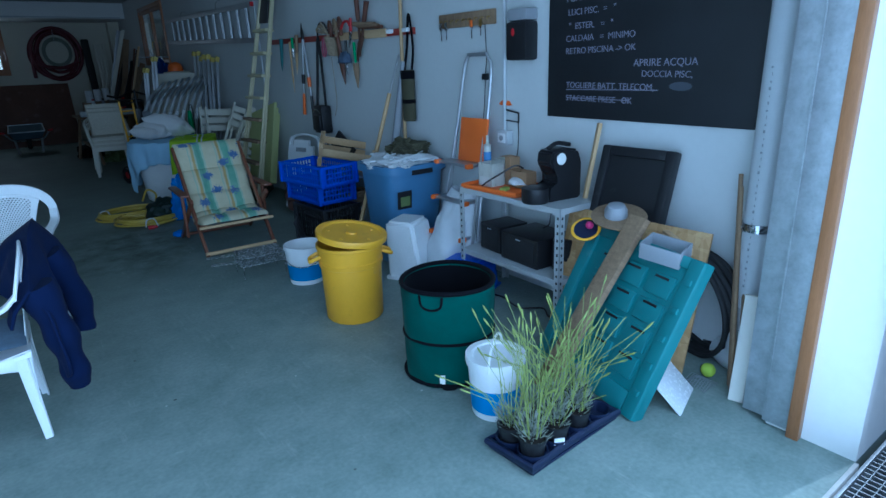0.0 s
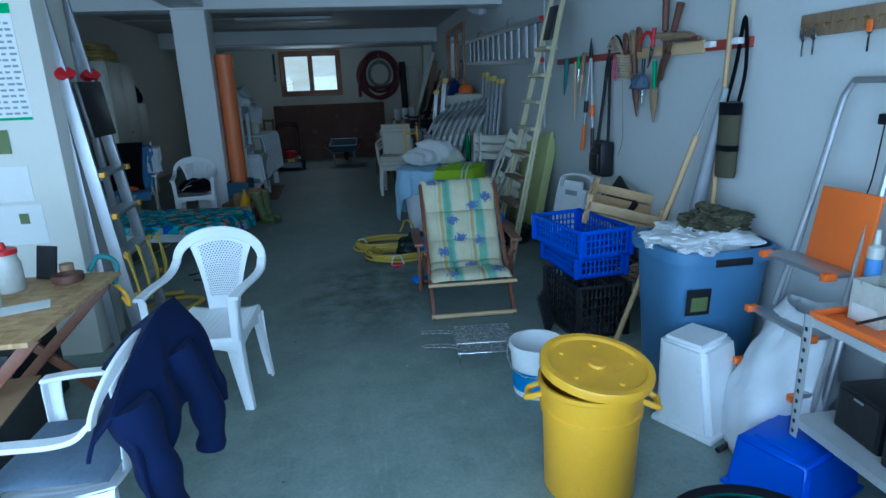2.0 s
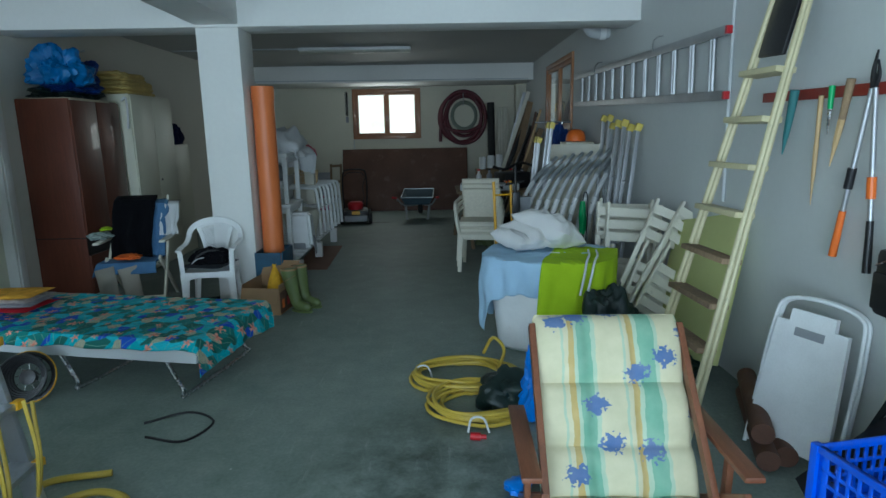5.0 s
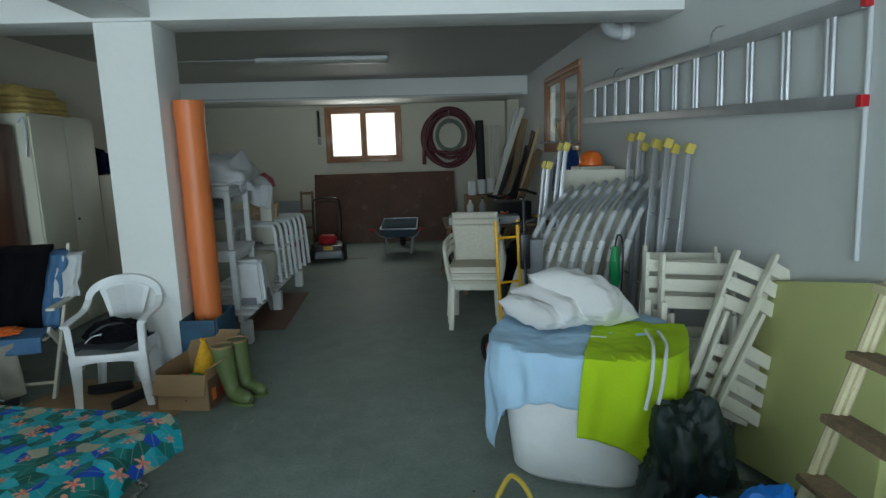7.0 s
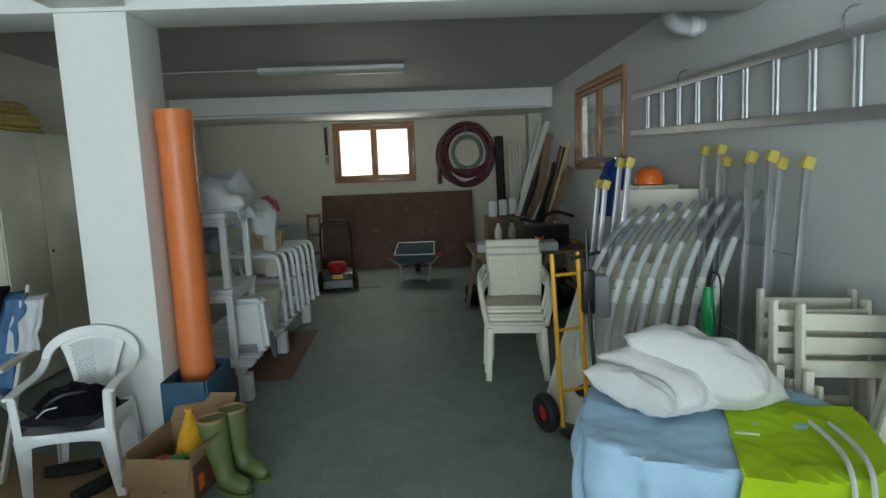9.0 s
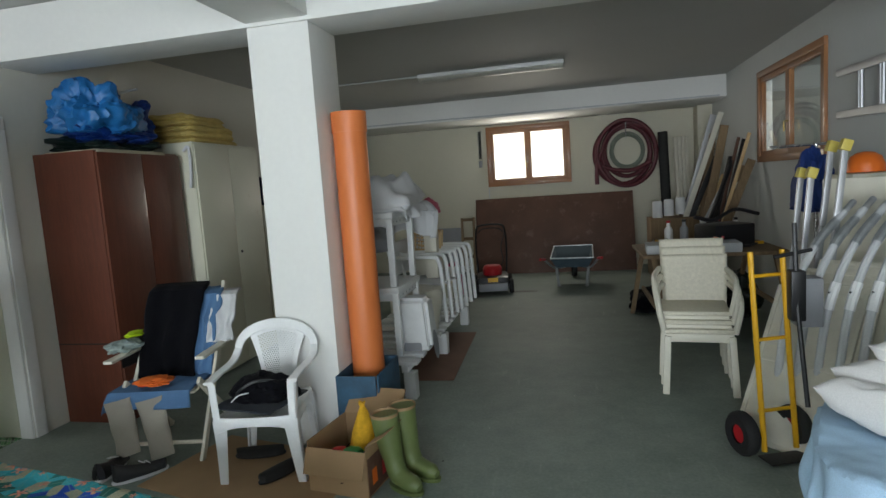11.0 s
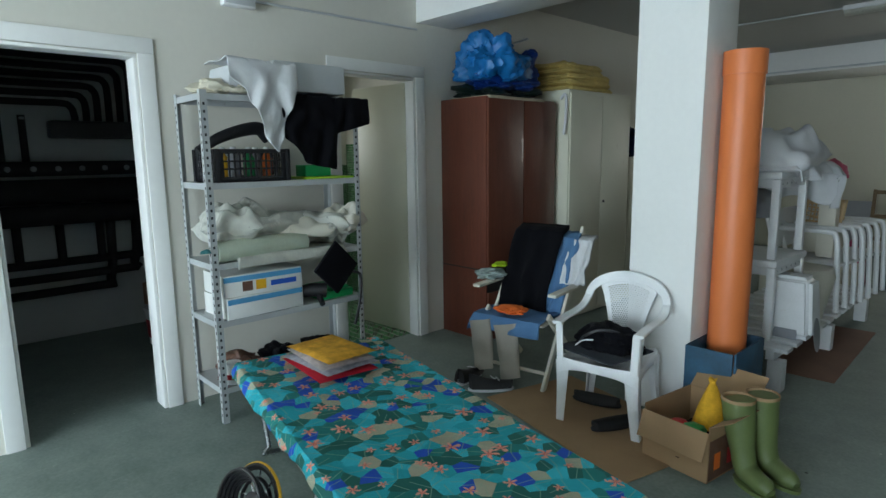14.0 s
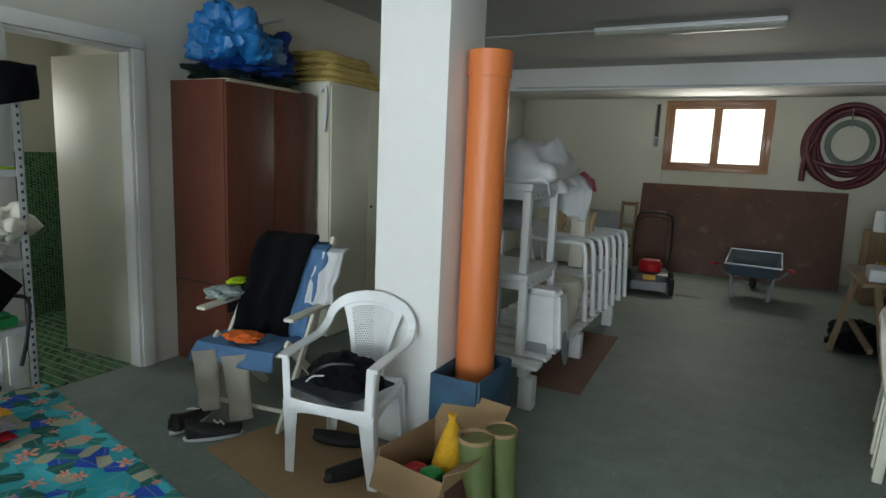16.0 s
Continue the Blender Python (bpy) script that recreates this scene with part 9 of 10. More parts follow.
single("striped_cloth", lump(0.09, 0.11, 0.045, 85, 4, 0.4, 2.0, 0.14, 0.3), fabric("grey_green_stripes", (0.35, 0.42, 0.40), 0.5, 24), "grey striped cloth on the armrest", "cloth", m=FCM @ pose(-0.33, 0.02, 0.64))
single("lime_cloth", lump(0.05, 0.06, 0.022, 86, 3, 0.4, 2.0, 0.14, 0.3), M_LIME, "bit of lime cloth on the armrest", "cloth", m=FCM @ pose(-0.30, 0.10, 0.70))
single("black_bag", lump(0.16, 0.13, 0.10, 90, 4, 0.35, 1.6, 0.1, 0.35), M_BLACKF, "small black shoulder bag lying on the white chair", "bag", m=pose(-1.20, 8.66, 0.475))
single("bag_strap", tube(smooth_path([(-1.32, 8.56, 0.47), (-1.27, 8.52, 0.52), (-1.19, 8.54, 0.565), (-1.11, 8.60, 0.55), (-1.07, 8.64, 0.49)], 6), 0.008, 6), M_BLACK, "black strap of the small bag", "strap")
single("bag_piping", tube(smooth_path([(-1.33, 8.53, 0.455), (-1.27, 8.505, 0.50), (-1.21, 8.51, 0.515)], 6), 0.004, 6), M_SHEET, "white piping on the small bag", "piping")
single("grey_cloth", drape(-0.19, 0.19, -0.20, 0.14, 0.0, 0.0, 30, 30, 51.0, 0.012, ""), fabric("dark_grey_cloth", (0.045, 0.05, 0.06)), "dark grey cloth on the chair seat", "cloth", m=pose(-1.21, 8.66, 0.432, 0, 0, -9), solid=0.006)

# shoes, slippers, rug, box of things and boots
single("cardboard_sheet", box((-0.62, -0.34, 0.001), (0.50, 0.34, 0.007), 0.001), M_CARD, "flattened brown cardboard on the floor under the chairs", "cardboard", m=pose(-1.22, 8.62, 0, 0, 0, -14))
single("cardboard_sheet", box((-0.2, -0.72, 0.001), (0.2, 0.75, 0.007), 0.001), mat("red_brown_cardboard", (0.22, 0.12, 0.08), 0.85), "reddish brown cardboard on the floor by the bench", "cardboard", m=pose(-0.70, 10.9, 0, 0, 0, 2))
def shoe(m, mm, label, name="trainer", open_top=True):
    t = thing(name, label, "shoe", m)
    def upper(u, v):
        a = u * math.tau
        y = -0.14 + 0.28 * v
        w = 0.045 * (0.75 + 0.35 * math.sin(math.pi * (v * 0.9 + 0.05))) * (1 - 0.9 * (v > 0.999) - 0.9 * (v < 0.001))
        h = (0.10 - 0.055 * v - 0.02 * math.sin(math.pi * v)) if open_top else 0.035
        z = 0.02 + max(0.0, math.sin(a)) * h
        return w * math.cos(a), y, z
    part("upper", sheet(20, 20, upper), mm, t)
    part("sole", moved(lathe([(0, 0), (0.05, 0), (0.052, 0.012), (0.048, 0.024), (0, 0.024)], 24, 0, 0.92, 2.9), pose(0, 0, 0)), M_PVC if open_top else M_BLACK, t)
    if open_top:
        part("lace", tube(smooth_path([(-0.02, 0.0, 0.085), (0.02, 0.02, 0.082), (-0.02, 0.035, 0.075), (0.02, 0.05, 0.07)], 4), 0.004, 5), M_SHEET, t)
    return t
shoe(pose(-2.19, 8.58, 0.001, 0, 0, 12), M_BLACK, "black and white trainer on the floor by the bed")
shoe(pose(-1.97, 8.55, 0.001, 0, 0, -40), M_BLACK, "black and white trainer lying on the floor by the bed")
shoe(pose(-1.38, 8.84, 0.008, 0, 0, -75), M_RUBBER, "dark rubber slipper under the white chair", "slipper", False)
shoe(pose(-1.14, 8.64, 0.008, 0, 0, -25), M_RUBBER, "dark rubber slipper under the white chair", "slipper", False)
cbx = thing("cardboard_box", "open brown cardboard box with printed side and bags inside", "box", pose(-0.70, 8.66, 0.0, 0, 0, -8))
a, b, hh = 0.17, 0.20, 0.27
for lo_, hi_ in (((-a, -b, 0), (a, -b + 0.005, hh - 0.03)), ((-a, b - 0.005, 0), (a, b, hh)), ((-a, -b + 0.005, 0), (-a + 0.005, b - 0.005, hh)), ((a - 0.005, -b + 0.005, 0), (a, b - 0.005, hh))):
    part("side", box(lo_, hi_), M_CARD, cbx)
part("bottom", box((-a, -b, 0.0), (a, b, 0.004)), M_CARD, cbx)
part("flap", beam((0, -b - 0.002, hh - 0.03), (0, -b - 0.05, hh - 0.15), 2 * a, 0.004, 0, (0, 1, 0.4)), M_CARD, cbx)
part("flap", beam((0, b, hh), (0.0, b + 0.12, hh + 0.11), 2 * a, 0.004, 0, (0, 1, -1)), M_CARD, cbx)
part("flap", beam((a, 0, hh), (a + 0.10, 0, hh + 0.06), 2 * b, 0.004, 0, (0, 0, 1)), M_CARD, cbx)
part("printed_side", box((a + 0.0006, -b + 0.01, 0.01), (a + 0.002, b - 0.01, 0.20)), M_PLY, cbx, "dark printed side with small pictures")
for k in range(3):
    part("picture", box((a + 0.0022, -b + 0.05 + 0.11 * k, 0.05), (a + 0.003, -b + 0.10 + 0.11 * k, 0.13)), (M_ORANGE, M_RED, M_PAPER)[k], cbx)
single("yellow_net_bag", moved(lathe([(0, 0), (0.08, 0.01), (0.085, 0.06), (0.06, 0.16), (0.03, 0.24), (0.012, 0.28), (0.02, 0.30), (0, 0.30)], 20, 0.006), pose(0, 0, 0)), M_MESHY, "yellow net bag standing in the cardboard box", "net bag", m=pose(-0.66, 8.70, 0.10))
single("red_packet", lump(0.06, 0.05, 0.05, 95, 3, 0.3), M_RED, "red packet in the cardboard box", "packet", m=pose(-0.76, 8.58, 0.15))
single("green_packet", lump(0.05, 0.06, 0.04, 96, 3, 0.3), M_GREEN, "green packet in the cardboard box", "packet", m=pose(-0.68, 8.56, 0.17))
single("clothes_heap", lump(0.14, 0.17, 0.10, 97, 4, 0.3), M_BLACKF, "dark clothes filling the cardboard box", "clothes", m=pose(-0.70, 8.66, 0.07))
def boot(m, lean):
    t = thing("rubber_boot", "green rubber boot standing on the floor", "boot", m, "rubber boots")
    path = [(0, 0.03, 0.38), (0, 0.03, 0.26), (0, 0.02, 0.14), (0, 0.0, 0.075), (0, -0.05, 0.055), (0, -0.11, 0.045), (0, -0.145, 0.035)]
    rad = (0.072, 0.066, 0.052, 0.052, 0.046, 0.042, 0.022)
    n = 6
    bm = bmesh.new()
    pts = smooth_path([(x, y + lean * max(0, z - 0.1), z) for x, y, z in path], n)
    add_tube(bm, pts, lambda s: (lambda q: rad[int(q)] + (rad[min(6, int(q) + 1)] - rad[int(q)]) * (q - int(q)))(min(5.999, s * 6)), 18)
    for v in bm.verts:
        v.co.z = max(0.012, v.co.z)
    part("shaft", bm, M_BOOT, t)
    part("opening", moved(lathe([(0, -0.01), (0.060, -0.008), (0.064, 0.004), (0.073, 0.005), (0.074, -0.01)], 20), pose(0, 0.03 + lean * 0.28, 0.381)), M_CARD, t, "pale lining")
    part("sole", moved(lathe([(0, 0), (0.05, 0), (0.052, 0.018), (0, 0.02)], 24, 0, 0.95, 2.2), pose(0, -0.05, 0)), M_BOOT, t, "muddy sole")
    return t
boot(pose(-0.44, 8.57, 0.0, 0, 0, 62), 0.16)
boot(pose(-0.39, 8.70, 0.0, 0, 0, 68), 0.10)

# orange drain pipe in a blue box
op = thing("orange_pipe", "tall orange plastic drain pipe standing by the pillar", "pipe", pose(0, 0, 0))
pa, pb = Vector((-0.80, 9.22, 0.02)), Vector((-0.795, 9.21, 2.0))
part("pipe", tube([pa, pa.lerp(pb, 0.5), pa.lerp(pb, 0.945)], 0.100, 36), M_ORANGEP, op)
part("socket", tube([pa.lerp(pb, 0.94), pb], 0.106, 36), M_ORANGEP, op)
bb = thing("blue_crate", "mottled dark blue tall box round the foot of the pipe", "box", pose(-0.79, 9.15, 0, 0, 0, 0))
for lo_, hi_ in (((-0.116, -0.215, 0), (0.13, -0.203, 0.46)), ((-0.116, 0.203, 0), (0.13, 0.215, 0.46)), ((-0.116, -0.202, 0), (-0.106, 0.202, 0.46)), ((0.132, -0.202, 0), (0.144, 0.202, 0.46))):
    part("side", box(lo_, hi_, 0.003), M_BLUEBOX, bb)

# plant room and bathroom contents
pl = thing("pipework", "insulated black heating pipes and manifolds on the plant room wall", "pipes", pose(-5.25, 6.2, 0))
for k in range(6):
    z, ye = 2.30 - 0.072 * k, 1.28 - 0.085 * k
    part("bend", tube(smooth_path([(0.06, -1.2, z), (0.06, ye - 0.4, z), (0.06, ye - 0.09, z), (0.06, ye - 0.02, z - 0.03), (0.06, ye, z - 0.10), (0.06, ye, 1.80)], 6), 0.027, 10), M_RUBBER, pl)
part("mixer_box", box((0.0, 0.66, 1.66), (0.16, 1.36, 1.80), 0.02), M_BLACK, pl)
for k in range(9):
    y = -0.75 + 0.155 * k
    part("riser", tube([(0.08, y, 1.42), (0.08, y, 1.86 - 0.012 * (k % 3))], 0.026, 10), M_RUBBER, pl)
    part("label", box((0.108, y - 0.018, 1.80), (0.110, y + 0.018, 1.82)), M_INK, pl)
for k in range(13):
    y = -0.8 + 0.165 * k
    part("valve", lathe([(0, 0.02), (0.020, 0.018), (0.022, 0.0)], 12), M_GREY, pl).matrix_basis = pose(0.155, y, 1.42, 0, 90, 0)
for z, r in ((1.42, 0.06), (1.24, 0.10), (1.05, 0.085)):
    part("manifold", tube([(0.09, -1.2, z), (0.09, 1.45, z)], r, 12), M_RUBBER, pl)
for k in range(7):
    y = -0.5 + 0.29 * k
    part("lower_pipe", tube([(0.07, y, 1.0), (0.07, y, 0.68)], 0.032, 10), M_RUBBER, pl)
for k in range(3):
    part("return_pipe", tube(smooth_path([(0.06, -1.2, 0.66 - 0.12 * k), (0.06, 1.2 - 0.2 * k, 0.66 - 0.12 * k), (0.06, 1.40 - 0.2 * k, 0.72 - 0.12 * k), (0.06, 1.44 - 0.2 * k, 1.0)], 6), 0.036, 10), M_RUBBER, pl)
hp_ = thing("water_softener", "dark grey appliance with a small display in the plant room", "appliance", pose(-4.75, 6.02, 0.0))
part("case", box((-0.2, -0.22, 0.0), (0.2, 0.22, 0.72), 0.04), M_BLACK, hp_)
part("label_plate", box((0.202, -0.08, 0.44), (0.205, 0.08, 0.55)), M_INK, hp_)
for k, (x, y) in enumerate(((-4.55, 7.42), (-4.25, 7.50))):
    bk_ = thing("paint_bucket", "white and red paint bucket on the plant room floor", "bucket", pose(x, y, 0), "plant room buckets")
    sd = part("side", lathe([(0, 0), (0.13, 0), (0.15, 0.28), (0.157, 0.28), (0.157, 0.30), (0, 0.30)], 28), M_WHITE, bk_)
    part("print_band", lathe([(0.1365, 0.06), (0.147, 0.21), (0.146, 0.21)], 28), M_RED, sd)
single("cardboard_box", box((-0.2, -0.15, 0.0), (0.2, 0.15, 0.18), 0.004), M_CARD, "brown cardboard box on the paint buckets", "box", m=pose(-4.55, 7.50, 0.302, 0, 0, 12))

# ---- the far bay ----
bd = thing("shuttering_board", "large stained brown board leaning on the back wall", "board", lean_frame((1.46, 15.42, 0.004), (-1.10, 15.42, 0.004), (1.46, 15.72, 1.24))[0])
part("sheet", box((0.0, 0.0, -0.022), (2.56, 1.28, 0.0), 0.003), M_PLY, bd)
rh = thing("red_hose", "thick dark red hose coiled on a wall hook", "hose", pose(1.40, BACK - 0.10, 1.80, 90, 0, 0))
for k, (r, dx, dy, sq) in enumerate(((0.46, 0.0, 0.06, 1.15), (0.42, 0.04, 0.04, 1.18), (0.44, -0.06, 0.05, 1.10), (0.36, 0.02, 0.09, 1.12))):
    part("loop", tube([(dx + r * math.cos(q), dy + r * sq * math.sin(q), 0.06 - 0.035 * k + 0.02 * math.sin(2 * q)) for q in (j * math.tau / 48 for j in range(48))], 0.036, 10, True), M_HOSER, rh)
part("hanging_arc", tube(smooth_path([(-0.44, -0.10, 0.04), (-0.2, -0.20, 0.05), (0.1, -0.22, 0.05), (0.38, -0.10, 0.04)], 8), 0.036, 10), M_HOSER, rh)
part("free_end", tube(smooth_path([(-0.40, 0.1, 0.05), (-0.47, -0.15, 0.06), (-0.48, -0.42, 0.05)], 8), 0.036, 10), M_HOSER, rh)
part("hook", tube([(0.0, 0.62, -0.09), (0.0, 0.60, 0.06), (0.0, 0.30, 0.06)], 0.008, 6), M_STEEL, rh)
gh = thing("grey_hose", "coil of thin grey-green hose inside the red coil", "hose", pose(1.42, BACK - 0.06, 1.92, 90, 0, 0))
for k in range(5):
    part("loop", tube([((0.27 - 0.012 * k) * math.cos(q), -0.02 + (0.30 - 0.015 * k) * math.sin(q), 0.015 * (k % 3)) for q in (j * math.tau / 40 for j in range(40))], 0.012, 7, True), mat("grey_green_hose_%s" % "abcde"[k], (0.20, 0.23, 0.18), 0.5), gh)
ch = thing("hanging_chain", "dark coiled spring cable hanging by the window", "cable", pose(-1.02, BACK - 0.03, 0))
part("spring", tube([(0.028 * math.cos(k * 0.9), 0.02 * math.sin(k * 0.9), 2.42 - 0.004 * k) for k in range(120)], 0.007, 5), M_BLACK, ch)
part("plug", box((-0.03, -0.02, 1.80), (0.03, 0.02, 1.92), 0.008), M_GREY, ch)

# lawn mower
mw = thing("lawn_mower", "black and red petrol lawn mower with folded handle", "lawn mower", pose(-0.64, 13.95, 0.0, 0, 0, 8))
bm = box((-0.22, -0.26, 0.07), (0.22, 0.30, 0.24), 0.05)
part("deck", bm, M_BLACK, mw)
part("front_guard", box((-0.20, -0.33, 0.05), (0.20, -0.25, 0.16), 0.02), M_GREY, mw)
part("engine", lathe([(0, 0.24), (0.13, 0.24), (0.14, 0.33), (0.11, 0.37), (0, 0.38)], 24), M_RED, mw, "red engine cover")
part("sticker", box((-0.07, -0.266, 0.17), (0.07, -0.262, 0.23)), M_YELP, mw, "yellow warning sticker")
for x in (-0.25, 0.25):
    for y in (-0.20, 0.26):
        w = part("wheel", moved(lathe([(0, -0.025), (0.085, -0.03), (0.10, -0.015), (0.10, 0.015), (0.085, 0.03), (0, 0.025)], 22), pose(x, y, 0.10, 0, 90, 0)), M_RUBBER, mw)
        part("hub", moved(lathe([(0, -0.032), (0.04, -0.032), (0.04, 0.032), (0, 0.032)], 14), pose(x, y, 0.10, 0, 90, 0)), M_GREY, w)
part("handle", tube(smooth_path([(-0.20, 0.24, 0.22), (-0.22, 0.26, 0.55), (-0.20, 0.20, 0.86), (-0.12, 0.16, 0.93), (0.12, 0.16, 0.93), (0.20, 0.20, 0.86), (0.22, 0.26, 0.55), (0.20, 0.24, 0.22)], 6), 0.013, 8), M_BLACK, mw)
part("lever", tube(smooth_path([(-0.18, 0.16, 0.82), (-0.10, 0.13, 0.88), (0.10, 0.13, 0.88), (0.18, 0.16, 0.82)], 5), 0.007, 6), M_BLACK, mw)
part("cable", tube(smooth_path([(0.20, 0.20, 0.80), (0.14, 0.20, 0.6), (0.16, 0.15, 0.4), (0.08, 0.1, 0.3)], 6), 0.006, 6), M_BLACK, mw)
single("oil_stain", lathe([(0, 0.0015), (0.10, 0.0012), (0.14, 0.0)], 24, 0, 1.5, 0.5), mat("dark_oil", (0.02, 0.02, 0.018), 0.4), "dark oil stain on the floor by the mower", "stain", m=pose(-0.22, 13.85, 0.001))

# wheelbarrow
wbr = thing("wheelbarrow", "grey wheelbarrow with red grips parked at the back", "wheelbarrow", pose(0.47, 14.30, 0.0, 0, 0, -2))
bm = bmesh.new()
lo_ = [bm.verts.new(q) for q in ((-0.22, -0.22, 0.28), (0.22, -0.22, 0.28), (0.20, 0.24, 0.25), (-0.20, 0.24, 0.25))]
hi_ = [bm.verts.new(q) for q in ((-0.29, -0.30, 0.42), (0.29, -0.30, 0.42), (0.28, 0.42, 0.51), (-0.28, 0.42, 0.51))]
bm.faces.new(lo_[::-1])
for k in range(4):
    bm.faces.new((lo_[k], lo_[(k + 1) % 4], hi_[(k + 1) % 4], hi_[k]))
part("tray", bm, mat("blue_grey_enamel", (0.05, 0.08, 0.10), 0.95, 0.0, 0.2, 6, 80, 0.1), wbr, solid=0.006)
part("rim", tube([(-0.29, -0.30, 0.42), (0.29, -0.30, 0.42), (0.28, 0.42, 0.51), (-0.28, 0.42, 0.51)], 0.011, 8, True), M_GALV, wbr)
for s in (-1, 1):
    part("frame_tube", tube(smooth_path([(s * 0.36, -0.52, 0.44), (s * 0.25, -0.15, 0.27), (s * 0.12, 0.40, 0.20), (s * 0.06, 0.66, 0.18)], 6), 0.014, 8), M_GALV, wbr)
    part("leg", tube([(s * 0.22, -0.14, 0.28), (s * 0.19, -0.27, 0.022), (s * 0.18, -0.20, 0.021)], 0.021, 10), M_GALV, wbr)
    part("grip", rod((s * 0.35, -0.50, 0.437), (s * 0.40, -0.62, 0.455), 0.018), M_RED, wbr, "red grip")
wh = part("wheel", moved(lathe([(0.10, -0.03), (0.15, -0.04), (0.17, 0), (0.15, 0.04), (0.10, 0.03)], 26), pose(0, 0.66, 0.172, 0, 90, 0)), M_RUBBER, wbr)
part("hub", moved(lathe([(0, -0.025), (0.10, -0.025), (0.10, 0.025), (0, 0.025)], 20), pose(0, 0.66, 0.172, 0, 90, 0)), M_GALV, wh)

# bench with stacked white plastic tables, stools and chairs
bn = thing("slatted_bench", "long low white slatted bench carrying garden furniture", "bench", pose(-0.98, 10.92, 0.0))
for k in range(13):
    part("slat", box((-0.36, -1.16 + k * 0.185, 0.26), (0.34, -1.04 + k * 0.185, 0.285), 0.004), M_WHITE, bn)
for x in (-0.26, 0.24):
    part("rail", box((x - 0.025, -1.15, 0.20), (x + 0.025, 1.16, 0.259), 0.004), M_WHITE, bn)
for y in (-1.10, 0.0, 1.10):
    for x in (-0.30, 0.27):
        part("leg", box((x - 0.045, y - 0.045, 0.0), (x + 0.045, y + 0.045, 0.199), 0.008), M_WHITE, bn)
def plastic_table(m, w, d, h, label):
    t = thing("plastic_table", label, "table", m, "white plastic tables")
    part("top", box((-w / 2, -d / 2, h - 0.045), (w / 2, d / 2, h), 0.012), M_WHITE, t)
    part("apron", joined(box((-w / 2 + 0.02, -d / 2 + 0.02, h - 0.10), (w / 2 - 0.02, -d / 2 + 0.035, h - 0.046)), box((-w / 2 + 0.02, d / 2 - 0.035, h - 0.10), (w / 2 - 0.02, d / 2 - 0.02, h - 0.046)), box((w / 2 - 0.035, -d / 2 + 0.035, h - 0.10), (w / 2 - 0.02, d / 2 - 0.035, h - 0.046))), M_WHITE, t)
    for x in (-1, 1):
        for y in (-1, 1):
            part("leg", beam((x * (w / 2 - 0.035), y * (d / 2 - 0.035), 0.0), (x * (w / 2 - 0.035), y * (d / 2 - 0.035), h - 0.046), 0.05, 0.05, 0.010, (1, 0, 0)), M_WHITE, t)
    bm = bmesh.new()
    for k in range(6):
        add_rod(bm, (w / 2 - 0.0195, -d / 2 + 0.08 + k * (d - 0.16) / 5, h - 0.075), (w / 2 - 0.0185, -d / 2 + 0.08 + k * (d - 0.16) / 5, h - 0.075), 0.008, None, 8)
    tagged(part("bolt_holes", bm, M_GREY, t), kind="stuff")
    return t
plastic_table(pose(-1.00, 10.18, 0.287), 0.46, 0.62, 0.52, "white plastic garden table standing on the bench")
plastic_table(pose(-1.00, 10.18, 0.81), 0.44, 0.60, 0.55, "white plastic garden table stacked on another")
st = thing("plastic_stool", "white moulded plastic stool on the bench", "stool", pose(-0.74, 10.16, 0.287))
bm = bmesh.new()
add_box(bm, (-0.15, -0.13, 0.0), (0.15, 0.13, 0.40))
for v in bm.verts:
    if v.co.z > 0.2:
        v.co.x *= 0.78
        v.co.y *= 0.78
bmesh.ops.bevel(bm, geom=bm.edges[:], offset=0.035, segments=3, affect="EDGES")
part("body", bm, M_WHITE, st)
# grey discs on the closed body put the arches' inner shade into colour
part("arch_shade", moved(lathe([(0, 0), (0.07, 0.0), (0.0705, 0.002), (0, 0.002)], 24, 0, 1.6, 1), pose(0.1495, 0, 0.02, 0, 84, 0)), M_GREY, st)
part("arch_shade", moved(lathe([(0, 0), (0.07, 0.0), (0.0705, 0.002), (0, 0.002)], 24, 0, 1, 1.5), pose(0, -0.128, 0.02, 84, 0, 0)), M_GREY, st)
single("clear_sheeting", lump(0.15, 0.18, 0.18, 110, 4, 0.15, 1.5, 0.05), M_GREY, "grey wrapped furniture between the table legs", "wrapped furniture", m=pose(-1.04, 10.22, 1.06))
single("grey_tub", moved(lathe([(0, 0), (0.16, 0.0), (0.22, 0.30), (0.20, 0.36), (0, 0.40)], 28), pose(0, 0, 0)), M_CREAM, "cream plastic tub on the bench", "tub", m=pose(-0.86, 10.72, 0.287))
first = None
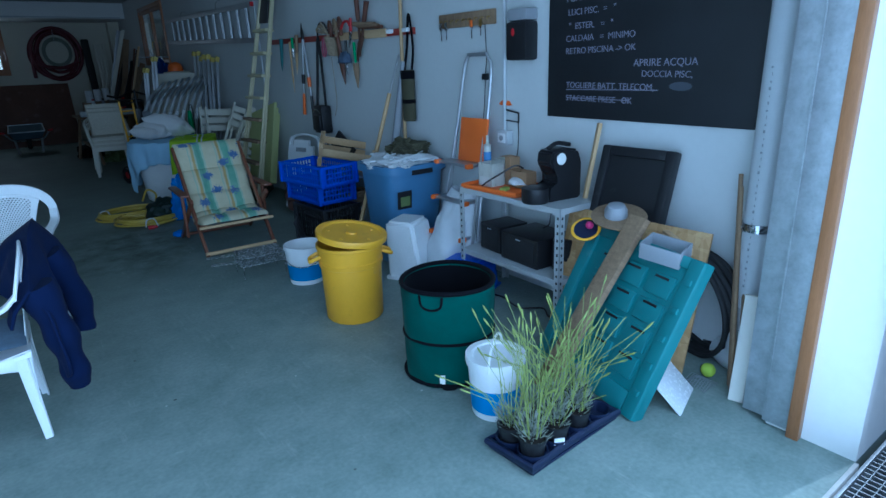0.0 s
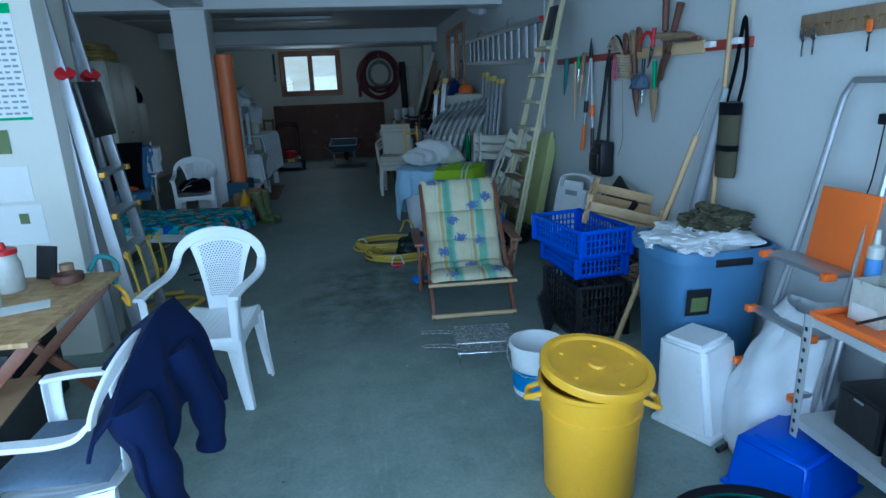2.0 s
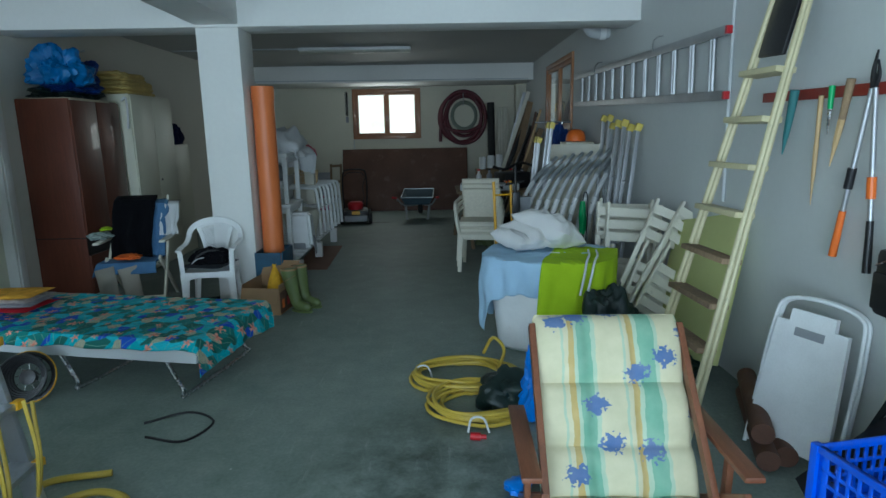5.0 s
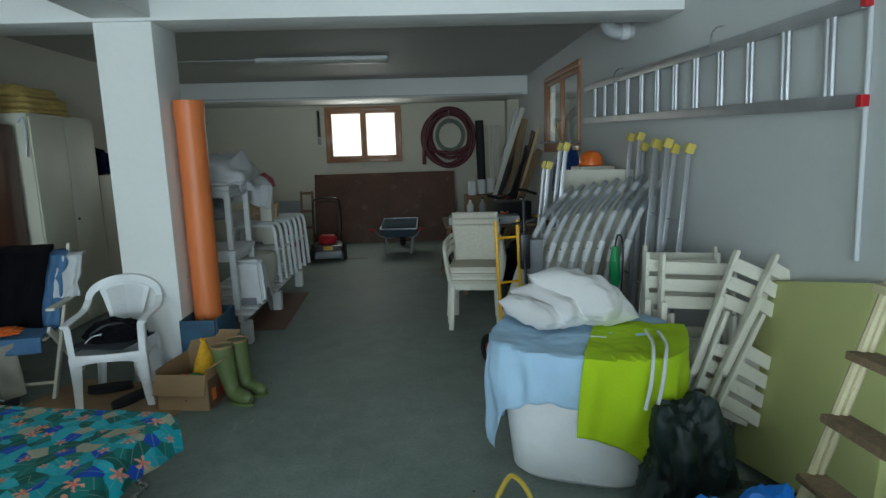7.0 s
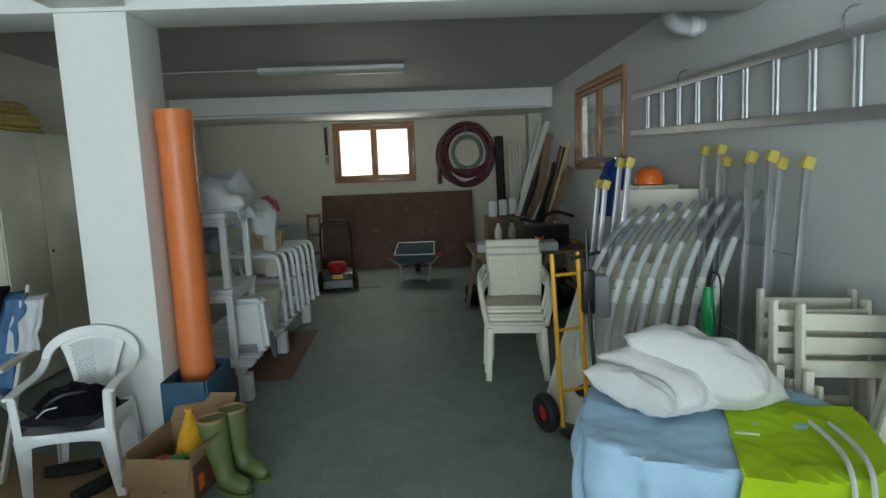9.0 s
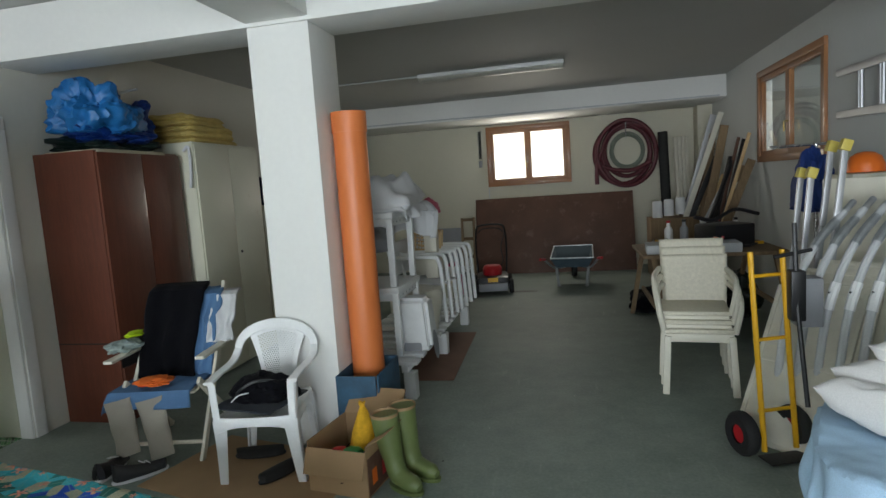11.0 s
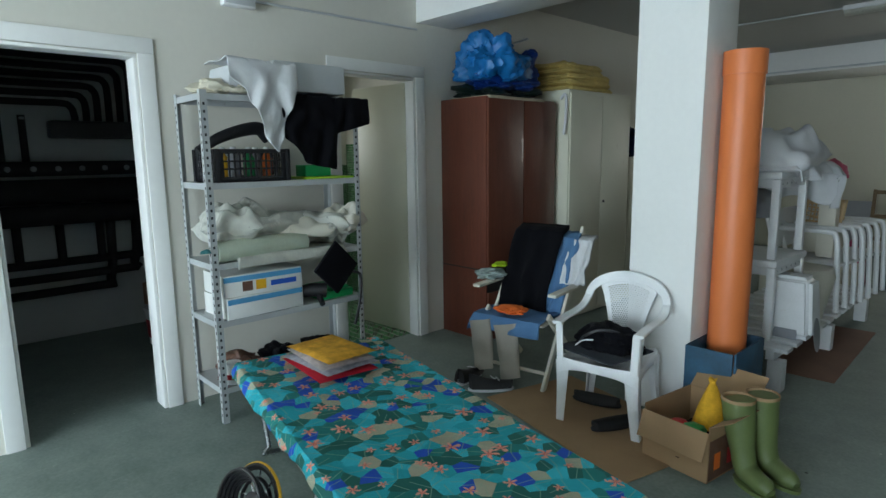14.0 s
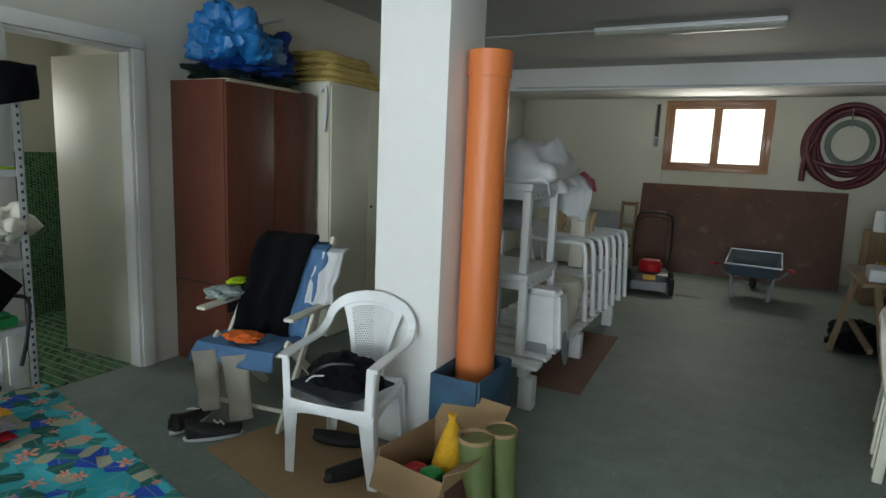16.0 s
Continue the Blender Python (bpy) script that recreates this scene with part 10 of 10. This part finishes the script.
for k in range(4):
    m = pose(-0.90 + 0.012 * k, 11.22 + 0.20 * k, 0.29 + 0.0 * k, 0, 0, 84)
    if first is None:
        first = thing("stacked_chair", "white plastic armchair in a row on the bench", "chair", m, "chairs on the bench")
        for s in (-1, 1):
            part("arm_loop", tube(smooth_path([(s * 0.25, -0.26, 0.0), (s * 0.25, -0.24, 0.36), (s * 0.25, -0.22, 0.56), (s * 0.25, -0.15, 0.60), (s * 0.25, 0.16, 0.60), (s * 0.24, 0.24, 0.62)], 5), 0.020, 8), M_WHITE, first)
            part("back_leg", tube([(s * 0.22, 0.26, 0.0), (s * 0.21, 0.20, 0.36), (s * 0.22, 0.30, 0.70)], 0.018, 8), M_WHITE, first)
        part("seat", box((-0.23, -0.24, 0.33), (0.23, 0.20, 0.355), 0.012), M_WHITE, first)
        part("backrest", box((-0.22, 0.24, 0.42), (0.22, 0.262, 0.74), 0.010), M_WHITE, first)
    else:
        copy_thing(first, m)
ds = thing("dust_sheet", "crumpled white dust sheet thrown over the stacked tables", "dust sheet", pose(0, 0, 0))
part("sheet_top", moved(pillow_mesh(0.27, 0.40, 0.13, 36, 4.0, 1.1, 0.05), pose(-0.94, 10.24, 1.47, 4, 8, 6)), M_SHEET, ds, angle=60)
part("hanging_fold", drape(-1.20, -0.74, 9.92, 10.66, 1.415, {"x": 0.06, "X": 0.12, "y": 0.07, "Y": 0.30}, 64, 70, 41.0, 0.045, "xXyY", 0.05, 0.5), M_SHEET, ds, angle=60, solid=0.004)
single("beach_toy", lump(0.10, 0.12, 0.13, 131, 4, 0.2), plastic("pink_plastic", (0.62, 0.13, 0.20), 0.5), "pink beach toy above the stacked furniture", "toy", m=pose(-0.85, 11.30, 1.28))
single("toy_post", box((-0.91, 11.24, 0.65), (-0.79, 11.36, 1.22), 0.01), M_CREAM, "white folded parasol stand in the stack", "stand")
crate("wicker_box", "pale slatted basket in the stacked furniture", pose(-0.98, 11.62, 0.885, 0, 6, 10), 0.28, 0.36, 0.20, M_PINE, 4)
single("basket_stand", box((-1.12, 11.42, 0.65), (-0.84, 11.80, 0.88), 0.02), M_CREAM, "cream box in the stacked furniture", "box")
single("pink_kayak_toy", lump(0.13, 0.16, 0.42, 140, 4, 0.2, 1.5, 0.06), M_PINK, "magenta inflatable toy standing on the floor", "inflatable", m=pose(-1.10, 13.5, 0.06))
single("grey_board", box((-0.4, -0.02, 0.0), (0.4, 0.02, 0.80), 0.004), M_GREY, "dark grey panel standing at the back wall", "panel", m=pose(-1.75, 15.6, 0.0, -8, 0, 0))
ldr = thing("wooden_trellis", "brown wooden trellis leaning at the back wall", "trellis", pose(-1.22, 15.35, 0.0, -8, 0, 0))
for x in (-0.10, 0.10):
    part("stile", box((x - 0.02, -0.015, 0.0), (x + 0.02, 0.015, 0.98), 0.003), M_OLDW, ldr)
for z in (0.3, 0.6, 0.92):
    part("rung", box((-0.08, -0.012, z), (0.08, 0.012, z + 0.05), 0.002), M_OLDW, ldr)
single("tool_box", box((-0.2, -0.2, 0.0), (0.2, 0.2, 0.28), 0.02), M_BLACK, "black tool box on the floor at the back", "box", m=pose(-1.35, 14.2, 0.0, 0, 0, 20))
single("bench_end", box((-1.75, 12.6, 0.0), (-0.95, 13.2, 0.32), 0.02), M_CREAM, "low cream cupboard in the far bay", "cupboard")

# stacked cream rattan-look chairs
def rattan_chair(m, label):
    t = thing("rattan_chair", label, "chair", m, "stacked cream chairs")
    def back(u, v):
        return (2 * u - 1) * (0.205 + 0.02 * v), 0.21 + 0.10 * v + 0.02 * math.sin(math.pi * u), 0.44 + 0.45 * v
    part("backrest", sheet(20, 20, back), M_RATTAN, t, solid=0.016)
    part("seat", box((-0.22, -0.22, 0.42), (0.22, 0.22, 0.45), 0.012), M_RATTAN, t)
    part("apron", box((-0.21, -0.21, 0.36), (0.21, 0.21, 0.419), 0.006), M_CREAM, t)
    for s in (-1, 1):
        part("front_leg", beam((s * 0.20, -0.20, 0.40), (s * 0.22, -0.24, 0.0), 0.045, 0.045, 0.008, (1, 0, 0)), M_CREAM, t)
        part("back_leg", beam((s * 0.19, 0.19, 0.40), (s * 0.21, 0.27, 0.0), 0.04, 0.04, 0.008, (1, 0, 0)), M_CREAM, t)
        part("armrest", tube(smooth_path([(s * 0.22, -0.20, 0.42), (s * 0.25, -0.20, 0.56), (s * 0.26, -0.12, 0.64), (s * 0.26, 0.10, 0.65), (s * 0.225, 0.25, 0.68)], 6), 0.020, 8), M_CREAM, t)
    return t
M_RATTAN = mat("cream_woven_plastic", (0.66, 0.62, 0.50), 0.5, 0, 0.15, 40, 90, 0.5)
rc = rattan_chair(pose(1.32, 10.16, 0.0, 0, 0, -8), "cream woven-look plastic chair at the bottom of a stack")
for k in (1, 2):
    tagged(copy_thing(rc, pose(1.32 - 0.005 * k, 10.16 + 0.035 * k, 0.055 * k, 0, 0, -8)), "cream woven-look plastic chair stacked on another")

# work bench with tools, boards in the corner
wk = thing("trestle_table", "cluttered trestle table with a dark top", "table", pose(1.72, 11.75, 0.0))
part("top", box((-0.62, -0.40, 0.74), (0.60, 0.55, 0.77), 0.004), M_OLDW, wk)
for x in (-0.52, 0.50):
    for y, d in ((-0.32, -0.18), (0.48, 0.18)):
        part("leg", beam((x + (d * -0.6), y + d, 0.0), (x, y, 0.739), 0.04, 0.045, 0.004, (1, 0, 0)), M_OLDW, wk)
    part("brace", beam((x, -0.40, 0.3), (x, 0.56, 0.3), 0.03, 0.04, 0.003), M_OLDW, wk)
ic = thing("tool_case", "pale grey flat plastic tool case on the trestle table", "case", pose(1.55, 11.55, 0.771, 0, 0, -4))
part("body", box((-0.40, -0.16, 0.0), (0.40, 0.16, 0.085), 0.012), M_PVC, ic)
part("latch", box((-0.16, -0.168, 0.02), (-0.10, -0.160, 0.06), 0.003), M_BLACK, ic)
part("latch", box((0.12, -0.168, 0.02), (0.18, -0.160, 0.06), 0.003), M_BLACK, ic)
for k in range(14):
    r_ = random.Random(300 + k)
    x, y = 1.25 + r_.random() * 0.95, 11.45 + r_.random() * 0.75
    z = 0.857 if y < 11.72 and x < 1.95 else 0.771
    single("hand_tool", joined(rod((-0.09, 0, 0.018), (0.05, 0, 0.02), 0.016, 0.014), rod((0.05, 0, 0.02), (0.14, 0.01, 0.03), 0.008, 0.012)), (M_BLACK, M_RED, M_YELP, M_STEEL, M_ORANGE, M_BLACK)[k % 6], "small hand tool lying on the trestle table", "tool", "tools on the table", m=pose(x, y, z, 0, 0, r_.uniform(0, 360)))
for k in range(5):
    r_ = random.Random(340 + k)
    bt = thing("bottle", "small bottle of fluid on the trestle table", "bottle", pose(1.45 + 0.16 * k, 12.18 + 0.05 * (k % 2), 0.771), "bottles on the table")
    part("body", lathe([(0, 0), (0.04, 0), (0.042, 0.15), (0.018, 0.19), (0.018, 0.22), (0, 0.22)], 16), (M_WHITE, M_GREY, M_CLEAR, M_BLACK, M_WHITE)[k], bt)
    part("cap", lathe([(0.02, 0.221), (0.02, 0.245), (0, 0.246)], 12), (M_RED, M_BLACK, M_WHITE, M_RED, M_BLACK)[k], bt)
single("dark_machine", joined(box((-0.20, -0.18, 0.0), (0.20, 0.18, 0.22), 0.02), tube(smooth_path([(-0.3, 0, 0.3), (-0.1, 0, 0.26), (0.15, 0.05, 0.34), (0.4, 0.05, 0.28)], 6), 0.018, 8)), M_BLACK, "black power tool on the trestle table", "power tool", m=pose(1.90, 11.85, 0.771, 0, 0, 20))
for k, (x, y, a, b, c, mm, n) in enumerate(((1.30, 12.6, 0.22, 0.25, 0.16, M_BLACKF, "dark sacks on the floor by the trestle table"), (1.75, 11.9, 0.30, 0.25, 0.22, M_BLACKF, "dark bundles under the trestle table"), (2.1, 12.4, 0.25, 0.3, 0.3, M_DKGREEN, "dark green bundle under the trestle table"), (1.55, 11.6, 0.18, 0.18, 0.15, M_BOOT, "olive bag under the trestle table"))):
    single("bundle", lump(a, b, c, 150 + k * 3.0, 4, 0.35, 1.7, 0.12, 0.35), mm, n, "bundle", m=pose(x, y, c * 0.40))
hp2 = single("blue_overalls", lump(0.13, 0.20, 0.42, 170, 4, 0.3, 1.6, 0.14), mat("blue_quilted_cloth", (0.012, 0.045, 0.22), 0.7), "blue quilted jacket hanging by the window", "jacket", m=pose(2.42, 11.2, 1.16))
pg = thing("coat_rail", "thin steel rail stand holding the blue jacket", "rail", pose(2.42, 11.2, 0.0))
part("post", rod((0.05, 0.05, 0.0), (0.05, 0.05, 1.66), 0.014), M_STEEL, pg)
part("bar", rod((-0.30, 0.05, 1.66), (0.16, 0.05, 1.66), 0.012), M_STEEL, pg)
r_ = random.Random(77)
for k in range(16):
    y0, w = 13.2 + 0.15 * k, r_.uniform(0.03, 0.11)
    x0, top = r_.uniform(1.75, 2.25), r_.uniform(1.35, 2.35)
    mm = (M_OLDW, M_PINE, M_BLACK, M_CREAM, M_OLDW, M_PLY, M_ALU, M_BLACK)[k % 8]
    lab = ("weathered wooden plank", "pale pine board", "black tube bundle", "cream radiator-like panel", "old grey plank", "brown board", "aluminium profile", "black plastic pipe")[k % 8]
    single("leaning_board", beam((x0, y0, 0.0), (2.58, y0 + r_.uniform(-0.1, 0.25), top), w, 0.022, 0.003, (0, 1, 0)), mm, lab + " leaning in the far corner", "board", "boards in the corner")
for k in range(6):
    single("black_pole", tube([(1.7 + 0.1 * k, 13.3 + 0.12 * k, 0.0), (2.2 + 0.05 * k, 13.6 + 0.12 * k, 1.0), (2.45 + 0.03 * k, 13.8 + 0.12 * k, 1.55 + 0.05 * (k % 3))], 0.028, 8), M_BLACK, "black padded pole leaning in the corner", "pole", "black poles")
mr = thing("mesh_roll", "roll of black plastic netting standing at the back wall", "netting", pose(1.98, 15.8, 0.0))
part("roll", tube([(0, 0, 0.0), (0.0, 0.0, 1.1), (-0.02, 0.05, 2.15)], 0.075, 16), mat("black_netting", (0.02, 0.022, 0.022), 0.7, 0, 0.5, 60, 160, 0.8), mr)
for k in range(18):
    part("ring", tube([(0.077 * math.cos(q) - 0.001 * k, 0.077 * math.sin(q) + 0.0025 * k, 0.1 + 0.115 * k) for q in (j * math.tau / 20 for j in range(20))], 0.004, 5, True), M_RUBBER, mr)
rd = thing("radiator", "cream ribbed radiator section standing in the corner", "radiator", pose(2.22, 15.55, 0.0, -4, 0, 10))
for k in range(4):
    part("column", box((-0.10 + 0.055 * k, -0.03, 0.5), (-0.055 + 0.055 * k, 0.03, 2.05), 0.012), M_CREAM, rd)
part("base", box((-0.11, -0.04, 0.0), (0.12, 0.04, 0.499), 0.01), M_CREAM, rd)
for k in range(3):
    single("white_can", lathe([(0, 0), (0.07, 0), (0.07, 0.22), (0.06, 0.24), (0, 0.245)], 20), M_WHITE, "white plastic canister on the clutter at the back", "canister", m=pose(1.72 + 0.16 * k, 14.9, 0.85 + 0.02 * k))
single("back_cupboard", box((1.6, 14.7, 0.0), (2.3, 15.2, 0.85), 0.01), M_OLDW, "old wooden cupboard at the back", "cupboard")
